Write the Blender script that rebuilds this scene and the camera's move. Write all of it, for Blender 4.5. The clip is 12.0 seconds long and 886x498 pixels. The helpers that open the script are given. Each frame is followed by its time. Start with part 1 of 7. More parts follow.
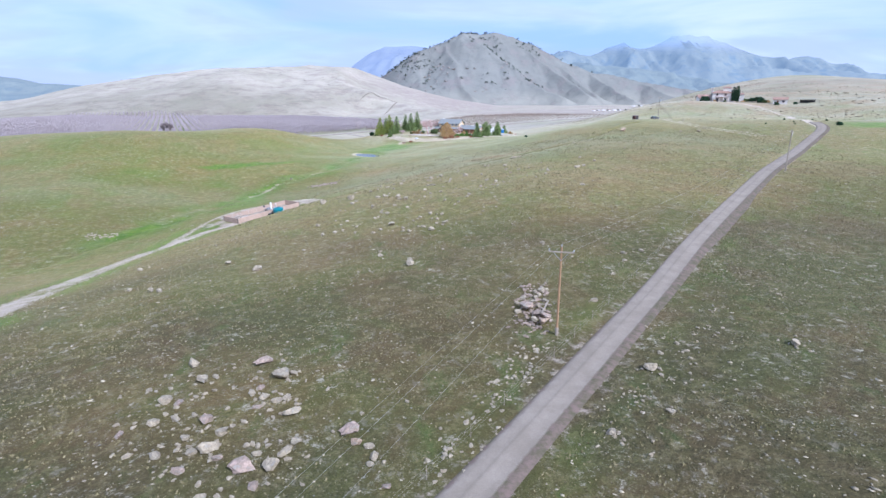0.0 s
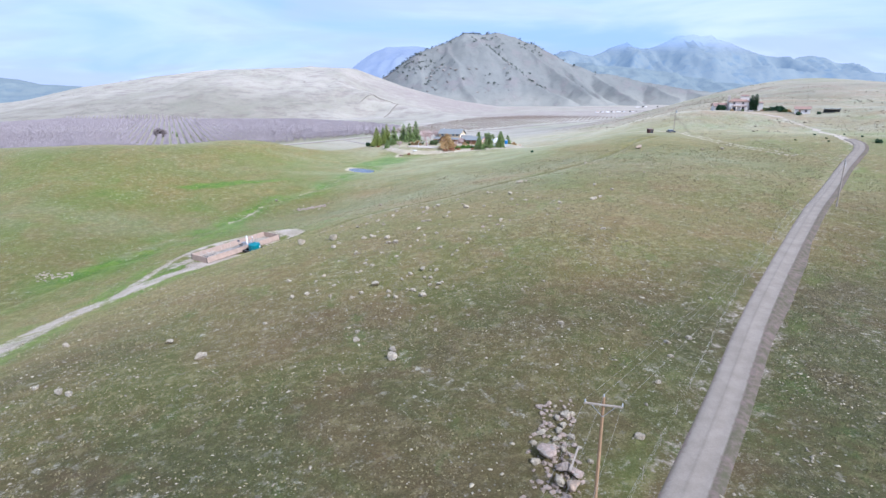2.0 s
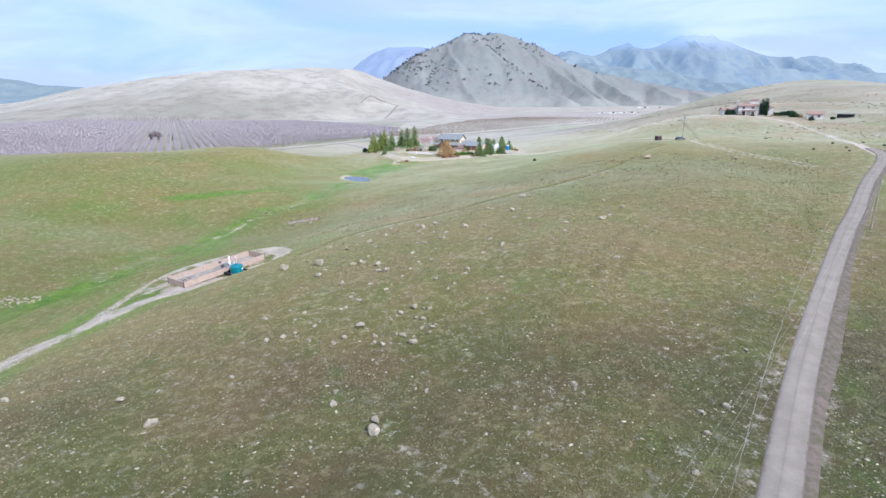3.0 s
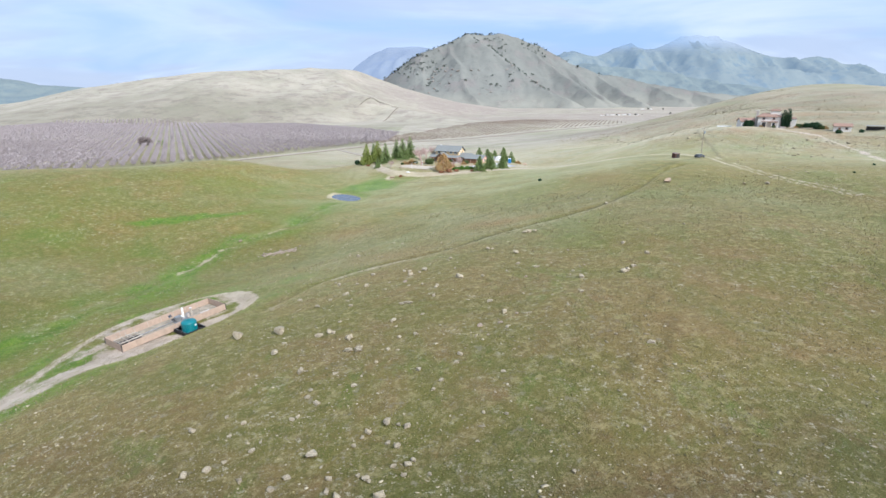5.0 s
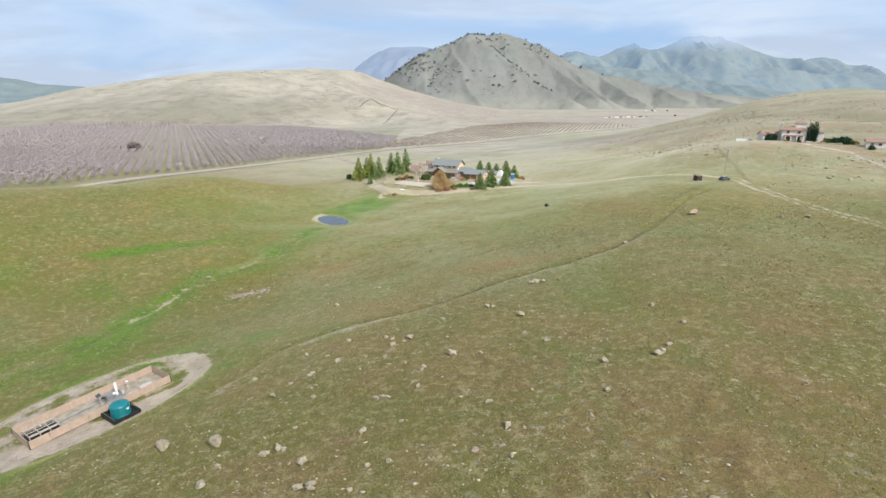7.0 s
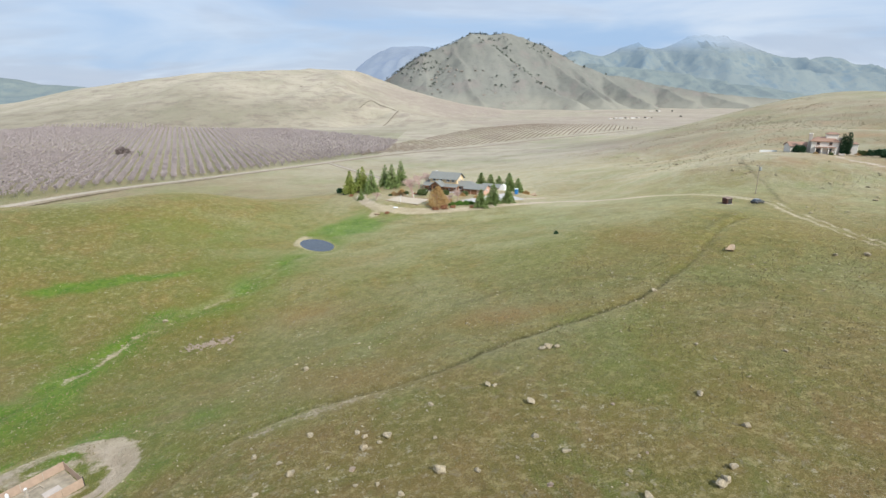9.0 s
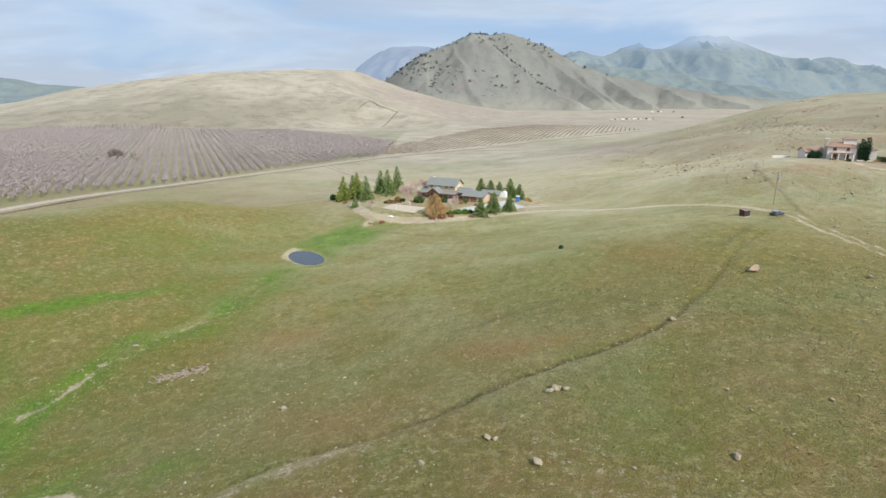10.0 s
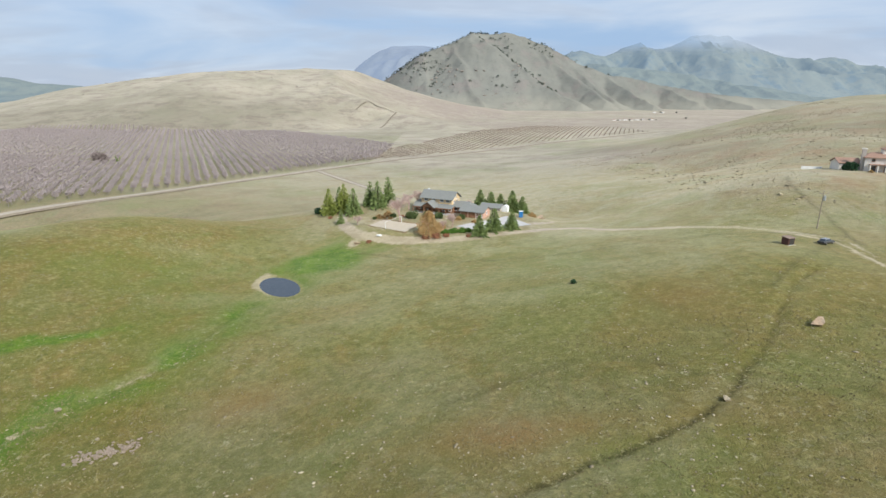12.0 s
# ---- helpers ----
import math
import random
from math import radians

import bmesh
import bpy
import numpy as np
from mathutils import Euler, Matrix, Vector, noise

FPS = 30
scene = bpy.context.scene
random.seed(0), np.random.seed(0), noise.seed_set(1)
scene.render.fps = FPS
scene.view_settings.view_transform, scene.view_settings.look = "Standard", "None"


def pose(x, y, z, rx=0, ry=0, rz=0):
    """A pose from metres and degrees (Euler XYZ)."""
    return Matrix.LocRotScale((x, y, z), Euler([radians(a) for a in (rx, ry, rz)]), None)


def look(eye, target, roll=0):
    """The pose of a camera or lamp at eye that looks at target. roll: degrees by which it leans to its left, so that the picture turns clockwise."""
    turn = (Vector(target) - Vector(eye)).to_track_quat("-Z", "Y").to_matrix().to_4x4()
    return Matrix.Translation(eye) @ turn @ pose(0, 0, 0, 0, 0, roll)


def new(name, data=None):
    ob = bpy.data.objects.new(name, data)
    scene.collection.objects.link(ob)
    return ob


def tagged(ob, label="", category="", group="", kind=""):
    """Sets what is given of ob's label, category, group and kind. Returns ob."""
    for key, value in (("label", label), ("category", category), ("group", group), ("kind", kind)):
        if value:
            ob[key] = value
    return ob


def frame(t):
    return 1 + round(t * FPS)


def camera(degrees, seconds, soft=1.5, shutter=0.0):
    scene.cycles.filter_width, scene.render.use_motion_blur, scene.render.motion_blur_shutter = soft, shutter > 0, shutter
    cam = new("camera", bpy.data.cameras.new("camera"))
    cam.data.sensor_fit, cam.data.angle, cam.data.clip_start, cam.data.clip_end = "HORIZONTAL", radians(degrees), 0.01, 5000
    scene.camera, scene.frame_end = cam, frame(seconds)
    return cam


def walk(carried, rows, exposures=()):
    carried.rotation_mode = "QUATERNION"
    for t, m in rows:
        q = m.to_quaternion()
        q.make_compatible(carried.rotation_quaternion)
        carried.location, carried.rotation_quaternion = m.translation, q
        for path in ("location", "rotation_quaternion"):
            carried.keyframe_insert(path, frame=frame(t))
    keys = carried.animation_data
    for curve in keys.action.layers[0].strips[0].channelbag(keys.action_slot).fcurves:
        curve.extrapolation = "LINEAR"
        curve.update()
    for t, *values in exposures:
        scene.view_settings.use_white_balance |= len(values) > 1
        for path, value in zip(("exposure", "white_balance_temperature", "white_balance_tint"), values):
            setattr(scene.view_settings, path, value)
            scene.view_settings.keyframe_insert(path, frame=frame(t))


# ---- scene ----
cam = camera(78.0, 12.0)
# seconds, place, yaw, pitch, roll
ROWS = [
    (0.0, 0.00, 0.00, 30.00, 0.00, -15.53, 0.00),
    (0.5, 0.25, 4.43, 31.35, 0.04, -15.48, 0.00),
    (1.0, 0.43, 9.28, 32.79, 0.13, -15.51, -0.01),
    (1.5, 0.71, 14.02, 33.82, 0.18, -15.53, -0.05),
    (2.0, 1.14, 18.99, 34.81, 0.24, -15.57, -0.08),
    (2.5, 1.54, 23.89, 35.75, 0.30, -15.55, -0.10),
    (3.0, 1.97, 29.45, 36.91, 0.34, -15.56, -0.12),
    (5.0, 3.81, 50.37, 41.36, 0.48, -15.59, -0.04),
    (5.5, 4.21, 55.48, 42.51, 0.47, -15.62, 0.00),
    (6.0, 4.66, 60.93, 43.75, 0.54, -15.65, 0.06),
    (6.5, 5.07, 66.35, 44.97, 0.60, -15.64, 0.09),
    (7.0, 5.52, 71.44, 46.09, 0.66, -15.65, 0.12),
    (9.0, 7.14, 92.99, 49.48, 0.91, -15.72, 0.08),
    (9.5, 7.51, 98.58, 50.10, 0.89, -15.70, 0.09),
    (10.0, 7.83, 103.93, 50.45, 0.92, -15.71, 0.14),
    (10.5, 8.16, 109.56, 50.77, 0.93, -15.71, 0.20),
    (11.0, 8.54, 114.88, 51.08, 0.94, -15.72, 0.24),
    (11.5, 8.89, 120.49, 51.57, 0.94, -15.73, 0.26),
    (12.0, 9.28, 125.73, 52.09, 0.94, -15.76, 0.24),
]
walk(cam, [(t, pose(x, y, z, 90 + pitch, 0, yaw) @ pose(0, 0, 0, 0, 0, roll)) for t, x, y, z, yaw, pitch, roll in ROWS],
     exposures=[(0.0, 0.58, 5010, 20), (3.0, 0.6, 5130, 17), (6.0, 0.45, 5800, 10), (9.0, 0.32, 6050, 9), (12.0, 0.24, 6080, 9)])

# ---- world and sun ----
SUN_EL, SUN_AZ = 40.0, 138.0  # degrees up; clockwise from straight ahead
world = bpy.data.worlds.new("overcast_sky")
scene.world = world
world.use_nodes = True
wn, wl = world.node_tree.nodes, world.node_tree.links
wn.clear()


def wnode(kind, **values):
    n = wn.new(kind)
    for k, v in values.items():
        n.inputs[k].default_value = v
    return n


sky = wn.new("ShaderNodeTexSky")
sky.sky_type, sky.sun_disc = "NISHITA", False
sky.sun_elevation, sky.sun_rotation = radians(SUN_EL), radians(SUN_AZ)
sky.air_density, sky.dust_density, sky.altitude = 1.0, 2.0, 60.0
scaled = wn.new("ShaderNodeVectorMath")
scaled.operation = "SCALE"
scaled.inputs["Scale"].default_value = 0.085
wl.new(sky.outputs["Color"], scaled.inputs[0])
coord = wn.new("ShaderNodeTexCoord")
split = wn.new("ShaderNodeSeparateXYZ")
wl.new(coord.outputs["Generated"], split.inputs[0])
# cloud deck: directions laid out on a flat ceiling
up = wn.new("ShaderNodeMath")
up.operation = "MAXIMUM"
up.inputs[1].default_value = 0.0
wl.new(split.outputs["Z"], up.inputs[0])
lift = wn.new("ShaderNodeMath")
lift.operation = "ADD"
lift.inputs[1].default_value = 0.2
wl.new(up.outputs[0], lift.inputs[0])
flat = []
for axis in ("X", "Y"):
    div = wn.new("ShaderNodeMath")
    div.operation = "DIVIDE"
    wl.new(split.outputs[axis], div.inputs[0])
    wl.new(lift.outputs[0], div.inputs[1])
    flat.append(div)
wide = wn.new("ShaderNodeMath")
wide.operation = "MULTIPLY"
wide.inputs[1].default_value = 0.6
wl.new(flat[0].outputs[0], wide.inputs[0])
deck = wn.new("ShaderNodeCombineXYZ")
wl.new(wide.outputs[0], deck.inputs[0])
wl.new(flat[1].outputs[0], deck.inputs[1])
deck.inputs[2].default_value = 2.6
clouds = wnode("ShaderNodeTexNoise", Scale=0.85, Detail=6.0, Roughness=0.5, Distortion=0.5)
wl.new(deck.outputs[0], clouds.inputs["Vector"])
bellies = wnode("ShaderNodeTexNoise", Scale=1.7, Detail=4.0, Roughness=0.55, Distortion=0.3)
wl.new(deck.outputs[0], bellies.inputs["Vector"])
shape = wn.new("ShaderNodeMapRange")
shape.interpolation_type = "SMOOTHSTEP"
shape.inputs["From Min"].default_value, shape.inputs["From Max"].default_value = 0.36, 0.66
wl.new(clouds.outputs["Fac"], shape.inputs["Value"])
tones = wn.new("ShaderNodeMix")
tones.data_type = "RGBA"
tones.inputs["A"].default_value = (0.37, 0.50, 0.685, 1)
tones.inputs["B"].default_value = (0.665, 0.71, 0.77, 1)
wl.new(shape.outputs["Result"], tones.inputs["Factor"])
grey = wn.new("ShaderNodeMapRange")
grey.interpolation_type = "SMOOTHSTEP"
grey.inputs["From Min"].default_value, grey.inputs["From Max"].default_value = 0.46, 0.68
grey.inputs["To Max"].default_value = 0.75
wl.new(bellies.outputs["Fac"], grey.inputs["Value"])
under = wn.new("ShaderNodeMix")
under.data_type = "RGBA"
under.inputs["B"].default_value = (0.46, 0.515, 0.61, 1)
wl.new(grey.outputs["Result"], under.inputs["Factor"])
wl.new(tones.outputs["Result"], under.inputs["A"])
cover = wn.new("ShaderNodeMix")
cover.data_type = "RGBA"
cover.inputs["Factor"].default_value = 0.86
wl.new(scaled.outputs[0], cover.inputs["A"])
wl.new(under.outputs["Result"], cover.inputs["B"])
back = wnode("ShaderNodeBackground", Strength=0.95)
wl.new(cover.outputs["Result"], back.inputs["Color"])
world_out = wn.new("ShaderNodeOutputWorld")
wl.new(back.outputs[0], world_out.inputs["Surface"])

sun = new("sun", bpy.data.lights.new("sun", "SUN"))
sun.data.energy, sun.data.angle, sun.data.color = 3.9, radians(9.0), (1.0, 0.93, 0.82)
az, el = radians(SUN_AZ), radians(SUN_EL)
sun.matrix_world = look((0, 0, 200), (-math.sin(az) * math.cos(el) * 100, -math.cos(az) * math.cos(el) * 100, 200 - math.sin(el) * 100))
# ---- the lie of the land ----
VALLEY = -4.0
# broad swells and small knolls: x, y, radius, height
SWELLS = [
    (420, 430, 260, 64.2), (150, 520, 110, -13.3), (600, 700, 110, 21.5), (60, -20, 110, 7.4),
    (-30, 790, 180, 0.4), (420, 340, 110, -36.7), (-210, 70, 110, -13.0), (-210, 340, 110, 3.3),
    (-30, 430, 110, -12.6), (240, 790, 110, -12.8), (-300, 430, 110, -1.8), (-210, -110, 110, 8.3),
    (240, -20, 110, -10.0), (600, 520, 110, -3.5), (60, 700, 110, -11.8), (-120, 160, 110, 8.5),
    (60, 160, 110, -2.2), (420, 700, 110, 12.0), (600, 250, 110, 7.1), (240, -200, 110, 12.1),
    (420, -20, 110, 3.6), (690, 880, 110, 11.4), (-300, 610, 110, -1.6),
    (390, 690, 55, 6.0), (300, 640, 45, 3.0), (460, 560, 60, -8.0), (525, 655, 52, -17.0),
]
KNOLLS = [
    (-40, 190, 26, -6.7), (-102, 299, 26, 10.2), (-71, 143, 26, -5.7), (-149, 236, 26, 2.3),
    (116, 299, 26, 7.6), (163, 252, 26, -3.5), (7, 221, 26, -0.4), (70, 65, 26, -1.4),
    (-24, 346, 26, 8.2), (70, 236, 26, 6.5), (23, 112, 26, 3.7), (163, 330, 26, -0.2),
    (132, 408, 26, -6.3), (-40, 268, 26, -3.0), (54, 330, 26, -3.3), (-102, 112, 26, -6.5),
    (-86, 190, 26, -4.6), (54, 174, 26, 4.7), (7, 314, 26, 2.8), (132, 205, 26, 4.1),
    (180, 408, 60, 5.1), (257, 408, 26, -5.6), (-71, 96, 26, -2.1), (85, 127, 26, 2.6),
]

# gentle folds of the far pasture: x, y, radius, height
FOLDS = [(-215, 250, 32, 5.4), (-215, 290, 32, 7.5), (-215, 330, 32, -10.0), (-175, 250, 32, 2.5), (-175, 290, 32, 2.7), (-175, 330, 32, -10.0), (-135, 250, 32, 6.9), (-135, 290, 32, 1.4),
         (-135, 330, 32, -10.0), (-95, 250, 32, -1.4), (-95, 290, 32, 1.4), (-95, 330, 32, 1.5), (-55, 250, 32, -0.6), (-55, 290, 32, 1.4), (-55, 330, 32, -0.5)]


def lattice(ix, iy, seed):
    h = (ix * 374761393 + iy * 668265263 + seed * 974711) & 0x7FFFFFFF
    h = ((h ^ (h >> 13)) * 1274126177) & 0x7FFFFFFF
    return ((h ^ (h >> 16)) & 0xFFFF) / 65535.0


def value_noise(x, y, seed=0):
    ix, iy = np.floor(x).astype(np.int64), np.floor(y).astype(np.int64)
    fx, fy = x - ix, y - iy
    u, v = fx * fx * (3 - 2 * fx), fy * fy * (3 - 2 * fy)
    a, b = lattice(ix, iy, seed), lattice(ix + 1, iy, seed)
    c, d = lattice(ix, iy + 1, seed), lattice(ix + 1, iy + 1, seed)
    return (a + (b - a) * u) * (1 - v) + (c + (d - c) * u) * v


def fbm(x, y, octaves=4, seed=0):
    total, amp, norm = 0.0, 1.0, 0.0
    for k in range(octaves):
        total, norm = total + amp * (value_noise(x, y, seed + k) - 0.5), norm + amp
        x, y, amp = x * 2.03 + 17.1, y * 2.03 - 9.7, amp * 0.5
    return total / norm


def ridged(x, y, octaves=4, seed=0):
    total, amp, norm = 0.0, 1.0, 0.0
    for k in range(octaves):
        total, norm = total + amp * (1 - 2 * np.abs(value_noise(x, y, seed + k) - 0.5)), norm + amp
        x, y, amp = x * 2.1 + 5.3, y * 2.1 + 11.9, amp * 0.5
    return total / norm


def smooth(a, b, x):
    t = np.clip((x - a) / (b - a), 0, 1)
    return t * t * (3 - 2 * t)


def dry_hill(x, y):
    """The long dry hill beyond the orchard."""
    xr = x * (1 + (1820 / np.clip(y, 1000, 2600) - 1) * smooth(500, 1000, -x))
    crest = np.interp(xr, (-1750, -1370, -1260, -1130, -860, -680, -470, -380, -280, -205, -139, -46, 40, 130, 190), (4, 16, 44, 70, 99, 109, 121, 124, 113, 88, 66, 40, 22, 10, 0))
    toe = np.interp(x, (-1600, -500, -200, -60, 60, 190), (1150, 960, 1010, 1250, 1460, 1560))
    s = np.clip((y - toe) / (1820 - toe), 0, 1)
    back = 1 - smooth(1850, 2600, y)
    rough = 1 + 0.22 * fbm(x / 190, y / 260, 4, 31) * s
    folds = 0.22 * (ridged(x / 170 + 0.4 * fbm(x / 90, y / 90, 2, 8), y / 420, 3, 57) - 0.6) * 4 * s * (1 - s)
    # a low mound in front of the hill's end
    m = np.interp(x, (-260, -160, -100, -40, 20, 80), (0, 26, 24, 15, 7, 0)) * np.exp(-(((y - 1175 + 0.75 * (x + 100)) / 75) ** 2))
    return crest * (1 - (1 - s) ** 2 + folds) * back * rough + m


def land(x, y):
    x, y = np.asarray(x, float), np.asarray(y, float)
    h = VALLEY + 0 * x
    for a, b, r, v in SWELLS + KNOLLS + FOLDS:
        h = h + v * np.exp(-((x - a) ** 2 + (y - b) ** 2) / (2 * r * r))
    near = 1 - smooth(900, 1300, y)
    h = VALLEY + (h - VALLEY) * near + dry_hill(x, y) + 6 * smooth(1000, 2500, y)
    # terrace of the farmhouse, then the graded pad of the well
    r = np.hypot((x - 8) / 36, (y - 312.5) / 24.5)
    h = h + (10.3 - h) * (1 - smooth(0.72, 1.2, r))
    u, v = (x + 49.5) * 0.555 + (y - 146.4) * 0.832, (x + 49.5) * 0.832 - (y - 146.4) * 0.555
    r = np.hypot(u / 16, v / 10)
    return h + (-0.55 + 0.055 * u - h) * (1 - smooth(0.8, 1.4, r))

# ---- materials ----
class Shade:
    """A small builder of node materials."""

    def __init__(self, name, rough=0.9, metal=0.0, spec=0.3):
        self.mat = bpy.data.materials.new(name)
        self.mat.use_nodes = True
        self.n, self.l = self.mat.node_tree.nodes, self.mat.node_tree.links
        self.bsdf = self.n["Principled BSDF"]
        self.bsdf.inputs["Roughness"].default_value = rough
        self.bsdf.inputs["Metallic"].default_value = metal
        self.bsdf.inputs["Specular IOR Level"].default_value = spec
        self.pos = self.n.new("ShaderNodeTexCoord").outputs["Object"]

    def world_pos(self):
        self.pos = self.n.new("ShaderNodeNewGeometry").outputs["Position"]
        return self

    def stretch(self, sx, sy, sz, turn=0.0):
        m = self.n.new("ShaderNodeMapping")
        m.inputs["Scale"].default_value = (sx, sy, sz)
        m.inputs["Rotation"].default_value = (0, 0, radians(turn))
        self.l.new(self.pos, m.inputs["Vector"])
        return m.outputs[0]

    def noise(self, scale, detail=4.0, rough=0.55, vector=None, lo=0.3, hi=0.7, distortion=0.0):
        t = self.n.new("ShaderNodeTexNoise")
        t.inputs["Scale"].default_value, t.inputs["Detail"].default_value = scale, detail
        t.inputs["Roughness"].default_value, t.inputs["Distortion"].default_value = rough, distortion
        self.l.new(vector or self.pos, t.inputs["Vector"])
        return self.remap(t.outputs["Fac"], lo, hi)

    def cells(self, scale, lo=0.0, hi=0.4, feature="F1", vector=None):
        t = self.n.new("ShaderNodeTexVoronoi")
        t.feature = feature
        t.inputs["Scale"].default_value = scale
        self.l.new(vector or self.pos, t.inputs["Vector"])
        return self.remap(t.outputs["Distance"], lo, hi)

    def remap(self, value, lo, hi, a=0.0, b=1.0):
        m = self.n.new("ShaderNodeMapRange")
        m.interpolation_type = "SMOOTHSTEP"
        m.inputs["From Min"].default_value, m.inputs["From Max"].default_value = lo, hi
        m.inputs["To Min"].default_value, m.inputs["To Max"].default_value = a, b
        self.l.new(value, m.inputs["Value"])
        return m.outputs["Result"]

    def math(self, op, a, b):
        m = self.n.new("ShaderNodeMath")
        m.operation, m.use_clamp = op, op != "SUBTRACT"
        for k, v in enumerate((a, b)):
            if isinstance(v, (int, float)):
                m.inputs[k].default_value = v
            else:
                self.l.new(v, m.inputs[k])
        return m.outputs[0]

    def attr(self, name):
        a = self.n.new("ShaderNodeAttribute")
        a.attribute_name = name
        return a.outputs["Fac"]

    def random(self):
        return self.n.new("ShaderNodeObjectInfo").outputs["Random"]

    def island(self):
        return self.n.new("ShaderNodeNewGeometry").outputs["Random Per Island"]

    def mix(self, factor, a, b, blend="MIX"):
        m = self.n.new("ShaderNodeMix")
        m.data_type, m.blend_type = "RGBA", blend
        for key, v in (("Factor", factor), ("A", a), ("B", b)):
            if isinstance(v, tuple):
                m.inputs[key].default_value = (*v, 1)
            elif isinstance(v, (int, float)):
                m.inputs[key].default_value = v
            else:
                self.l.new(v, m.inputs[key])
        return m.outputs["Result"]

    def color(self, c):
        if isinstance(c, tuple):
            self.bsdf.inputs["Base Color"].default_value = (*c, 1)
        else:
            self.l.new(c, self.bsdf.inputs["Base Color"])
        return self

    def bump(self, height, strength=0.5, distance=0.1):
        b = self.n.new("ShaderNodeBump")
        b.inputs["Strength"].default_value, b.inputs["Distance"].default_value = strength, distance
        self.l.new(height, b.inputs["Height"])
        self.l.new(b.outputs[0], self.bsdf.inputs["Normal"])
        return self


def grass_material():
    s = Shade("pasture", 0.95, spec=0.1).world_pos()
    wide = s.noise(0.018, 4, 0.6, lo=0.4, hi=0.6)
    patch = s.noise(0.05, 6, 0.66, lo=0.42, hi=0.58, distortion=0.8)
    mid = s.noise(0.3, 6, 0.68, lo=0.38, hi=0.62, distortion=0.4)
    warm = s.noise(0.085, 6, 0.66, lo=0.5, hi=0.64, vector=s.stretch(1, 1.3, 1, 31))
    vivid = s.noise(0.13, 5, 0.68, lo=0.55, hi=0.68, vector=s.stretch(1.2, 0.7, 1, -24))
    tuft = s.noise(1.7, 6, 0.75, lo=0.38, hi=0.64)
    fine = s.noise(7.0, 4, 0.78, lo=0.38, hi=0.66)
    # olive turf, greener and browner by turns
    c = s.mix(patch, (0.24, 0.168, 0.046), (0.152, 0.146, 0.02))
    c = s.mix(s.math("MULTIPLY", mid, 0.45), c, s.mix(wide, (0.265, 0.20, 0.07), (0.112, 0.115, 0.016)))
    c = s.mix(s.math("MULTIPLY", warm, 0.6), c, (0.235, 0.13, 0.055))
    c = s.mix(s.math("MULTIPLY", vivid, 0.55), c, (0.105, 0.18, 0.022))
    turf = s.attr("turf")
    meadow = s.mix(mid, s.mix(patch, (0.228, 0.175, 0.024), (0.168, 0.176, 0.017)), (0.125, 0.133, 0.012))
    c = s.mix(s.math("MULTIPLY", turf, 0.85), c, meadow)
    open_turf = s.remap(turf, 0.0, 1.0, 1.0, 0.62)
    # straw of dry grass; farther off it also carries haze as paler colour
    straw = s.mix(mid, (0.45, 0.395, 0.285), (0.33, 0.305, 0.205))
    c = s.mix(s.math("MULTIPLY", s.attr("dry"), s.remap(patch, -0.5, 1.0, 0.35, 1.0)), c, straw)
    # the long dry hill: pale grass, rosy bare bands, greener hollows
    band = s.noise(0.035, 8, 0.78, lo=0.46, hi=0.62, vector=s.stretch(0.8, 1.0, 1.0, 8))
    hill = s.mix(s.noise(0.007, 5, 0.62, lo=0.4, hi=0.6), (0.46, 0.41, 0.328), (0.37, 0.335, 0.262))
    hill = s.mix(s.math("MULTIPLY", band, 0.7), hill, (0.235, 0.19, 0.175))
    hill = s.mix(s.math("MULTIPLY", s.noise(0.12, 7, 0.78, lo=0.52, hi=0.66, vector=s.stretch(1, 0.8, 1)), 0.5), hill, (0.46, 0.41, 0.345))
    hill = s.mix(s.math("MULTIPLY", s.noise(0.012, 7, 0.72, lo=0.52, hi=0.68), 0.35), hill, (0.25, 0.245, 0.185))
    c = s.mix(s.attr("bare"), c, hill)
    # stony ground; its dark grit also holds shade put into the colour
    stony_shade = s.attr("stony_shade")
    grit = s.mix(tuft, (0.032, 0.029, 0.017), (0.067, 0.058, 0.039))
    grit = s.mix(s.math("MULTIPLY", patch, 0.5), grit, (0.055, 0.064, 0.025))
    grit = s.mix(s.math("MULTIPLY", warm, 0.5), grit, (0.105, 0.066, 0.036))
    grit = s.mix(s.math("MULTIPLY", vivid, 0.6), grit, (0.05, 0.10, 0.025))
    c = s.mix(s.math("MULTIPLY", stony_shade, 0.9), c, grit)
    dark = s.math("MULTIPLY", tuft, s.remap(s.math("ADD", s.attr("bare"), s.math("MULTIPLY", s.attr("dry"), 0.7)), 0.0, 1.0, 0.5, 0.15))
    c = s.mix(dark, c, s.mix(patch, (0.115, 0.085, 0.03), (0.08, 0.09, 0.018)))
    calm = s.remap(s.attr("bare"), 0.0, 1.0, 1.0, 0.25)
    glint = s.math("MULTIPLY", s.math("MULTIPLY", fine, calm), s.remap(stony_shade, 0.0, 1.0, 0.38, 0.14))
    glint = s.math("MULTIPLY", glint, open_turf)
    c = s.mix(glint, c, s.mix(mid, (0.46, 0.38, 0.20), (0.37, 0.335, 0.125)))
    # clumps of dead stalks and darker turf, a few steps across
    clump = s.noise(0.8, 8, 0.82, lo=0.5, hi=0.6, vector=s.stretch(0.8, 0.9, 1, -12))
    hollow = s.noise(0.6, 8, 0.82, lo=0.52, hi=0.61, vector=s.stretch(0.8, 0.9, 1, 14))
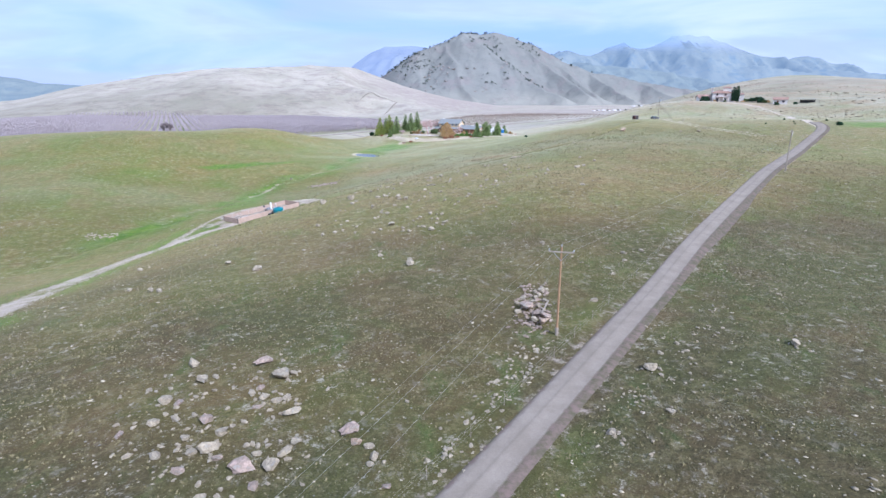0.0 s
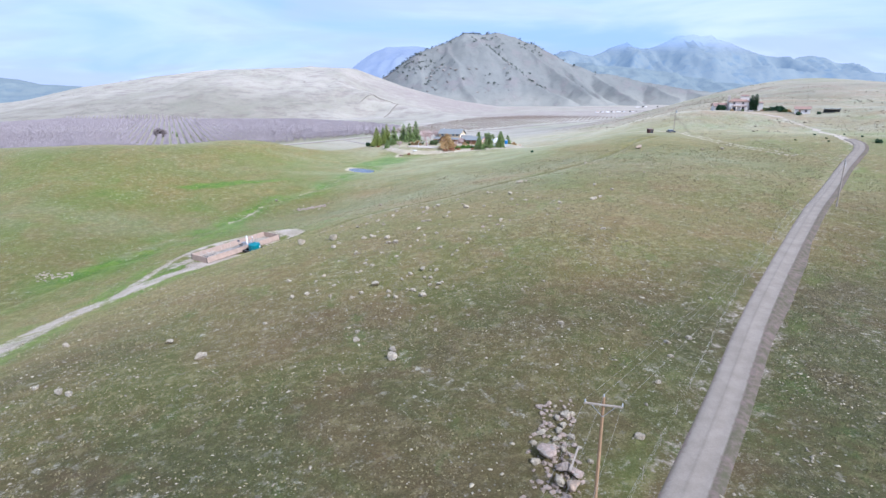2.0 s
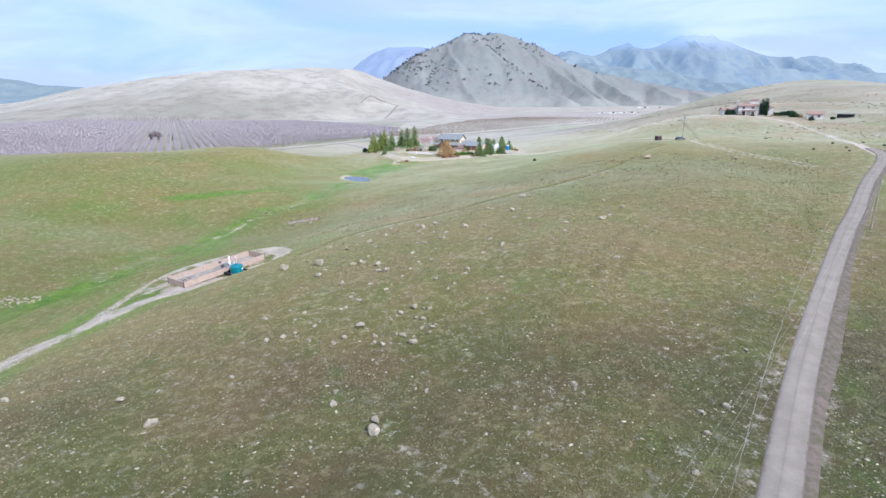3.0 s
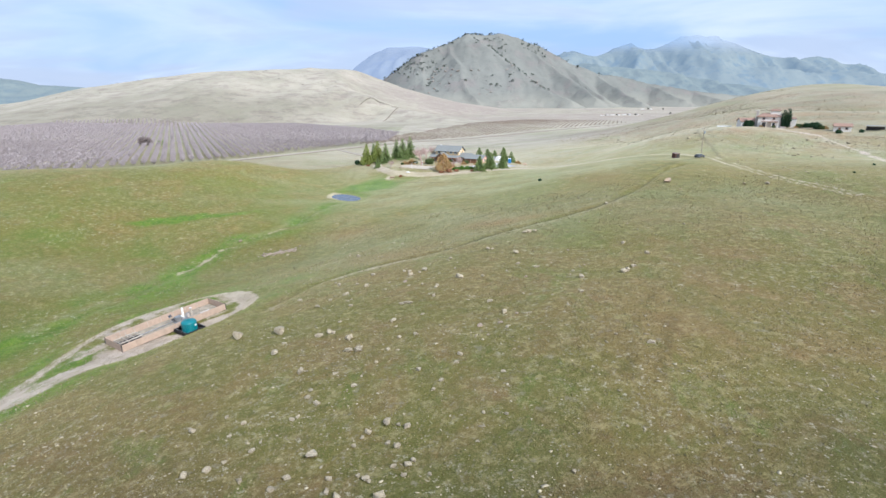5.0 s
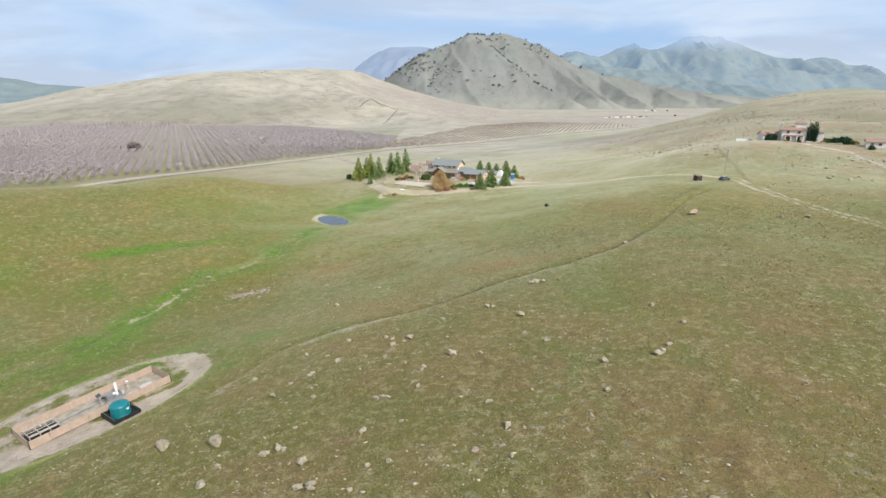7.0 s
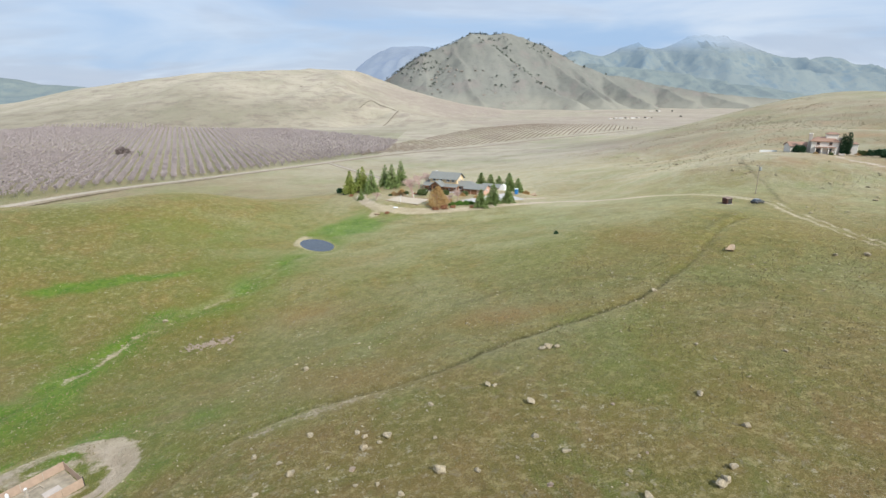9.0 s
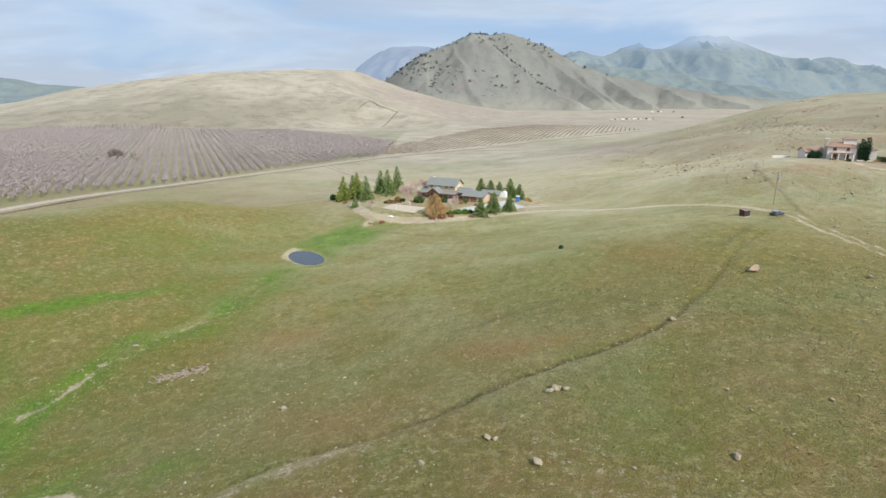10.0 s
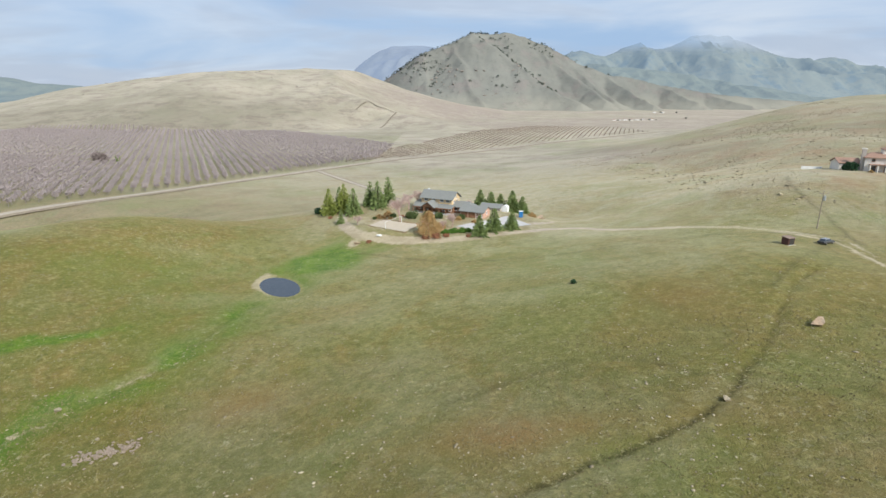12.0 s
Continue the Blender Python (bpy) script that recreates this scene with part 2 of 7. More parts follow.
    c = s.mix(s.math("MULTIPLY", s.math("MULTIPLY", clump, s.math("MULTIPLY", calm, open_turf)), s.remap(stony_shade, 0.0, 1.0, 0.5, 0.16)), c, (0.46, 0.39, 0.19))
    c = s.mix(s.math("MULTIPLY", hollow, s.remap(s.math("ADD", stony_shade, s.math("ADD", s.attr("bare"), s.math("MULTIPLY", s.attr("dry"), 0.6))), 0.0, 1.0, 0.42, 0.2)), c, s.mix(patch, (0.12, 0.085, 0.04), (0.085, 0.095, 0.026)))
    # stone chips too small to stand alone
    chip = s.math("MULTIPLY", s.remap(s.cells(1.5, 0.10, 0.2), 0.0, 1.0, 1.0, 0.0), s.noise(0.22, 4, 0.7, lo=0.48, hi=0.62))
    c = s.mix(s.math("MULTIPLY", chip, s.remap(stony_shade, 0.0, 0.8, 0.25, 0.8)), c, (0.36, 0.335, 0.27))
    frost = s.math("MULTIPLY", s.remap(s.cells(4.0, 0.12, 0.3), 0.0, 1.0, 1.0, 0.0), s.noise(0.09, 5, 0.7, lo=0.47, hi=0.62, vector=s.stretch(0.7, 1.4, 1, 20)))
    c = s.mix(s.math("MULTIPLY", s.math("MULTIPLY", frost, open_turf), s.remap(stony_shade, 0.0, 0.8, 0.42, 0.5)), c, (0.40, 0.385, 0.27))
    pale = s.math("MULTIPLY", s.noise(0.7, 5, 0.7, lo=0.58, hi=0.67), s.remap(stony_shade, 0.0, 0.8, 0.5, 0.45))
    c = s.mix(pale, c, s.mix(fine, (0.37, 0.325, 0.24), (0.20, 0.18, 0.13)))
    earthy = s.mix(fine, (0.24, 0.125, 0.055), (0.36, 0.225, 0.115))
    earthy = s.mix(s.attr("bare"), earthy, (0.275, 0.215, 0.19))
    c = s.mix(s.math("MULTIPLY", s.attr("ruddy"), s.remap(mid, -0.4, 1.0, 0.3, 0.75)), c, earthy)
    green = s.mix(mid, (0.085, 0.175, 0.018), (0.16, 0.255, 0.03))
    green = s.mix(s.math("MULTIPLY", tuft, 0.4), green, (0.06, 0.115, 0.02))
    c = s.mix(s.math("MULTIPLY", s.attr("lush"), s.remap(tuft, -0.8, 0.8, 0.3, 1.0)), c, green)
    dirt = s.remap(s.math("ADD", s.attr("dirt"), s.math("ADD", s.math("MULTIPLY", s.math("SUBTRACT", tuft, 0.5), 0.35), s.math("MULTIPLY", s.math("SUBTRACT", s.noise(0.55, 6, 0.75, lo=0.36, hi=0.64), 0.5), 0.55))), 0.3, 0.75)
    c = s.mix(dirt, c, s.mix(mid, (0.43, 0.35, 0.27), (0.54, 0.45, 0.36)))
    # near-black along the gullies, the trench and the dark lines in the turf
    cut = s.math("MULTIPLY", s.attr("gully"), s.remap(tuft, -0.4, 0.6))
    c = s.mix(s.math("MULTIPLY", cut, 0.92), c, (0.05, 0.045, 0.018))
    # bleached stems and dark hollows between tussocks
    fleck = s.noise(2.6, 4, 0.8, lo=0.565, hi=0.635)
    hollow = s.math("MULTIPLY", s.noise(0.9, 6, 0.85, lo=0.54, hi=0.66, distortion=0.8), s.noise(0.11, 5, 0.75, lo=0.42, hi=0.6))
    fleck = s.math("MULTIPLY", fleck, s.noise(0.16, 5, 0.75, lo=0.4, hi=0.62, vector=s.stretch(1.3, 0.8, 1, 40)))
    far_off = s.math("MULTIPLY", s.remap(s.attr("bare"), 0.0, 1.0, 1.0, 0.25), s.remap(turf, 0.0, 1.0, 1.0, 0.9))
    c = s.mix(s.math("MULTIPLY", s.math("MULTIPLY", hollow, far_off), 0.48), c, (0.06, 0.055, 0.02))
    speck = s.math("MULTIPLY", s.noise(0.75, 7, 0.82, lo=0.56, hi=0.64), s.noise(0.07, 4, 0.7, lo=0.4, hi=0.6))
    c = s.mix(s.math("MULTIPLY", s.math("MULTIPLY", speck, far_off), 0.74), c, (0.50, 0.45, 0.33))
    c = s.mix(s.math("MULTIPLY", s.math("MULTIPLY", fleck, far_off), 0.38), c, (0.46, 0.40, 0.27))
    sap = s.n.new("ShaderNodeMix")
    sap.data_type, sap.blend_type = "RGBA", "MULTIPLY"
    s.l.new(s.math("MULTIPLY", turf, 0.85), sap.inputs[0])
    s.l.new(c, sap.inputs[6])
    sap.inputs[7].default_value = (0.97, 1.0, 0.74, 1)
    c = sap.outputs[2]
    s.color(c)
    s.bump(s.math("ADD", s.math("MULTIPLY", tuft, 0.65), s.math("MULTIPLY", fine, 0.35)), 0.7, 0.3)
    # dry stalk tips catch the light where they are seen edge-on
    tips = s.n.new("ShaderNodeBsdfSheen")
    stalk = s.mix(s.attr("dry"), s.mix(turf, (0.265, 0.225, 0.11), (0.22, 0.215, 0.19)), (0.42, 0.375, 0.28))
    s.l.new(s.mix(s.attr("bare"), stalk, (0.16, 0.135, 0.095)), tips.inputs["Color"])
    tips.inputs["Roughness"].default_value = 0.3
    both = s.n.new("ShaderNodeAddShader")
    s.l.new(s.bsdf.outputs[0], both.inputs[0])
    s.l.new(tips.outputs[0], both.inputs[1])
    s.l.new(both.outputs[0], s.n["Material Output"].inputs["Surface"])
    return s.mat


def gravel_material(name="gravel_road", a=(0.245, 0.203, 0.15), b=(0.315, 0.265, 0.202), low=(0.085, 0.08, 0.04)):
    s = Shade(name, 0.95, spec=0.2).world_pos()
    mid, fine = s.noise(0.5, 6, 0.66), s.noise(9.0, 3, 0.7)
    edge = s.noise(1.1, 5, 0.7)
    c = s.mix(mid, a, b)
    c = s.mix(s.math("MULTIPLY", fine, 0.35), c, tuple(v * 0.75 for v in a))
    verge = s.remap(s.math("ADD", s.attr("verge"), s.math("MULTIPLY", s.math("SUBTRACT", edge, 0.5), 0.5)), 0.25, 0.75)
    c = s.mix(s.math("MULTIPLY", verge, 0.95), c, s.mix(edge, low, (0.175, 0.125, 0.10)))
    c = s.mix(s.math("MULTIPLY", s.attr("rut"), s.remap(edge, -0.3, 0.8, 0.3, 0.75)), c, tuple(v * 0.55 for v in a))
    s.color(c).bump(fine, 0.5, 0.03)
    return s.mat


def rock_material(name, a, b):
    s = Shade(name, 0.92, spec=0.2)
    n, f, g = s.noise(1.6, 5, 0.65, lo=0.35, hi=0.65), s.noise(5.0, 5, 0.72, lo=0.42, hi=0.6), s.noise(18.0, 3, 0.7)
    c = s.mix(n, a, b)
    c = s.mix(s.math("MULTIPLY", s.random(), 0.35), c, (0.33, 0.27, 0.185))
    c = s.mix(s.math("MULTIPLY", f, 0.45), c, (0.19, 0.155, 0.10))
    c = s.mix(s.math("MULTIPLY", s.noise(3.1, 4, 0.7, lo=0.55, hi=0.64), 0.55), c, (0.46, 0.435, 0.37))
    c = s.mix(s.math("MULTIPLY", g, 0.28), c, (0.19, 0.16, 0.11))
    s.color(c).bump(s.math("ADD", s.math("MULTIPLY", f, 0.6), s.math("MULTIPLY", g, 0.4)), 0.9, 0.08)
    return s.mat


def plain_material(name, color, rough=0.7, metal=0.0, vary=0.25, scale=1.5, spec=0.3):
    s = Shade(name, rough, metal, spec)
    n = s.noise(scale, 5, 0.6)
    f = s.noise(scale * 7, 3, 0.6)
    darker = tuple(v * (1 - vary) for v in color)
    s.color(s.mix(s.math("MULTIPLY", f, 0.4), s.mix(n, color, darker), tuple(v * (1 - 0.5 * vary) for v in color)))
    s.bump(f, 0.2, 0.02)
    return s.mat


def leaf_material(name, a, b, deep=0.5):
    s = Shade(name, 0.85, spec=0.2)
    c = s.mix(s.island(), a, b)
    c = s.mix(s.math("MULTIPLY", s.noise(3.0, 3, 0.6), deep), c, tuple(v * 0.55 for v in a))
    s.color(c)
    return s.mat


def mountain_material(name, grass, rock, scrub, size=1.0, haze_color=None, haze_strength=0.0, cloud=None, apron=None):
    """A mountainside; the farthest ranges are the plain backdrop of distance, hazed by emission, their tops faded for
    cloud.
    """
    s = Shade(name, 1.0, spec=0.0).world_pos()
    big, mid, small = s.noise(0.004 * size, 5, 0.6), s.noise(0.013 * size, 6, 0.68, lo=0.5, hi=0.64), s.noise(0.06 * size, 5, 0.7, lo=0.5, hi=0.68)
    c = s.mix(big, grass, tuple(v * 0.8 for v in grass))
    c = s.mix(s.math("MULTIPLY", mid, 0.7), c, rock)
    c = s.mix(s.math("MULTIPLY", small, 0.5), c, scrub)
    if apron:  # grassy lower slopes
        foot = s.n.new("ShaderNodeSeparateXYZ")
        s.l.new(s.pos, foot.inputs[0])
        low = s.remap(s.math("ADD", s.math("MULTIPLY", foot.outputs["Z"], 0.01), s.math("MULTIPLY", s.math("SUBTRACT", big, 0.5), 0.35)), 0.12, 0.7, 0.85, 0.0)
        turf = s.mix(mid, apron, s.mix(small, tuple(v * 0.82 for v in apron), (0.36, 0.30, 0.27)))
        c = s.mix(low, c, turf)
    s.color(c).bump(s.math("ADD", s.math("MULTIPLY", mid, 0.6), s.math("MULTIPLY", small, 0.4)), 0.35, 9.0)
    # bluish emission imitates the haze of distance
    if haze_strength:
        s.bsdf.inputs["Emission Color"].default_value = (*haze_color, 1)
        s.bsdf.inputs["Emission Strength"].default_value = haze_strength
    # tops turn transparent with height, in place of a real cloud
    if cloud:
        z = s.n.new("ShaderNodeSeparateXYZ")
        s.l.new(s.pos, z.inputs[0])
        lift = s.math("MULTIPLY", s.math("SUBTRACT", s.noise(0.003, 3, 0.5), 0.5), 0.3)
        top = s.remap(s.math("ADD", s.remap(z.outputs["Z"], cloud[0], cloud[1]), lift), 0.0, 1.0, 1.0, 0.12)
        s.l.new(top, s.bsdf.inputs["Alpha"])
    return s.mat


PASTURE, GRAVEL = grass_material(), gravel_material()
EARTH = gravel_material("earth_track", (0.38, 0.33, 0.26), (0.48, 0.42, 0.335), (0.33, 0.29, 0.19))

# ---- helpers for building ----
def link(name, bm, material, parent=None, label="", smooth_faces=False):
    me = bpy.data.meshes.new(name)
    bm.to_mesh(me)
    bm.free()
    if material:
        me.materials.append(material)
    if smooth_faces:
        for p in me.polygons:
            p.use_smooth = True
    ob = new(name, me)
    if parent:
        ob.parent = parent
    if label:
        ob["label"] = label
    return ob


def sheet(name, X, Y, Z, material, attributes=None):
    """A height sheet over a grid of lines."""
    ny, nx = X.shape
    me = bpy.data.meshes.new(name)
    co = np.stack([X, Y, Z], -1).reshape(-1, 3).astype(np.float32)
    i = np.arange(ny * nx).reshape(ny, nx)
    quads = np.stack([i[:-1, :-1], i[:-1, 1:], i[1:, 1:], i[1:, :-1]], -1).reshape(-1, 4)
    me.vertices.add(len(co))
    me.vertices.foreach_set("co", co.ravel())
    me.loops.add(quads.size)
    me.loops.foreach_set("vertex_index", quads.ravel().astype(np.int32))
    me.polygons.add(len(quads))
    me.polygons.foreach_set("loop_start", np.arange(0, quads.size, 4, dtype=np.int32))
    me.update(calc_edges=True)
    me.polygons.foreach_set("use_smooth", np.ones(len(quads), bool))
    for key, values in (attributes or {}).items():
        a = me.attributes.new(key, "FLOAT", "POINT")
        a.data.foreach_set("value", np.asarray(values, np.float32).ravel())
    me.materials.append(material)
    return new(name, me)


def curve_through(points, step=2.0):
    """Catmull-Rom points through a line of plan points, evenly stepped."""
    p = np.array(points, float)
    p = np.vstack([2 * p[0] - p[1], p, 2 * p[-1] - p[-2]])
    out = []
    for a, b, c, d in zip(p[:-3], p[1:-2], p[2:-1], p[3:]):
        n = max(2, int(np.linalg.norm(c - b) / step))
        for t in np.arange(n) / n:
            out.append(0.5 * (2 * b + (c - a) * t + (2 * a - 5 * b + 4 * c - d) * t * t + (3 * b - a - 3 * c + d) * t ** 3))
    out.append(p[-2])
    return np.array(out)


def far_from(line, x, y):
    """Distance in plan from each x, y to a line of points."""
    best = np.full(np.shape(x), 1e9)
    lo, hi = line.min(0) - 12, line.max(0) + 12
    m = (x > lo[0]) & (x < hi[0]) & (y > lo[1]) & (y < hi[1])
    if not m.any():
        return best
    q = np.stack([x[m], y[m]], -1)
    d = np.full(len(q), 1e9)
    for a, b in zip(line[:-1], line[1:]):
        ab = b - a
        t = np.clip(((q - a) @ ab) / (ab @ ab + 1e-9), 0, 1)
        d = np.minimum(d, ((q - a - t[:, None] * ab) ** 2).sum(-1))
    best[m] = np.sqrt(d)
    return best


# ---- lines in the plan ----
ROAD = curve_through([(-22, -6), (-9, 13.5), (2.1, 29.0), (10, 40.1), (17, 50), (26.2, 62.8), (35.6, 76.2), (43.6, 87), (58.2, 105.8), (73.5, 124.8), (84.7, 138.1), (107.2, 166), (119, 179), (126.7, 187.2), (131, 194), (133, 201)], 1.2)
VILLA_DRIVE = curve_through([(130, 193), (134, 207), (145, 228), (155.5, 246), (160, 262), (160.2, 277), (160, 287), (156, 292), (152, 296), (153.5, 305)], 1.5)
WELL_TRACK = curve_through([(-60, 60), (-63.5, 84), (-65.5, 101), (-65, 110), (-62, 119), (-58, 126.5), (-54, 132), (-49.5, 136.8), (-44.8, 142), (-40.5, 148.2), (-37.2, 152), (-37.6, 157), (-42, 161)], 1.2)
SPUR_TRACK = curve_through([(-62, 119), (-63.5, 128), (-63, 138), (-60.2, 146), (-55, 153.5), (-48.5, 161), (-42, 161)], 1.5)
GULLY = curve_through([(-30, 143), (-27.3, 147.5), (-23, 156), (-16.8, 161), (-9.3, 164.2), (-1, 166.2), (7.4, 169.5), (16.4, 175), (26.3, 179.3), (36.9, 183.4), (46.4, 190.1), (52.6, 196.8), (61, 207), (68.9, 217), (78.8, 227)], 1.0)
CREEK = curve_through([(-92, 118), (-80, 146), (-73.5, 160.6), (-68.5, 174), (-64.5, 188), (-57, 206), (-46.6, 216), (-41, 230), (-38, 246)], 1.5)
LOOP_TRACK = curve_through([(-31, 322), (-29, 312), (-24, 302), (-19, 296.5), (-8.3, 290.5), (9.4, 288), (27.4, 294), (46.6, 300), (60, 285), (71.7, 273.6), (82, 263.7), (90, 254), (96, 245), (95, 232), (98.4, 210.3), (102.6, 198), (107, 188)], 1.5)
HOUSE_DRIVE = curve_through([(30, 305), (37, 307.5), (43.5, 312.5), (44.5, 318.5), (40, 324), (36.5, 327)], 1.2)
GATE_DRIVE = curve_through([(-20, 420), (-45, 473), (-95, 546)], 3)
SPUR_PATH = curve_through([(-170, 1165), (-163, 1182), (-149, 1204), (-133, 1188), (-109, 1183), (-95, 1164), (-104, 1110), (-112, 1056)], 4)
VALLEY_ROAD = curve_through([(-620, 120), (-400, 240), (-260, 338), (-210, 384), (-177, 420), (-141, 485), (-96, 547), (-42, 620), (39, 728), (154, 844), (334, 960), (520, 1060)], 6)

# ---- the ground, one sheet to the horizon ----
def grow(start, end, step, rate):
    out = [start]
    while abs(out[-1] - start) < abs(end - start):
        out.append(out[-1] + step * (1 if end > start else -1))
        step *= rate
    return out[1:]


FINE = 0.9
gx = np.array(grow(-105, -4300, FINE, 1.06)[::-1] + list(np.arange(-105, 135.1, FINE)) + grow(135, 4300, FINE, 1.06))
gy = np.array(grow(18, -900, FINE, 1.12)[::-1] + list(np.arange(18, 322, FINE)) + grow(322, 4700, FINE, 1.022))
GX, GY = np.meshgrid(gx, gy)
GZ = land(GX, GY)
road_d, well_d, spur_d = far_from(ROAD, GX, GY), far_from(WELL_TRACK, GX, GY), far_from(SPUR_TRACK, GX, GY)
jog = 2.2 * fbm(GX / 5, GY / 5, 3, 103)
gully_d, creek_d = far_from(GULLY, GX + 0.6 * jog, GY - 0.6 * jog), far_from(CREEK, GX + 2 * jog, GY - jog)
loop_d, drive_d = far_from(LOOP_TRACK, GX, GY), far_from(HOUSE_DRIVE, GX, GY)
villa_d = far_from(VILLA_DRIVE, GX, GY)
POND = (-35.6, 260.0)
near_field = 1 - smooth(330, 600, GY)
GZ = GZ + near_field * (0.16 * fbm(GX / 9, GY / 9, 3, 5) + 0.5 * fbm(GX / 30, GY / 30, 2, 9)) * 2 * smooth(3, 14, road_d)
wob = fbm(GX / 6, GY / 6, 3, 77)
GZ -= 0.4 * np.exp(-((gully_d / 0.8) ** 2)) + 0.35 * np.exp(-((creek_d / 1.8) ** 2))
GZ -= 0.12 * np.exp(-((road_d / 3.2) ** 4))
pond_r = np.hypot(((GX - POND[0]) * -0.57 + (GY - POND[1]) * 0.82) / 8.3, ((GX - POND[0]) * 0.82 + (GY - POND[1]) * 0.57) / 4.5)
POND_Z = float(land(*POND)) - 0.3
GZ = np.where(pond_r < 1.9, GZ + (POND_Z - 0.35 - GZ) * (1 - smooth(0.85, 1.9, pond_r + 0.25 * wob)), GZ)
GZ = np.where(pond_r < 2.2, np.maximum(GZ, POND_Z + 0.12 - 1.1 * np.maximum(np.abs(pond_r - 1.25) - 0.12, 0)), GZ)

rut_d = np.abs(well_d - 1.0)
dirt = (0.55 + 0.7 * fbm(GX / 3, GY / 3, 3, 59)) * (1 - smooth(1.3, 2.6, well_d / (1 + 0.5 * (1 - smooth(122, 138, GY))) + wob)) * (1 - 0.45 * smooth(126, 136, GY)) + 0.55 * (1 - smooth(0.3, 0.95, rut_d + 0.5 * wob)) * smooth(124, 134, GY) + 0.5 * (1 - smooth(0.9, 2.2, spur_d + wob)) + (0.74 - 0.3 * smooth(70, 92, GX) - 0.3 * smooth(92, 96, GX)) * (1 - smooth(0.9, 2.2, loop_d / (1 + 0.6 * smooth(84, 94, GX) + 0.2 * (1 - smooth(40, 55, GX))) + wob)) + 0.5 * (1 - smooth(0.8, 2.0, drive_d + wob)) + 0.5 * (1 - smooth(0.7, 1.7, villa_d + wob))
dirt += 0.4 * (1 - smooth(0.2, 0.75, np.abs(loop_d - 1.15) + 0.4 * wob)) * smooth(86, 93, GX) + 0.35 * (1 - smooth(0.2, 0.7, np.abs(villa_d - 0.9) + 0.4 * wob))
dirt += 0.22 * (1 - smooth(2.0, 4.5, road_d + 2 * wob))
bank_d = far_from(GULLY + np.array((1.0, -1.9)), GX + 0.8 * jog, GY - 0.8 * jog)
dirt += 0.45 * np.exp(-((bank_d / 1.5) ** 2)) * (1 - smooth(-6, 22, GX)) * np.clip(0.65 + 2.4 * fbm(GX / 6, GY / 6, 3, 29), 0.1, 1) + 0.58 * np.exp(-((creek_d / (1.0 + 0.6 * wob)) ** 2)) * smooth(150, 175, GY) * (1 - smooth(205, 240, GY)) * np.clip(0.4 + 3.5 * fbm(GX / 9, GY / 9, 2, 39), 0.0, 1)
dirt += 0.75 * (1 - smooth(1.05, 1.6, pond_r + 1.2 * wob)) * smooth(0.6, 1.0, pond_r) * (1 - smooth(-40, -34, GX + 0.3 * (GY - 260)))
well_u, well_v = (GX + 49.5) * 0.555 + (GY - 146.4) * 0.832, (GX + 49.5) * 0.832 - (GY - 146.4) * 0.555
well_r = np.hypot((well_u - 0.6) / 13.6, (well_v - 0.8) / 7.0)
dirt += 0.66 * (1 - smooth(0.6, 1.1, well_r + 0.5 * wob)) * np.clip(0.5 + 3.4 * fbm(GX / 3.4, GY / 3.4, 3, 58), 0.05, 1) * (0.72 + 0.28 * np.cos(3.2 * well_v + 2 * wob)) + 0.22 * np.exp(-(((well_r - 1.0) / 0.12) ** 2))
dirt += 0.5 * (1 - smooth(1.2, 1.6, well_r)) * np.clip(0.35 + 3.6 * fbm(GX / 2.6, GY / 2.6, 3, 73), 0, 1)
dirt += 0.34 * (np.exp(-(((spur_d - 4.6 + wob) / 0.5) ** 2)) + np.exp(-(((spur_d - 6.6 + wob) / 0.5) ** 2))) * (GX < -52) * smooth(118, 132, GY) * np.clip(0.6 + 2.5 * fbm(GX / 8, GY / 8, 2, 74), 0, 1)
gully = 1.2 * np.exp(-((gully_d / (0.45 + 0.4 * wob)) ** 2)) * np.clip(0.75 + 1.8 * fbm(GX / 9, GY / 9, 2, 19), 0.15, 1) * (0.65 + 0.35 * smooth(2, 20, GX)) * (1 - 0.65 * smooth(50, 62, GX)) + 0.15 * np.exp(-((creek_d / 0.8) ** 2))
# stony cover near the start, with shading put into the same dark mask
stony_shade = (1 - smooth(62, 128, GY + 50 * fbm(GX / 45, GY / 45, 3, 3))) * (0.85 + 0.9 * fbm(GX / 14, GY / 14, 3, 8))
stony_shade += 0.3 * smooth(10, 30, GX - 0.7 * (GY - 50)) * (GY < 140)
stony_shade += 0.3 * smooth(25, 60, GX) * (1 - smooth(190, 240, GY)) * smooth(-0.2, 0.2, fbm(GX / 25, GY / 25, 3, 33))
# left slope: cloud shade put into the mask as darker ground
stony_shade += (0.45 - 0.27 * smooth(150, 190, GY)) * (1 - smooth(-95, -62, GX)) * smooth(90, 130, GY) * (1 - smooth(240, 300, GY))
stony_shade += 0.5 * smooth(95, 170, GX) * smooth(230, 300, GY) * (1 - smooth(640, 760, GY)) * np.clip(0.8 + 1.8 * fbm(GX / 30, GY / 24, 4, 36), 0.2, 1.3)
stony_shade = np.clip(np.maximum(stony_shade, 0.26 * (1 - smooth(190, 225, GY))), 0, 1)
lush = 0.6 * np.exp(-((creek_d / 9.0) ** 2)) * (1 - smooth(160, 180, GY)) + 0.55 * np.exp(-((creek_d / 5.0) ** 2)) * (GY < 250) + 0.6 * (1 - smooth(4, 11, well_d + 5 * wob)) * (GX < -45) + 0.6 * np.exp(-(((well_r - 1.75) / 0.5) ** 2))
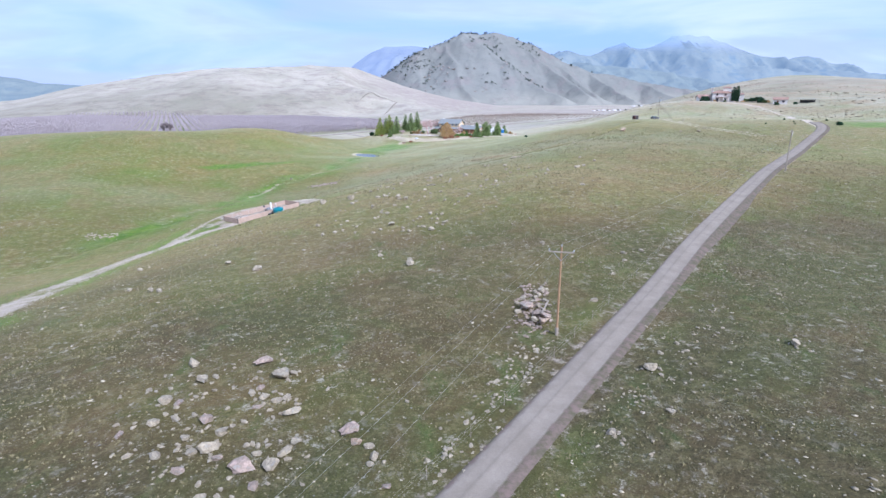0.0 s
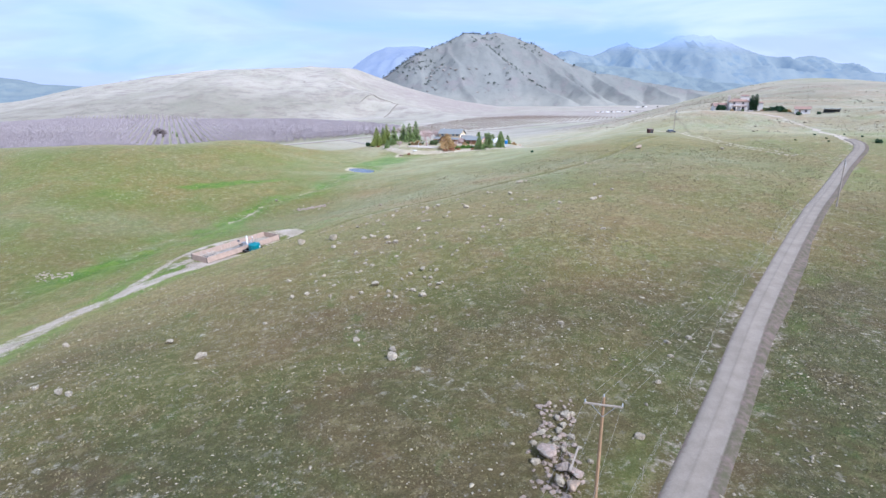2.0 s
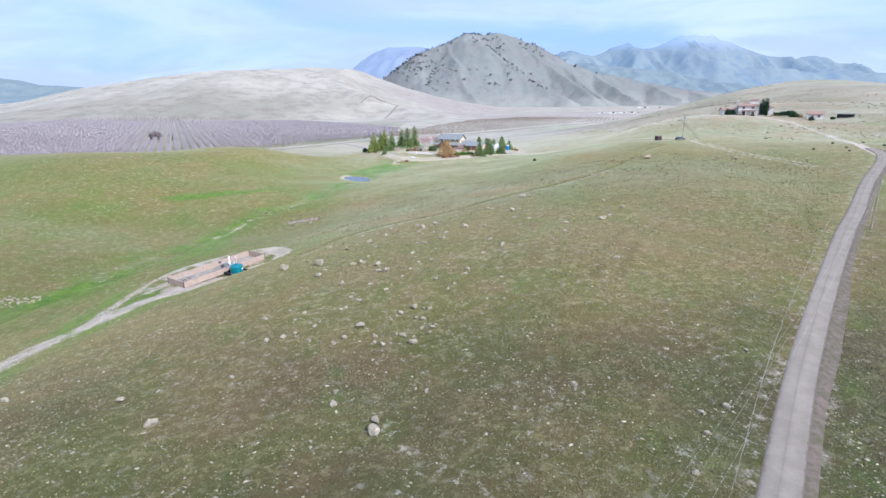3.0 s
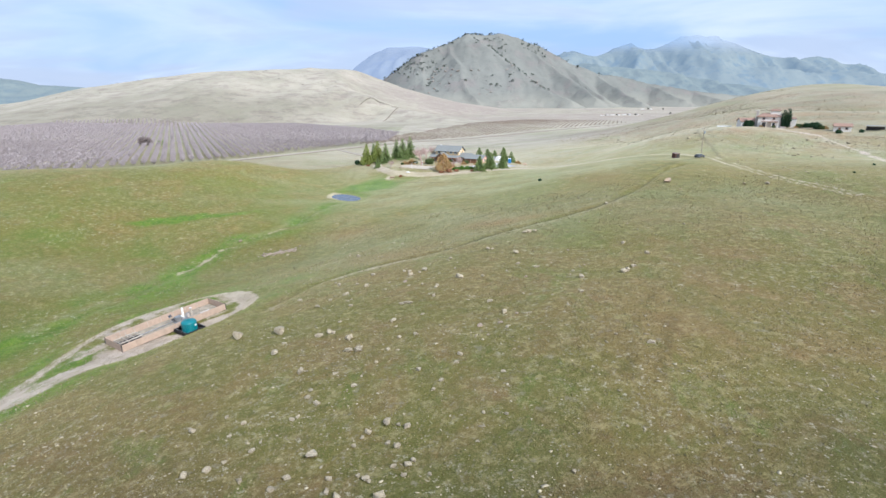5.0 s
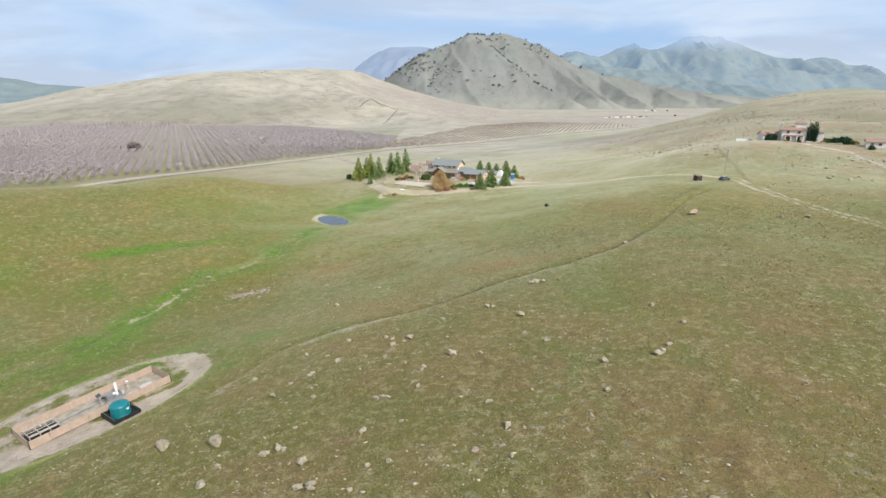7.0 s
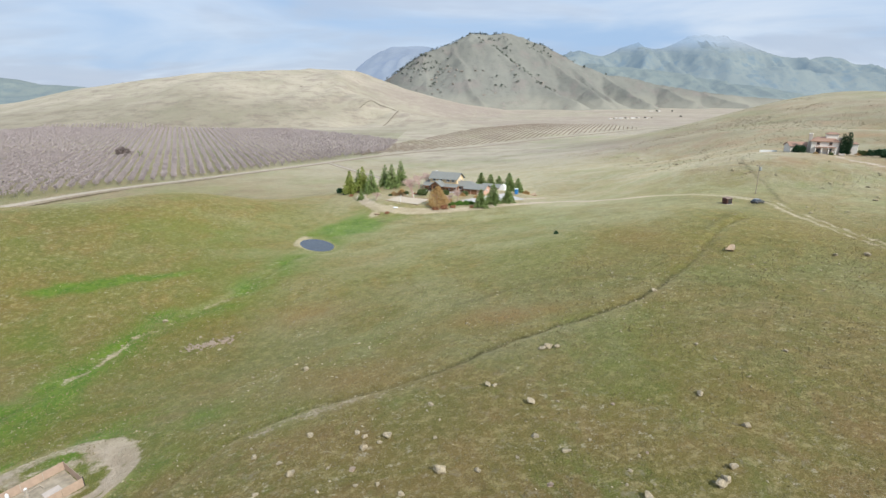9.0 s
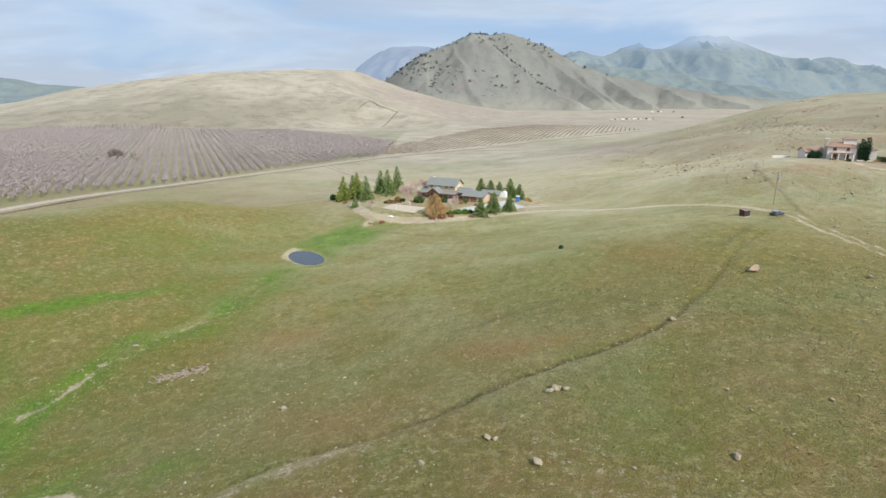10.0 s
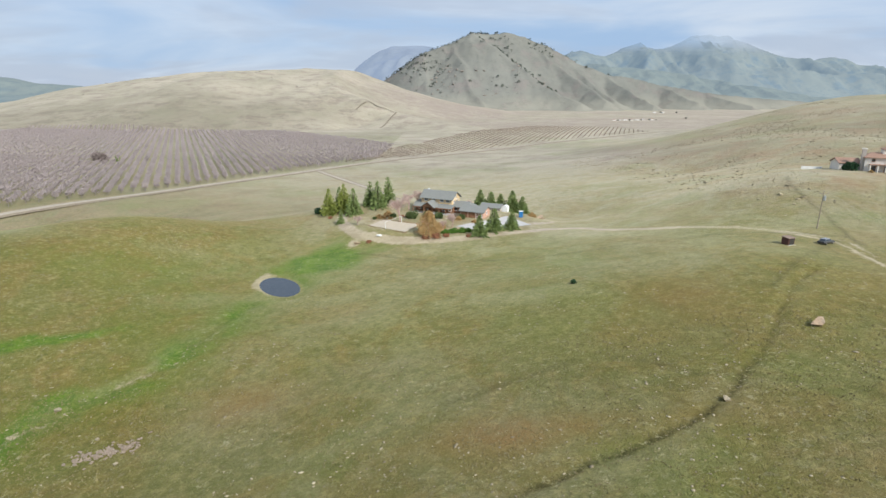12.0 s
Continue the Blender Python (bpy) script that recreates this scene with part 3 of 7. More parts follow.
lush += 1.2 * np.exp(-(((GX + 25) / 9) ** 2 + ((GY - 284) / 12) ** 2)) + 0.9 * np.exp(-(((GX + 12) / 9) ** 2 + ((GY - 286) / 3.5) ** 2)) + 1.1 * np.exp(-(((GX + 32) / 8) ** 2 + ((GY - 270) / 14) ** 2)) * (pond_r > 1.15)
lush += 0.4 * np.exp(-((creek_d / 6.0) ** 2)) * smooth(165, 185, GY) * (GY < 262)
lush += 0.06 * (1 - smooth(-48, -22, GX)) * smooth(165, 195, GY) * (1 - smooth(235, 262, GY)) * smooth(-0.15, 0.2, fbm(GX / 14, GY / 11, 3, 62))
lush += 2.1 * np.exp(-(((GY - 223 - 0.48 * (GX + 80) + 5 * wob) / 2.1) ** 2 + ((GX + 80) / 17) ** 4))
lush += 0.26 * smooth(0.0, 0.3, fbm(GX / 38, GY / 38, 3, 21)) * smooth(90, 150, GY)
lush += 0.4 * np.exp(-(((GX + 84) / 16) ** 2 + ((GY - 130) / 24) ** 2)) + 0.5 * np.exp(-(((GX + 58) / 9) ** 2 + ((GY - 172) / 12) ** 2)) + 0.45 * np.exp(-((road_d - 4.2) / 1.6) ** 2) * (GY < 170) * smooth(-0.1, 0.3, fbm(GX / 7, GY / 7, 2, 15))
lush += 0.12 * (1 - smooth(-62, -40, GX)) * smooth(140, 165, GY) * (1 - smooth(225, 260, GY)) * smooth(-0.1, 0.2, fbm(GX / 10, GY / 8, 3, 27))
lush += 0.3 * smooth(90, 115, GX) * (1 - smooth(190, 230, GX)) * smooth(180, 205, GY) * (1 - smooth(270, 300, GY)) * smooth(-0.1, 0.2, fbm(GX / 16, GY / 14, 3, 34))
lush += 1.3 * np.exp(-(((GX - 152) / 13) ** 4 + ((GY - 194) / 7) ** 4))
lush += 0.9 * np.exp(-(((spur_d - 4.5) / 2.6) ** 2)) * (GX < -56) * (GY > 100) + 0.7 * np.exp(-(((well_d - 5.0) / 2.2) ** 2)) * (GY < 140)
lush = np.clip(lush * (1 - 0.4 * (1 - smooth(135, 165, GY))) * (0.75 + 2.2 * fbm(GX / 9, GY / 7, 4, 87)), 0, 1)
# dry grass, raised with distance so its pale colour also stands in for haze
dry = smooth(0.0, 0.3, fbm(GX / 60, GY / 35, 4, 51)) * 0.5 * smooth(120, 220, GY) + 0.9 * smooth(330, 520, GY + 0.4 * GX)
dry += 0.75 * smooth(60, 160, GX) * smooth(180, 300, GY) * (0.75 + 0.9 * fbm(GX / 26, GY / 20, 4, 53))
dry += 0.9 * (1 - smooth(0.7, 1.05, np.hypot((GX - 6) / 34, (GY - 308) / 20) + 0.3 * wob))
dry += 0.5 * smooth(225, 300, GY) * smooth(-70, -25, GX) * (1 - smooth(20, 50, GX) * (1 - smooth(220, 260, GY)))
dry += 0.5 * smooth(400, 300, GX) * smooth(150, 230, GX) * smooth(250, 320, GY) * smooth(-0.1, 0.2, fbm(GX / 30, GY / 30, 3, 43))
dry += 0.28 * smooth(130, 200, GY) * smooth(-60, -30, GX) * (1 - smooth(500, 700, GY))
dry += 0.75 * np.exp(-((bank_d / 2.2) ** 2)) * smooth(-28, -16, GX) * (1 - 0.85 * smooth(-16, 4, GX)) * np.clip(0.6 + 1.8 * fbm(GX / 7, GY / 7, 3, 23), 0.1, 1) + 0.7 * np.exp(-((far_from(CREEK + np.array((-2.2, 1.0)), GX + jog, GY - jog) / 2.0) ** 2)) * smooth(120, 150, GY) * (1 - smooth(225, 245, GY)) * np.clip(0.6 + 2.2 * fbm(GX / 7, GY / 7, 3, 24), 0, 1)
dry += 0.08 * (1 - smooth(-60, -38, GX)) * smooth(165, 210, GY) * (1 - smooth(300, 340, GY)) * np.clip(0.9 + 1.4 * fbm(GX / 12, GY / 9, 4, 57), 0.1, 1.5)
dry = np.clip(dry, 0, 1)
# trodden paths and ruts; the last is a grass edge's shadow, painted dark
DARK_LINES = [curve_through(p, 1.5) for p in ([(9.0, 196.0), (20, 200), (31, 204.5)], [(31, 204.5), (37, 201), (43.5, 194)], [(23.6, 105), (30, 120), (36.5, 131), (38, 139)], [(27, 104), (33, 117), (39, 128)], [(-18, 283), (10, 268), (45, 262), (75, 258), (100, 250)], [(64, 216), (73, 226), (86, 238), (96, 246)], [(-64, 95), (-57, 98.5), (-52.6, 102.2), (-47, 106)])]
TRENCH = curve_through([(98.6, 243), (103.5, 257), (107.5, 270), (109, 279), (112, 292), (118, 305)], 1.5)
dark_line_d = np.minimum.reduce([far_from(p, GX, GY) for p in DARK_LINES])
gully = gully + 0.5 * np.exp(-((dark_line_d / 0.7) ** 2)) * np.clip(0.7 + 1.6 * fbm(GX / 8, GY / 8, 2, 49), 0.1, 1)
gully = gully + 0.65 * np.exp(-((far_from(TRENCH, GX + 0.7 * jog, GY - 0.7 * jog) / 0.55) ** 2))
ruddy = sum(k * np.exp(-(((GX - a) / r) ** 2 + ((GY - b) / q) ** 2)) for a, b, r, q, k in ((-24, 205, 10, 6, 0.5), (47, 207, 14, 9, 0.22), (30, 186, 16, 4, 0.8), (52, 222, 12, 8, 0.4), (-8, 172, 14, 8, 0.4), (45, 120, 18, 18, 0.45), (12, 150, 20, 8, 0.3), (95, 215, 14, 20, 0.35), (14, 187, 9, 4, 0.5)))
garden = np.exp(-(((np.hypot((GX - 6) / 33, (GY - 307) / 19)) / 0.9) ** 6))
ruddy = ruddy + 0.6 * garden * smooth(-0.1, 0.15, fbm(GX / 6, GY / 6, 3, 64)) + 0.55 * smooth(80, 130, GX) * smooth(235, 300, GY) * 1.4 * smooth(-0.15, 0.2, fbm(GX / 12, GY / 9, 4, 28)) * (1 - smooth(560, 700, GY)) + 0.3 * smooth(1000, 1200, GY) * 1.5 * smooth(-120, 60, GX) * (1 - smooth(1900, 2300, GY)) + 0.9 * np.exp(-(((GX + 70) / 150) ** 2 + ((GY - 1600) / 190) ** 2))
u, v = GX * 0.94 + GY * 0.34, GY * 0.94 - GX * 0.34
plot = lattice(np.floor(u / 170).astype(np.int64), np.floor(v / 120).astype(np.int64), 5)
ruddy = ruddy + 0.75 * (plot - 0.35) * smooth(1000, 1150, GY) * smooth(-60, 120, GX)
ruddy = np.clip(ruddy * (1 + 1.8 * fbm(GX / 9, GY / 9, 3, 81)), 0, 1)
bare = smooth(380, 620, GY + 0.35 * GX - 60 * wob) * (1 - 0.6 * smooth(120, 200, GX) * (1 - smooth(700, 900, GY)))
bare = np.maximum(bare, 0.55 * (1 - smooth(-48, -22, GX)) * smooth(326, 346, GY + 6 * wob))
lush = np.clip(lush + 0.3 * (plot < 0.25) * smooth(1000, 1150, GY) * smooth(-60, 120, GX) + 0.12 * ((GX < -62) & (GX > -650) & (GY > np.interp(GX, VALLEY_ROAD[:, 0], VALLEY_ROAD[:, 1]) + 12) & (GY < 960)), 0, 1)
# shadow band above the orchard, put into the dark mask below
belt = (1 - smooth(120, 330, GY - np.interp(GX, (-1600, -500, -200, -60), (1010, 930, 990, 1200)) + 90 * fbm(GX / 160, GY / 60, 4, 47))) * smooth(-60, 40, GY - np.interp(GX, (-1600, -500, -200, -60), (1010, 930, 990, 1200))) * (1 - smooth(-330, -120, GX))
stony_shade = np.clip(stony_shade + 0.35 * belt + 0.22 * ((GX < -62) & (GX > -650) & (GY > np.interp(GX, VALLEY_ROAD[:, 0], VALLEY_ROAD[:, 1]) + 12) & (GY < 960)), 0, 1)
dirt += 0.9 * np.exp(-(((GX + 21.8) / 2.2) ** 2 + ((GY - 292.5) / 3.2) ** 2)) + 0.38 * garden * smooth(-0.12, 0.12, fbm(GX / 5, GY / 5, 3, 65))
lush = lush * (1 - 0.85 * bare * (GY > 900))
turf = (0.55 + 0.45 * smooth(-75, -45, GX)) * smooth(140, 188, GY + 40 * fbm(GX / 30, GY / 30, 3, 4)) * (1 - smooth(278, 318, GY + 0.25 * GX)) * (1 - 0.8 * smooth(80, 120, GX)) * np.clip(0.9 + 0.8 * fbm(GX / 18, GY / 15, 3, 91), 0, 1)
ground = sheet("ground", GX, GY, GZ, PASTURE, {"dirt": np.clip(dirt, 0, 1), "gully": np.clip(gully, 0, 1), "stony_shade": stony_shade, "lush": lush, "dry": dry, "bare": bare, "ruddy": ruddy, "turf": turf})
tagged(ground, "rolling olive and brown winter pasture strewn with stones", "ground", kind="structure")


# ---- gravel road ----
def road_strip(name, line, half, material, label, lift=0.10):
    t = np.gradient(line, axis=0)
    t /= np.linalg.norm(t, axis=1)[:, None]
    side = np.stack([t[:, 1], -t[:, 0]], -1)
    offs = np.array([-1.5, -1.2, -1.0, -0.72, -0.45, -0.26, -0.2, -0.14, -0.08, 0.1, 0.38, 0.66, 0.95, 1.15, 1.5, 1.85])
    half = half * (1 - 0.35 * smooth(195, 225, line[:, 1:2]) * (line[:, 1:2] < 330))
    edge = fbm(line[:, 0] / 9.0, line[:, 1] / 9.0, 2, 91)
    X = line[:, 0:1] + side[:, 0:1] * offs * half * (1 + 0.06 * edge[:, None] * (np.abs(offs) > 0.9))
    Y = line[:, 1:2] + side[:, 1:2] * offs * half * (1 + 0.06 * edge[:, None] * (np.abs(offs) > 0.9))
    base = land(line[:, 0], line[:, 1])[:, None]
    rut = np.exp(-(((np.abs(offs + 0.06) - 0.45) / 0.16) ** 2))
    Z = 0.5 * (land(X, Y) + base) + lift - 0.05 * rut - 0.3 * smooth(0.9, 1.45, np.abs(offs - 0.15))
    verge = np.broadcast_to(np.where(offs > 0, smooth(0.62, 0.98, offs), smooth(0.8, 1.2, -offs)), X.shape) * 1.0
    seam = np.exp(-(((offs + 0.17) / 0.07) ** 2)) * 0.5 + np.exp(-(((offs - 0.66) / 0.12) ** 2)) * 0.15
    ob = sheet(name, X, Y, Z, material, {"verge": verge, "rut": np.broadcast_to(seam, X.shape)})
    return tagged(ob, label, "road", kind="structure")


road_strip("road", ROAD, 1.55, GRAVEL, "pale gravel farm road with faint wheel ruts")
road_strip("valley_road", VALLEY_ROAD, 3.2, EARTH, "long pale earth road along the orchard's edge", 0.35)
road_strip("gate_drive", GATE_DRIVE, 1.8, EARTH, "short pale earth drive joining the valley road", 0.3)
road_strip("spur_track", SPUR_PATH, 0.75, GRAVEL, "thin winding track on the hill's spur", 0.8)


# ---- hills and mountains far off ----
def mountain(name, profile, yc, depth, material, label, seed, rough=0.22, step=14.0, x_pad=300):
    px_, pz_ = zip(*profile)
    xs = np.arange(px_[0] - x_pad, px_[-1] + x_pad, step)
    ys = np.linspace(yc - depth, yc + depth * 0.6, int(depth * 1.6 / step))
    X, Y = np.meshgrid(xs, ys)
    crest = np.interp(X, px_, pz_)
    v = (Y - yc) / depth
    v = v + 0.16 * fbm(X / (depth * 0.35), Y / (depth * 0.9), 3, seed)
    body = np.where(v < 0, 1 - np.clip(-v, 0, 1) ** 1.15, 1 - smooth(0, 0.6, v))
    spur = ridged(X / (depth * 0.22), Y / (depth * 0.55), 5, seed + 7) - 0.62
    mid = np.clip(4 * body * (1 - body), 0, 1)
    Z = crest * body * (1 + rough * spur * (0.15 + 2.2 * mid)) + 0.02 * crest.max() * fbm(X / 60, Y / 60, 3, seed + 13) * body - 6
    ob = sheet(name, X, Y, Z, material)
    return tagged(ob, label, "backdrop", kind="structure")


def ridge_mountain(name, ridges, box_, slope, material, label, seed, step=8.0):
    """A mountain whose flanks fall away from a set of ridge lines: (x, y, z) points."""
    xs, ys = np.arange(box_[0], box_[1], step), np.arange(box_[2], box_[3], step)
    X, Y = np.meshgrid(xs, ys)
    wx = X + 20 * fbm(X / 120, Y / 120, 4, seed) * 2
    wy = Y + 20 * fbm(X / 120, Y / 120, 4, seed + 5) * 2
    Z = np.full(X.shape, -90.0)
    for line in ridges:
        for (ax, ay, az), (bx, by, bz) in zip(line, line[1:]):
            dx, dy = bx - ax, by - ay
            t = np.clip(((wx - ax) * dx + (wy - ay) * dy) / (dx * dx + dy * dy), 0, 1)
            d = np.minimum(np.hypot(wx - ax - t * dx, wy - ay - t * dy), 1100)
            top = az + (bz - az) * t
            Z = np.maximum(Z, top - slope * d + 0.00038 * d * d)
    Z = 42 * np.logaddexp(0, Z / 42) - 13 - 11 * (1 - smooth(0, 150, Z))
    high = np.clip(Z / 120, 0, 1)
    Z = Z + high * (11 * (ridged(X / 110, Y / 190, 2, seed + 7) - 0.65) + 3 * (ridged(X / 30, Y / 34, 3, seed + 9) - 0.6) * smooth(-0.05, 0.2, fbm(X / 110, Y / 110, 2, seed + 11)))
    return tagged(sheet(name, X, Y, Z, material), label, "mountain", kind="structure")


BUTTE = mountain_material("butte_slope", (0.225, 0.226, 0.198), (0.222, 0.2, 0.182), (0.158, 0.167, 0.147), apron=(0.285, 0.275, 0.226))
# the far ranges carry distance haze as emission; the butte has none
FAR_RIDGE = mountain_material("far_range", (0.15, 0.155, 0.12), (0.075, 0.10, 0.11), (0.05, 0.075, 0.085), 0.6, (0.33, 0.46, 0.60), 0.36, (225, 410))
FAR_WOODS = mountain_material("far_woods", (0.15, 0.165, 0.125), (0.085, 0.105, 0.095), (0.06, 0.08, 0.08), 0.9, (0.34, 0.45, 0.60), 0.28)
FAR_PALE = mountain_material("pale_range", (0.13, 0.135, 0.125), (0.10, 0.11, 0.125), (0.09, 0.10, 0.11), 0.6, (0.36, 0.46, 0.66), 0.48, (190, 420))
CREST = [(-553, 2380, 15), (-354, 2390, 62), (-229, 2400, 134), (-155, 2410, 188), (-94, 2420, 228), (14, 2450, 265), (86, 2470, 302), (158, 2520, 304), (229, 2540, 316), (302, 2540, 297), (400, 2540, 260), (462, 2530, 230), (525, 2520, 188), (625, 2500, 150), (700, 2490, 138), (850, 2470, 110), (1031, 2460, 78), (1200, 2450, 58), (1420, 2440, 40), (1700, 2430, 18)]
SPURS = [[(92, 2465, 300), (168, 2390, 243), (240, 2310, 178), (320, 2230, 114), (400, 2140, 62), (440, 2060, 34)],
         [(14, 2450, 262), (20, 2380, 225), (45, 2310, 190), (60, 2230, 130), (85, 2140, 72), (120, 2060, 30)],
         [(-94, 2420, 226), (-110, 2340, 168), (-90, 2260, 112), (-70, 2180, 62), (-50, 2100, 20)],
         [(-229, 2400, 132), (-240, 2320, 90), (-225, 2230, 45)],
         [(330, 2540, 272), (400, 2440, 205), (460, 2340, 140), (515, 2240, 88), (550, 2140, 45)],
         [(462, 2530, 208), (510, 2430, 150), (560, 2330, 95), (600, 2220, 45)],
         [(625, 2500, 146), (665, 2390, 100), (700, 2270, 58), (720, 2150, 24)], [(850, 2470, 106), (900, 2360, 68), (930, 2250, 34)], [(1031, 2460, 74), (1090, 2350, 44), (1120, 2250, 20)]]
ridge_mountain("butte", [CREST] + SPURS, (-760, 1900, 1640, 2900), 0.86, BUTTE, "steep grassy butte with scattered dark oaks and rock outcrops", 3, 7.0)
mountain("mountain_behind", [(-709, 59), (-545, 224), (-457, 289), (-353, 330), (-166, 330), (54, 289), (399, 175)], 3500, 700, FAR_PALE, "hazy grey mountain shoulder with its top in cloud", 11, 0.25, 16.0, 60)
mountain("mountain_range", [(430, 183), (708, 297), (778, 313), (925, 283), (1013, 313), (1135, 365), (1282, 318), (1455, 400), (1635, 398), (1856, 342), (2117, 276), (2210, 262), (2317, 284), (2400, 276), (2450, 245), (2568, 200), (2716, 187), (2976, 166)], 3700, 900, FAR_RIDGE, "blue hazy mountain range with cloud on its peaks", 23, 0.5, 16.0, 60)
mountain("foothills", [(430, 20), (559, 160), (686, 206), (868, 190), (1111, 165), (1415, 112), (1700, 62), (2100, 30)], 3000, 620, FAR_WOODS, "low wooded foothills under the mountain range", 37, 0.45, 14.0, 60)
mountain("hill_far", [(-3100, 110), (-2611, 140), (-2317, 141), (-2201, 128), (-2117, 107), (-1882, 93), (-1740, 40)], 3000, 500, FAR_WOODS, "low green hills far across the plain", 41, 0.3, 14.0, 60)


# ---- a kit of shapes ----
def part(name, bm, material, parent, label=""):
    return link(name, bm, material, parent, label)


def thing(name, m, label, category, group=""):
    ob = new(name)
    ob.empty_display_size = 0.3
    ob.matrix_world = m
    return tagged(ob, label, category, group)


def ground_z(x, y):
    """The top of the ground sheet at a plan point."""
    j = int(np.clip(np.searchsorted(gx, x) - 1, 0, len(gx) - 2))
    i = int(np.clip(np.searchsorted(gy, y) - 1, 0, len(gy) - 2))
    u, v = (x - gx[j]) / (gx[j + 1] - gx[j]), (y - gy[i]) / (gy[i + 1] - gy[i])
    return float((GZ[i, j] * (1 - u) + GZ[i, j + 1] * u) * (1 - v) + (GZ[i + 1, j] * (1 - u) + GZ[i + 1, j + 1] * u) * v)


def on_ground(x, y, turn=0.0, sink=0.0):
    return pose(x, y, ground_z(x, y) - sink, 0, 0, turn)


def box(w, d, h, x=0.0, y=0.0, z=0.0, turn=0.0, bevel=0.0, bm=None):
    """A block w by d by h with the middle of its foot at x, y, z."""
    bm = bm or bmesh.new()
    m = pose(x, y, z + h / 2, 0, 0, turn) @ Matrix.Diagonal((w, d, h, 1))
    made = bmesh.ops.create_cube(bm, size=1, matrix=m)["verts"]
    if bevel:
        edges = list({e for v in made for e in v.link_edges})
        bmesh.ops.bevel(bm, geom=edges, offset=bevel, segments=1, affect="EDGES")
    return bm


def tube(points, radius, sides=6, tip=None, bm=None):
    """A tapered tube along points."""
    bm = bm or bmesh.new()
    tip = radius if tip is None else tip
    pts = [Vector(p) for p in points]
    rings = []
    for k, p in enumerate(pts):
        along = (pts[min(k + 1, len(pts) - 1)] - pts[max(k - 1, 0)]).normalized()
        a = along.orthogonal().normalized()
        b = along.cross(a)
        r = radius + (tip - radius) * k / max(1, len(pts) - 1)
        rings.append([bm.verts.new(p + r * (math.cos(t) * a + math.sin(t) * b)) for t in np.arange(sides) * 2 * math.pi / sides])
    for r0, r1 in zip(rings, rings[1:]):
        best = min(range(sides), key=lambda s: (r1[s].co - r0[0].co).length)
        for s in range(sides):
            bm.faces.new((r0[s], r0[(s + 1) % sides], r1[(s + 1 + best) % sides], r1[(s + best) % sides]))
    if sides > 2:
        bm.faces.new(rings[0][::-1])
        bm.faces.new(rings[-1])
    return bm


def lathe(profile, sides=24, x=0.0, y=0.0, bm=None):
    """A body turned about the upright: profile of radius, height from the foot up."""
    bm = bm or bmesh.new()
    rings = [[bm.verts.new((x + r * math.cos(a), y + r * math.sin(a), z)) for a in np.arange(sides) * 2 * math.pi / sides] for r, z in profile]
    for r0, r1 in zip(rings, rings[1:]):
        for s in range(sides):
            bm.faces.new((r0[s], r0[(s + 1) % sides], r1[(s + 1) % sides], r1[s]))
    bm.faces.new(rings[0][::-1])
    bm.faces.new(rings[-1])
    return bm


def gable_roof(w, d, rise, over=0.5, thick=0.18, z=0.0, hip=0.0, bm=None):
    """A ridged roof along x over a plan w by d, with overhang; hip pulls in the ridge's ends."""
    bm = bm or bmesh.new()
    a, b = w / 2 + over, d / 2 + over
    drop = rise * over / (d / 2)
    r = a - hip
    top = [(-a, -b, z - drop), (a, -b, z - drop), (r, 0, z + rise), (-r, 0, z + rise), (a, b, z - drop), (-a, b, z - drop)]
    upper = [bm.verts.new(v) for v in top]
    lower = [bm.verts.new((v[0], v[1], v[2] - thick)) for v in top]
    for f in ((0, 1, 2, 3), (3, 2, 4, 5)):
        bm.faces.new([upper[k] for k in f])
        bm.faces.new([lower[k] for k in f[::-1]])
    if hip:
        bm.faces.new([upper[k] for k in (1, 4, 2)])
        bm.faces.new([upper[k] for k in (5, 0, 3)])
        bm.faces.new([lower[k] for k in (2, 4, 1)])
        bm.faces.new([lower[k] for k in (3, 0, 5)])
        rim = ((0, 1), (1, 4), (4, 5), (5, 0))
    else:
        rim = ((0, 1), (1, 2), (2, 4), (4, 5), (5, 3), (3, 0))
    for p, q in rim:
        bm.faces.new((upper[p], lower[p], lower[q], upper[q]))
    return bm


def gable_body(w, d, h, rise, bm=None):
    """Walls under a ridged roof along x, with pointed ends."""
    bm = bm or bmesh.new()
    a, b = w / 2, d / 2
    v = [bm.verts.new(p) for p in ((-a, -b, 0), (a, -b, 0), (a, b, 0), (-a, b, 0), (-a, -b, h), (a, -b, h), (a, b, h), (-a, b, h), (-a, 0, h + rise), (a, 0, h + rise))]
    for f in ((0, 1, 5, 4), (2, 3, 7, 6), (1, 2, 6, 9, 5), (3, 0, 4, 8, 7), (3, 2, 1, 0), (4, 5, 9, 8), (6, 7, 8, 9)):
        bm.faces.new([v[k] for k in f])
    return bm


def shards(centres, sizes, directions, rng, blades=3, spread=0.6):
    """Many small leaf or twig blades, as arrays of vertices and triangles."""
    n = len(centres)
    c = np.repeat(centres, blades, 0)
    s = np.repeat(sizes, blades)[:, None]
    d = np.repeat(directions, blades, 0) + spread * rng.normal(size=(n * blades, 3))
    d /= np.linalg.norm(d, axis=1)[:, None] + 1e-9
    q = np.cross(d, rng.normal(size=(n * blades, 3)))
    q /= np.linalg.norm(q, axis=1)[:, None] + 1e-9
    v = np.stack([c - 0.45 * s * q - 0.2 * s * d, c + 0.45 * s * q - 0.1 * s * d, c + s * d], 1).reshape(-1, 3)
    return v, np.arange(len(v)).reshape(-1, 3)


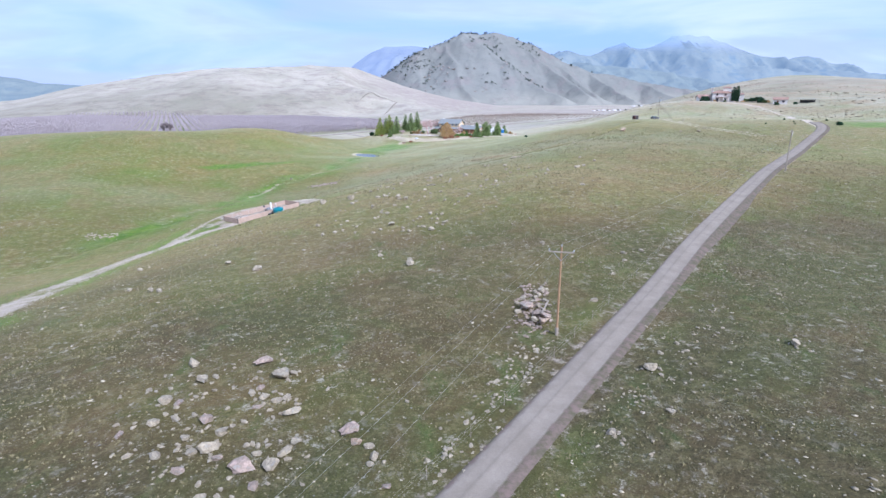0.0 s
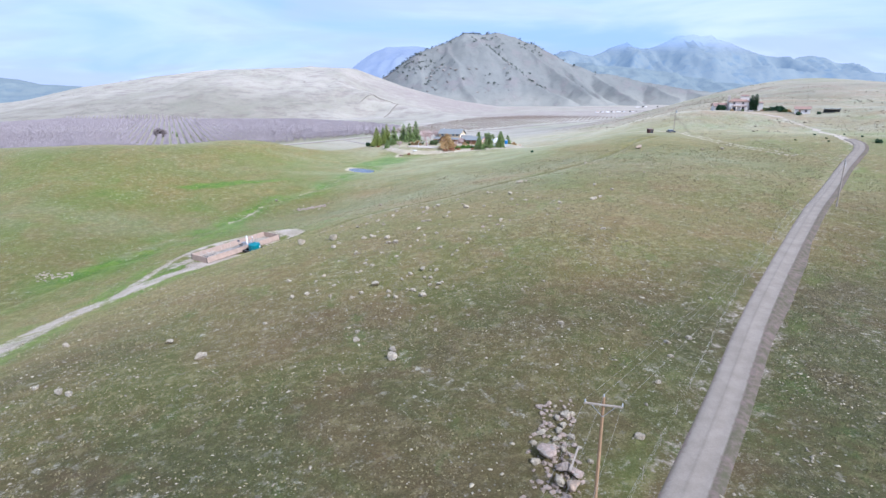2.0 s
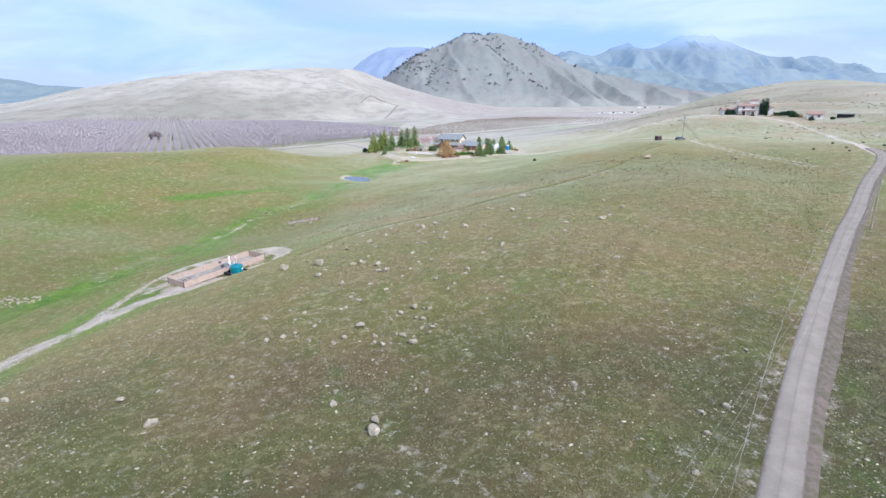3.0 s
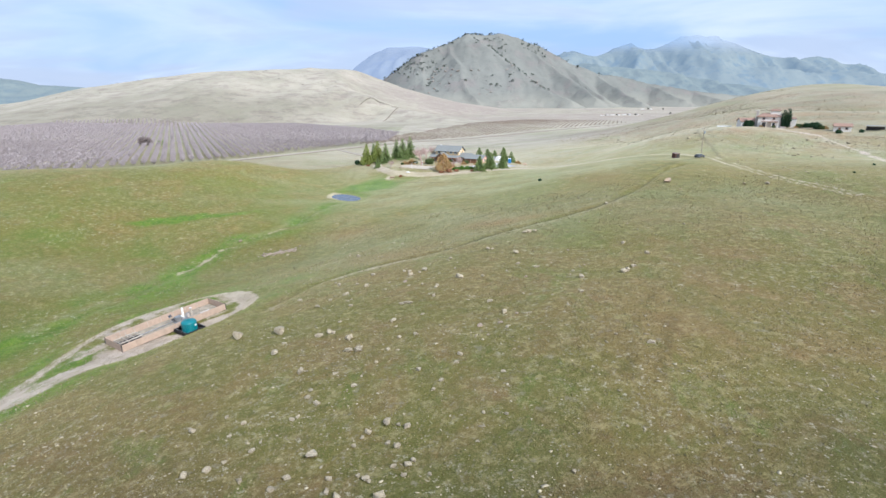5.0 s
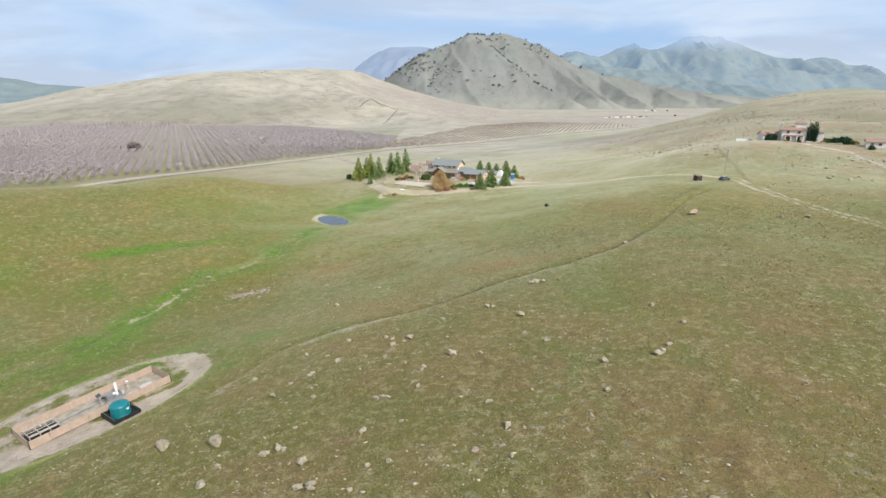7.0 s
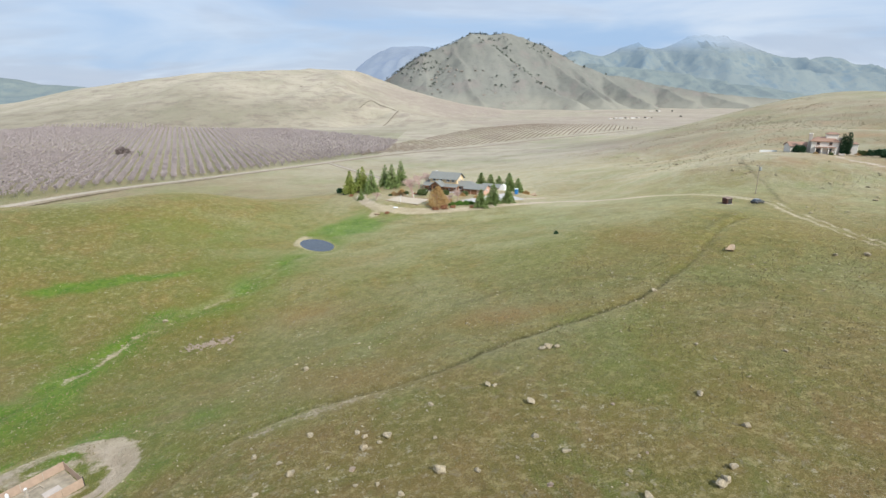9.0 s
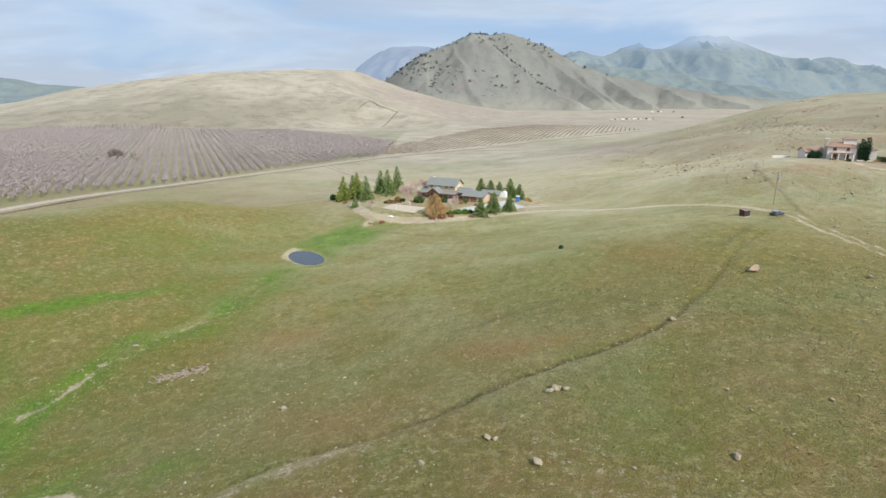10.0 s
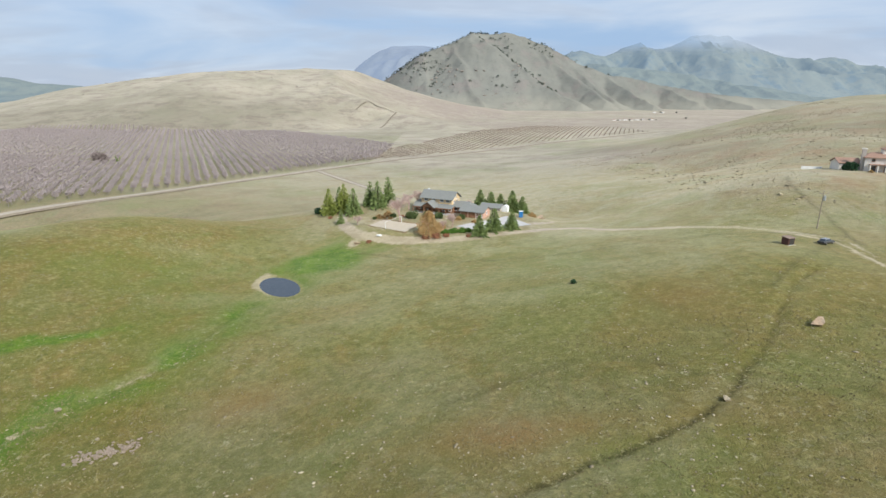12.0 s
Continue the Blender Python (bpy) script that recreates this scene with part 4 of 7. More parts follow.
def raw_mesh(name, verts, faces, material):
    me = bpy.data.meshes.new(name)
    v, f = np.asarray(verts, np.float32), np.asarray(faces, np.int32)
    k = f.shape[1]
    me.vertices.add(len(v))
    me.vertices.foreach_set("co", v.ravel())
    me.loops.add(f.size)
    me.loops.foreach_set("vertex_index", f.ravel())
    me.polygons.add(len(f))
    me.polygons.foreach_set("loop_start", np.arange(0, f.size, k, dtype=np.int32))
    me.update(calc_edges=True)
    me.materials.append(material)
    return me


def child(name, mesh, parent, label=""):
    ob = new(name, mesh)
    ob.parent = parent
    if label:
        ob["label"] = label
    return ob


# ---- more materials ----
STONE = rock_material("field_stone", (0.64, 0.54, 0.375), (0.47, 0.39, 0.265))
PINK_STONE = rock_material("pink_stone", (0.58, 0.43, 0.335), (0.42, 0.315, 0.245))
ORANGE_STONE = rock_material("orange_stone", (0.60, 0.42, 0.28), (0.50, 0.36, 0.25))
BARK = plain_material("bark", (0.16, 0.12, 0.085), 0.9)
PALE_BARK = plain_material("pale_bark", (0.60, 0.40, 0.36), 0.9, vary=0.3)
PINE_NEEDLES = leaf_material("pine_needles", (0.19, 0.27, 0.085), (0.36, 0.43, 0.16))
CEDAR_NEEDLES = leaf_material("cedar_needles", (0.25, 0.31, 0.06), (0.42, 0.45, 0.12))
DARK_NEEDLES = leaf_material("dark_needles", (0.03, 0.08, 0.04), (0.07, 0.125, 0.055))
SHRUB_LEAVES = leaf_material("shrub_leaves", (0.09, 0.13, 0.045), (0.16, 0.20, 0.075))
BRIGHT_LEAVES = leaf_material("bright_leaves", (0.09, 0.19, 0.025), (0.15, 0.26, 0.05))
GOLD_TWIGS = leaf_material("gold_twigs", (0.58, 0.37, 0.17), (0.46, 0.335, 0.14))
PINK_TWIGS = leaf_material("pink_twigs", (0.66, 0.50, 0.43), (0.52, 0.41, 0.36))
ORCHARD_TWIGS = leaf_material("orchard_twigs", (0.44, 0.382, 0.37), (0.37, 0.322, 0.317), 0.08)
RUST_LEAVES = leaf_material("rust_leaves", (0.34, 0.16, 0.09), (0.44, 0.24, 0.13))
POLE_WOOD = plain_material("pole_wood", (0.40, 0.25, 0.13), 0.85, vary=0.3)
GREY_WOOD = plain_material("grey_wood", (0.36, 0.30, 0.23), 0.9)
STEEL = plain_material("galvanised_steel", (0.42, 0.42, 0.41), 0.45, 0.8, 0.15)
WIRE = plain_material("wire", (0.55, 0.50, 0.40), 0.5, 0.6, 0.1)
GLASSY = plain_material("insulator_glass", (0.42, 0.43, 0.42), 0.25, 0.0, 0.1, spec=0.6)
TAN_PANEL = plain_material("tan_panel", (0.45, 0.335, 0.25), 0.8, vary=0.2)
TEAL = plain_material("teal_plastic", (0.01, 0.17, 0.185), 0.35, vary=0.15, spec=0.5)
BLACK_RUBBER = plain_material("black_liner", (0.022, 0.021, 0.02), 0.6)
PIPE = plain_material("painted_pipe", (0.50, 0.44, 0.36), 0.6, 0.2)
DARK_STEEL = plain_material("dark_steel", (0.07, 0.065, 0.06), 0.55, 0.5)
WHITE_PAINT = plain_material("white_paint", (0.82, 0.81, 0.78), 0.55, vary=0.08)
STUCCO = plain_material("white_stucco", (0.80, 0.74, 0.655), 0.85, vary=0.1)
GREY_STUCCO = plain_material("grey_stucco", (0.52, 0.455, 0.40), 0.85, vary=0.15)
TILE_ROOF = plain_material("clay_tile", (0.37, 0.235, 0.17), 0.8, vary=0.3, scale=3)
SLATE_ROOF = plain_material("grey_shingle", (0.25, 0.255, 0.235), 0.8, vary=0.25, scale=2.5)
TAN_SIDING = plain_material("tan_siding", (0.74, 0.56, 0.33), 0.8, vary=0.12)
TIMBER = plain_material("brown_timber", (0.30, 0.155, 0.085), 0.75, vary=0.3)
ROSE_SIDING = plain_material("rose_siding", (0.60, 0.38, 0.28), 0.8, vary=0.15)
PANE = plain_material("window_pane", (0.05, 0.06, 0.07), 0.12, vary=0.2, spec=0.8)
CONCRETE = plain_material("concrete", (0.52, 0.50, 0.48), 0.9, vary=0.15, scale=0.7)
SAND = plain_material("sand_court", (0.52, 0.445, 0.34), 0.95, vary=0.12, scale=0.5)
BLUE_PLASTIC = plain_material("blue_plastic", (0.05, 0.22, 0.52), 0.45, vary=0.15)
CAR_PAINT = plain_material("dark_car_paint", (0.06, 0.06, 0.06), 0.45, 0.0, 0.1, spec=0.6)
TYRE = plain_material("tyre", (0.02, 0.02, 0.02), 0.85)
SILVER = plain_material("silver_trim", (0.6, 0.6, 0.62), 0.3, 0.8, 0.1)
RUST_SHEET = plain_material("brown_sheet", (0.11, 0.05, 0.04), 0.7, vary=0.3)
WATER = plain_material("pond_water", (0.045, 0.05, 0.055), 0.06, vary=0.1, spec=0.4)
VINE = leaf_material("dormant_vines", (0.37, 0.295, 0.225), (0.29, 0.235, 0.185))
OAK_LEAVES = leaf_material("far_oaks", (0.085, 0.105, 0.085), (0.14, 0.155, 0.125))
TUFT = leaf_material("grass_tufts", (0.22, 0.19, 0.085), (0.38, 0.32, 0.175))
SCRUB = leaf_material("hill_scrub", (0.36, 0.30, 0.19), (0.28, 0.245, 0.14))
YARD_DIRT = plain_material("well_bed", (0.40, 0.345, 0.26), 0.95, vary=0.45, scale=0.9)
DRY_OAK = leaf_material("dry_oak_twigs", (0.33, 0.27, 0.25), (0.25, 0.21, 0.19))
MAUVE_STONE = rock_material("mauve_stone", (0.54, 0.42, 0.34), (0.36, 0.275, 0.225))
SHED_ROOF = plain_material("weathered_roof", (0.30, 0.22, 0.175), 0.85, vary=0.3)
CRAG = rock_material("crag", (0.34, 0.295, 0.275), (0.25, 0.22, 0.205))

# ---- boulders ----
def rock_mesh(name, seed, squash, material):
    """A broken angular stone: the hull of a few random points, chipped and roughened."""
    rng = np.random.default_rng(seed)
    bm = bmesh.new()
    for _ in range(15):
        d = rng.normal(size=3)
        d /= np.linalg.norm(d)
        bm.verts.new(Vector(d) * 0.5 * rng.uniform(0.8, 1.08))
    bmesh.ops.convex_hull(bm, input=bm.verts)
    for v in [v for v in bm.verts if not v.link_faces]:
        bm.verts.remove(v)
    bmesh.ops.subdivide_edges(bm, edges=bm.edges, cuts=2, use_grid_fill=True)
    off = Vector(rng.uniform(-50, 50, 3))
    for v in bm.verts:
        v.co *= 1 + 0.16 * noise.noise(v.co * 2.6 + off) + 0.12 * noise.noise(v.co * 7 + off)
        v.co.z *= squash
        v.co.x *= 1.2
    bmesh.ops.triangulate(bm, faces=bm.faces)
    me = bpy.data.meshes.new(name)
    bm.to_mesh(me)
    bm.free()
    me.materials.append(material)
    return me


ROCKS = [rock_mesh("boulder", 100 + k, (0.6, 0.75, 0.85, 0.5, 0.7)[k % 5], STONE) for k in range(7)]
PINK_ROCKS = [rock_mesh("boulder", 200 + k, (0.45, 0.55, 0.4)[k], PINK_STONE) for k in range(3)]
ORANGE_ROCK = rock_mesh("boulder", 300, 0.6, ORANGE_STONE)
rock_rng = random.Random(4)


def boulder(x, y, size, mesh=None, label="weathered grey fieldstone boulder half sunk in grass", group="field boulders", lift=0.0, long=1.0, turn=None, tall=1.0):
    me = mesh or ROCKS[rock_rng.randrange(len(ROCKS))]
    turn = rock_rng.uniform(0, 360) if turn is None else turn
    ob = new("boulder", me)
    ob.matrix_world = pose(x, y, ground_z(x, y) + size * (0.1 if size < 1.0 else 0.24) + lift, rock_rng.uniform(-12, 12), rock_rng.uniform(-12, 12), turn) @ Matrix.Diagonal((size * long, size, size * tall, 1))
    return tagged(ob, label, "rock", group)


def rubble(name, spots, label, material):
    """Loose broken stones past counting, joined: x, y, size."""
    bm = bmesh.new()
    for x, y, size in spots:
        me = ROCKS[rock_rng.randrange(len(ROCKS))]
        m = pose(x, y, ground_z(x, y) + size * 0.1, rock_rng.uniform(-20, 20), rock_rng.uniform(-20, 20), rock_rng.uniform(0, 360)) @ Matrix.Diagonal((size * 1.2, size, size, 1))
        kept = len(bm.verts)
        bm.from_mesh(me)
        bm.verts.ensure_lookup_table()
        for v in bm.verts[kept:]:
            v.co = m @ v.co
    return tagged(link(name, bm, material), label, "stones", kind="stuff")


# the outcrop on the slope below the road: x, y, size
OUTCROP = [(-23.7, 47.3, 1.2), (-16.8, 46.5, 1.5), (-14.2, 43.6, 1.6), (-13.4, 44.2, 0.8), (-23.2, 40.7, 1.1), (-21.9, 40.2, 1.0), (-22.7, 37.6, 1.0), (-21.1, 38.0, 0.9), (-19.7, 38.4, 0.6), (-18.4, 37.5, 1.2), (-21.3, 43.7, 1.2),
           (-20.5, 44.4, 0.7), (-16.2, 41.2, 0.9), (-15.6, 42.0, 0.8), (-13.6, 39.8, 0.8), (-14.8, 40.4, 0.9), (-12.9, 40.1, 0.8), (-15.0, 39.0, 0.8), (-11.7, 37.9, 1.2), (-16.6, 35.9, 1.0), (-16.7, 33.8, 1.4), (-15.8, 32.8, 0.9)]
OUTCROP += [(-11.6, 31.6, 1.1), (-11.1, 33.2, 1.0), (-10.6, 34.2, 0.8), (-18.0, 31.7, 0.9), (-17.9, 33.6, 0.8), (-19.2, 35.4, 0.7), (-20.4, 33.4, 0.9), (-24.6, 36.2, 0.8), (-25.6, 42.8, 0.7), (-13.0, 33.0, 0.6), (-22.6, 33.6, 0.7), (-12.2, 29.8, 0.9), (-15.2, 28.8, 0.8)]
for k, (x, y, s) in enumerate(OUTCROP):
    boulder(x, y, 0.95 * s, PINK_ROCKS[k % 3] if k % 4 == 1 else None, "lichen-grey boulder in a rocky outcrop on pasture", "outcrop boulders", long=1.25)
boulder(-13.5, 31.5, 1.5, PINK_ROCKS[0], "large pinkish boulder lying in the rocky outcrop", "outcrop boulders", long=1.3)
for x, y, s, m in ((-6.9, 35.2, 1.5, PINK_ROCKS[1]), (-6.2, 33.9, 0.9, ORANGE_ROCK), (-5.2, 33.4, 0.8, None), (-4.7, 32.3, 0.8, None), (-4.9, 31.5, 0.6, None), (-3.6, 29.3, 0.7, PINK_ROCKS[2]), (-0.2, 35.3, 0.4, None), (-6.3, 37.6, 0.45, None), (-2.9, 39.2, 0.4, None)):
    boulder(x, y, s, m)
g = rock_rng.gauss
spots = [(x + g(0, 1.6), y + g(0, 1.4), rock_rng.uniform(0.2, 0.5)) for x, y, s in OUTCROP for k in range(4)]
rubble("outcrop_rubble", spots, "small broken stones among the outcrop's boulders", STONE)
# the heap beside the power pole
PILE = [(11.7, 61.4, 0.9), (10.9, 61.0, 0.7), (12.3, 61.5, 0.6), (11.2, 59.9, 0.8), (10.7, 59.2, 0.7), (11.5, 58.4, 0.7), (10.2, 58.0, 0.7), (9.2, 59.0, 0.9), (9.9, 57.2, 0.6), (8.3, 57.6, 0.6), (8.1, 55.4, 0.8), (9.4, 53.1, 1.2), (10.6, 56.9, 0.6), (11.9, 57.0, 0.5), (11.0, 55.6, 0.5), (12.4, 55.4, 0.5)]
for x, y, s in PILE:
    boulder(x, y, s, None, "broken fieldstone in a heap beside the power pole", "stone heap", 0.1)
boulder(9.1, 56.2, 1.8, PINK_ROCKS[0], "biggest pale boulder of the heap beside the pole", "stone heap", 0.15, 1.3)
boulder(10.1, 54.5, 1.3, PINK_ROCKS[1], "pinkish boulder of the heap beside the pole", "stone heap", 0.12)
boulder(10.9, 53.9, 1.2, PINK_ROCKS[2], "pinkish boulder of the heap beside the pole", "stone heap", 0.12)
boulder(10.4, 52.5, 1.35, ORANGE_ROCK, "orange boulder of the heap beside the pole", "stone heap", 0.12)
slab = bmesh.new()
box(0.14, 2.3, 0.10, bevel=0.01, bm=slab)
lath = link("plank", slab, GREY_WOOD)
lath.matrix_world = pose(10.9, 54.6, ground_z(10.9, 54.6) + 1.0, 18, 0, -28)
tagged(lath, "weathered grey plank lying on the stone heap", "plank")
spots = []
for k in range(150):
    a = rock_rng.random()
    spots.append((11.2 - 2.2 * a + g(0, 0.9), 63.5 - 13.0 * a + g(0, 0.5), rock_rng.uniform(0.2, 0.55)))
rubble("heap_rubble", spots, "small rubble stones spilling from the heap by the pole", PINK_STONE)
spots = []
for k in range(110):
    a = rock_rng.random()
    spots.append((9.5 - 10.0 * a + g(0, 0.8), 48.5 - 18.0 * a + g(0, 1.1), rock_rng.uniform(0.15, 0.45)))
for cx, cy in ((18.5, 42.5), (15.5, 38.0), (12.5, 33.5), (33, 47), (22.5, 47), (29, 56), (26, 50), (20, 52)):
    spots += [(cx + g(0, 1.0), cy + g(0, 0.9), rock_rng.uniform(0.12, 0.4)) for k in range(14)]
rubble("roadside_rubble", spots, "pale loose stones in rubble patches along the road", STONE)
# scattered over the rise, the middle slope and the far slope
SLOPE = [(-40.3, 71.3, 1.2), (-38.9, 70.6, 1.0), (-44.6, 73.5, 0.9), (-4.6, 74.6, 1.1), (-4.6, 72.8, 1.3), (-27.5, 77.3, 1.4), (-11.5, 70.9, 0.5), (17.2, 58.5, 0.9), (14.8, 78.8, 0.9), (25.4, 74.0, 0.9), (28.2, 75.0, 0.8), (24.7, 71.3, 0.7), (21.7, 66.6, 0.7), (-34.2, 83.2, 1.1), (-9.3, 77.9, 0.9), (-9.5, 80.3, 0.8), (-50.6, 87.1, 1.0), (35.1, 84.8, 0.7),
         (18.0, 43.1, 1.2), (33.0, 47.2, 1.3), (12.0, 34.1, 0.8), (17.2, 36.5, 0.7), (20.0, 45.9, 0.6), (-22.7, 85.9, 0.8), (0, 79.1, 0.5), (5.5, 71.8, 0.4), (19.3, 62.9, 0.4)]
for x, y, s in ((-21.5, 126.4, 1.7), (-28.3, 127.3, 1.6)):
    boulder(x, y, s, ROCKS[2], "upright pale boulder standing in the pasture", "field boulders", 0.25, 0.85, 70, 1.35)
MID = [(-8.0, 117.2, 1.1), (-14.6, 112.8, 1.0), (-10.0, 111.0, 0.8), (-10.0, 121.2, 1.1), (11.9, 123.9, 1.1), (6.0, 144.0, 1.5), (-0.6, 151.7, 1.1), (33.6, 138.6, 1.2), (26.2, 137.4, 1.0), (-20.0, 118.9, 1.2), (-14.9, 123.1, 1.0), (-13.4, 124.2, 1.1), (-2.9, 133.2, 0.9), (1.8, 139.7, 0.8), (-11.1, 105.2, 0.7), (-3.2, 149.7, 1.0), (21.4, 170.5, 1.2)]
FAR = [(2.1, 140.7, 0.8), (34.3, 139.2, 1.2), (36.0, 141.1, 1.0), (22.2, 171.0, 1.4), (23.6, 170.4, 1.1), (17.5, 156.2, 1.2), (17.1, 148.8, 0.9), (12.3, 161.8, 1.0), (13.3, 161.5, 0.8), (4.5, 158.4, 0.9), (-17.9, 177.8, 1.5), (44.2, 187.8, 1.0), (86.1, 202.4, 1.3), (92.5, 202.1, 1.3), (53.3, 162.4, 0.9), (42.7, 166.2, 0.8), (40.6, 147.7, 1.0), (38.1, 154.2, 1.0), (10.1, 143.5, 0.9), (-39.9, 193.7, 0.8), (-46.4, 199.7, 0.7), (-57.5, 206.8, 1.2), (5.3, 150.4, 0.6)]
BROW = [(-14.6, 123.4, 1.0), (-12.7, 123.8, 0.9), (-10.0, 120.9, 1.1), (-8.0, 116.7, 1.1), (-14.7, 112.4, 1.0), (-10.7, 104.7, 0.8), (-12.3, 106.3, 0.8), (-12.2, 135.3, 0.9), (-3.6, 133.0, 0.9), (-3.5, 152.3, 0.9), (1.7, 135.0, 0.9), (24.4, 129.6, 0.9), (-4.0, 116.0, 0.8), (-0.5, 119.7, 0.9), (-2.8, 119.5, 0.8), (5.4, 112.2, 0.9), (0.4, 109.6, 0.9), (3.1, 106.7, 0.8), (2.2, 105.1, 0.7), (-2.3, 99.7, 1.3), (-1.1, 99.3, 0.7), (-0.2, 98.9, 0.9), (-4.2, 98.7, 0.9), (-4.7, 97.9, 0.6), (-2.0, 96.6, 0.7), (-1.0, 96.0, 0.9), (0.7, 93.8, 0.7), (0.2, 93.2, 0.9), (-1.1, 93.2, 0.7), (0.0, 91.9, 0.7)]
CLUSTER = [(-3.5, 91.9, 0.9), (-4.2, 92.3, 0.6), (-3.1, 91.5, 0.6), (-6.9, 92.3, 0.8), (-6.8, 90.6, 0.8), (-5.7, 90.0, 0.9), (-2.0, 89.6, 1.2), (-9.2, 95.7, 1.3), (-19.4, 95.3, 1.0), (-21.5, 94.9, 1.1), (-24.0, 102.3, 1.0), (-15.7, 97.6, 0.9), (-10.9, 92.9, 0.9), (-12.0, 91.6, 0.8), (-15.5, 93.2, 0.8), (-18.1, 96.3, 0.6), (-18.4, 102.6, 0.8), (-20.9, 104.2, 0.6), (-19.2, 100.5, 0.6), (-13.0, 102.3, 0.7), (-12.4, 102.7, 0.6), (-12.2, 107.7, 0.7), (7.5, 99.7, 0.6), (9.8, 99.1, 0.5), (6.7, 95.4, 0.5), (14.8, 90.7, 0.6), (-5.1, 112.7, 0.6), (-15.3, 98.9, 0.5), (-5.3, 96.7, 0.6), (2.3, 91.8, 0.5)]
for x, y, s in SLOPE + MID + FAR:
    boulder(x, y, s)
for x, y, s in BROW + CLUSTER:
    boulder(x, y, 0.9 * s, None, "small weathered fieldstone in open pasture", "slope stones", 0.06)
for k in range(60):
    t = rock_rng.random()
    x, y = -24 + 52 * rock_rng.random() + g(0, 2), 104 + 52 * t + g(0, 2)
    boulder(x, y, 0.4 + 0.65 * rock_rng.random() ** 1.6, PINK_ROCKS[k % 3] if k % 7 == 0 else None, "small weathered fieldstone in open pasture", "slope stones")
boulder(66.2, 205.2, 2.0, ORANGE_ROCK, "large tan boulder standing alone in the pasture", "field boulders", 0.15, 1.3, 20)
spots = []
for k in range(130):
    a = rock_rng.uniform(-1, 1)
    spots.append((-43.0 + 4.4 * a + g(0, 0.8), 196.5 + 1.4 * a + g(0, 0.9), rock_rng.uniform(0.3, 0.75)))
rubble("pasture_stone_heap", [(-90 + g(0, 2.6), 139.3 + g(0, 1.1), rock_rng.uniform(0.3, 0.7)) for k in range(60)], "pale stones dumped in a heap on green pasture", STONE)
rubble("field_stone_heap", spots, "broken rose-grey stones in a low field heap", MAUVE_STONE)


# ---- small stones and tufts, past counting ----
def scatter_stones():
    rng = np.random.default_rng(11)
    n = 95000
    x, y = rng.uniform(-70, 100, n), 12 + 215 * rng.random(n) ** 1.35
    far_n = 3500
    x[:far_n], y[:far_n] = rng.uniform(-130, 130, far_n), rng.uniform(170, 330, far_n)
    keep = rng.random(n) < np.clip(0.05 + 1.6 * np.clip(fbm(x / 13, y / 13, 3, 8), 0, 1) + 0.07 * (y < 105) + 2.4 * np.clip(fbm(x / 3.5, y / 3.5, 3, 66) - 0.12, 0, 1), 0.02, 1) * (1 - 0.76 * smooth(105, 150, y + 30 * fbm(x / 20, y / 20, 2, 12)))
    keep &= (far_from(ROAD, x, y) > 3.0) & (far_from(WELL_TRACK, x, y) > 2) & (np.hypot(x + 48, y - 146) > 13)
    keep &= (x > -58) | (y < 70) | (y > 165)
    keep &= (np.hypot((x - 8) / 40, (y - 311) / 28) > 1) & (np.hypot(x - POND[0], y - POND[1]) > 11)
    x, y = x[keep], y[keep]
    n = len(x)
    size = 0.05 + 0.12 * rng.random(n) ** 2 + 0.24 * (rng.random(n) < 0.08) * rng.random(n) + 0.0006 * y + 0.1 * (y > 170) * rng.random(n) ** 2
    bm = bmesh.new()
    bmesh.ops.create_icosphere(bm, subdivisions=1, radius=0.5)
    unit = np.array([v.co for v in bm.verts])
    tri = np.array([[v.index for v in f.verts] for f in bm.faces])
    bm.free()
    hx, hy = rng.uniform(95, 330, 9000), rng.uniform(225, 560, 9000)
    held = (rng.random(9000) < np.clip(0.15 + 2.2 * fbm(hx / 22, hy / 18, 3, 45), 0, 1)) & (np.hypot((hx - 160) / 42, (hy - 318) / 26) > 1)
    x, y = np.append(x, hx[held]), np.append(y, hy[held])
    size = np.append(size, 0.35 + 0.95 * rng.random(held.sum()) ** 2.5)
    n = len(x)
    z = np.array([ground_z(a, b) for a, b in zip(x, y)])
    ang = rng.uniform(0, 2 * math.pi, n)
    V = unit[None] * (1 + 0.25 * rng.normal(size=(n, len(unit), 1))) * size[:, None, None] * np.stack([rng.uniform(1.1, 2.0, n), np.ones(n), rng.uniform(0.2, 0.45, n)], -1)[:, None]
    c, s = np.cos(ang)[:, None], np.sin(ang)[:, None]
    V = np.stack([V[..., 0] * c - V[..., 1] * s + x[:, None], V[..., 0] * s + V[..., 1] * c + y[:, None], V[..., 2] + (z + 0.15 * size)[:, None]], -1)
    F = tri[None] + (np.arange(n) * len(unit))[:, None, None]
    ob = new("small_stones", raw_mesh("small_stones", V.reshape(-1, 3), F.reshape(-1, 3), CHIPS))
    return tagged(ob, "pale loose stones scattered over the pasture", "stones", kind="stuff")


chips = Shade("stone_chips", 0.92, spec=0.2)
chips.color(chips.mix(chips.island(), (0.24, 0.20, 0.13), (0.48, 0.41, 0.275)))
CHIPS = chips.mat
scatter_stones()


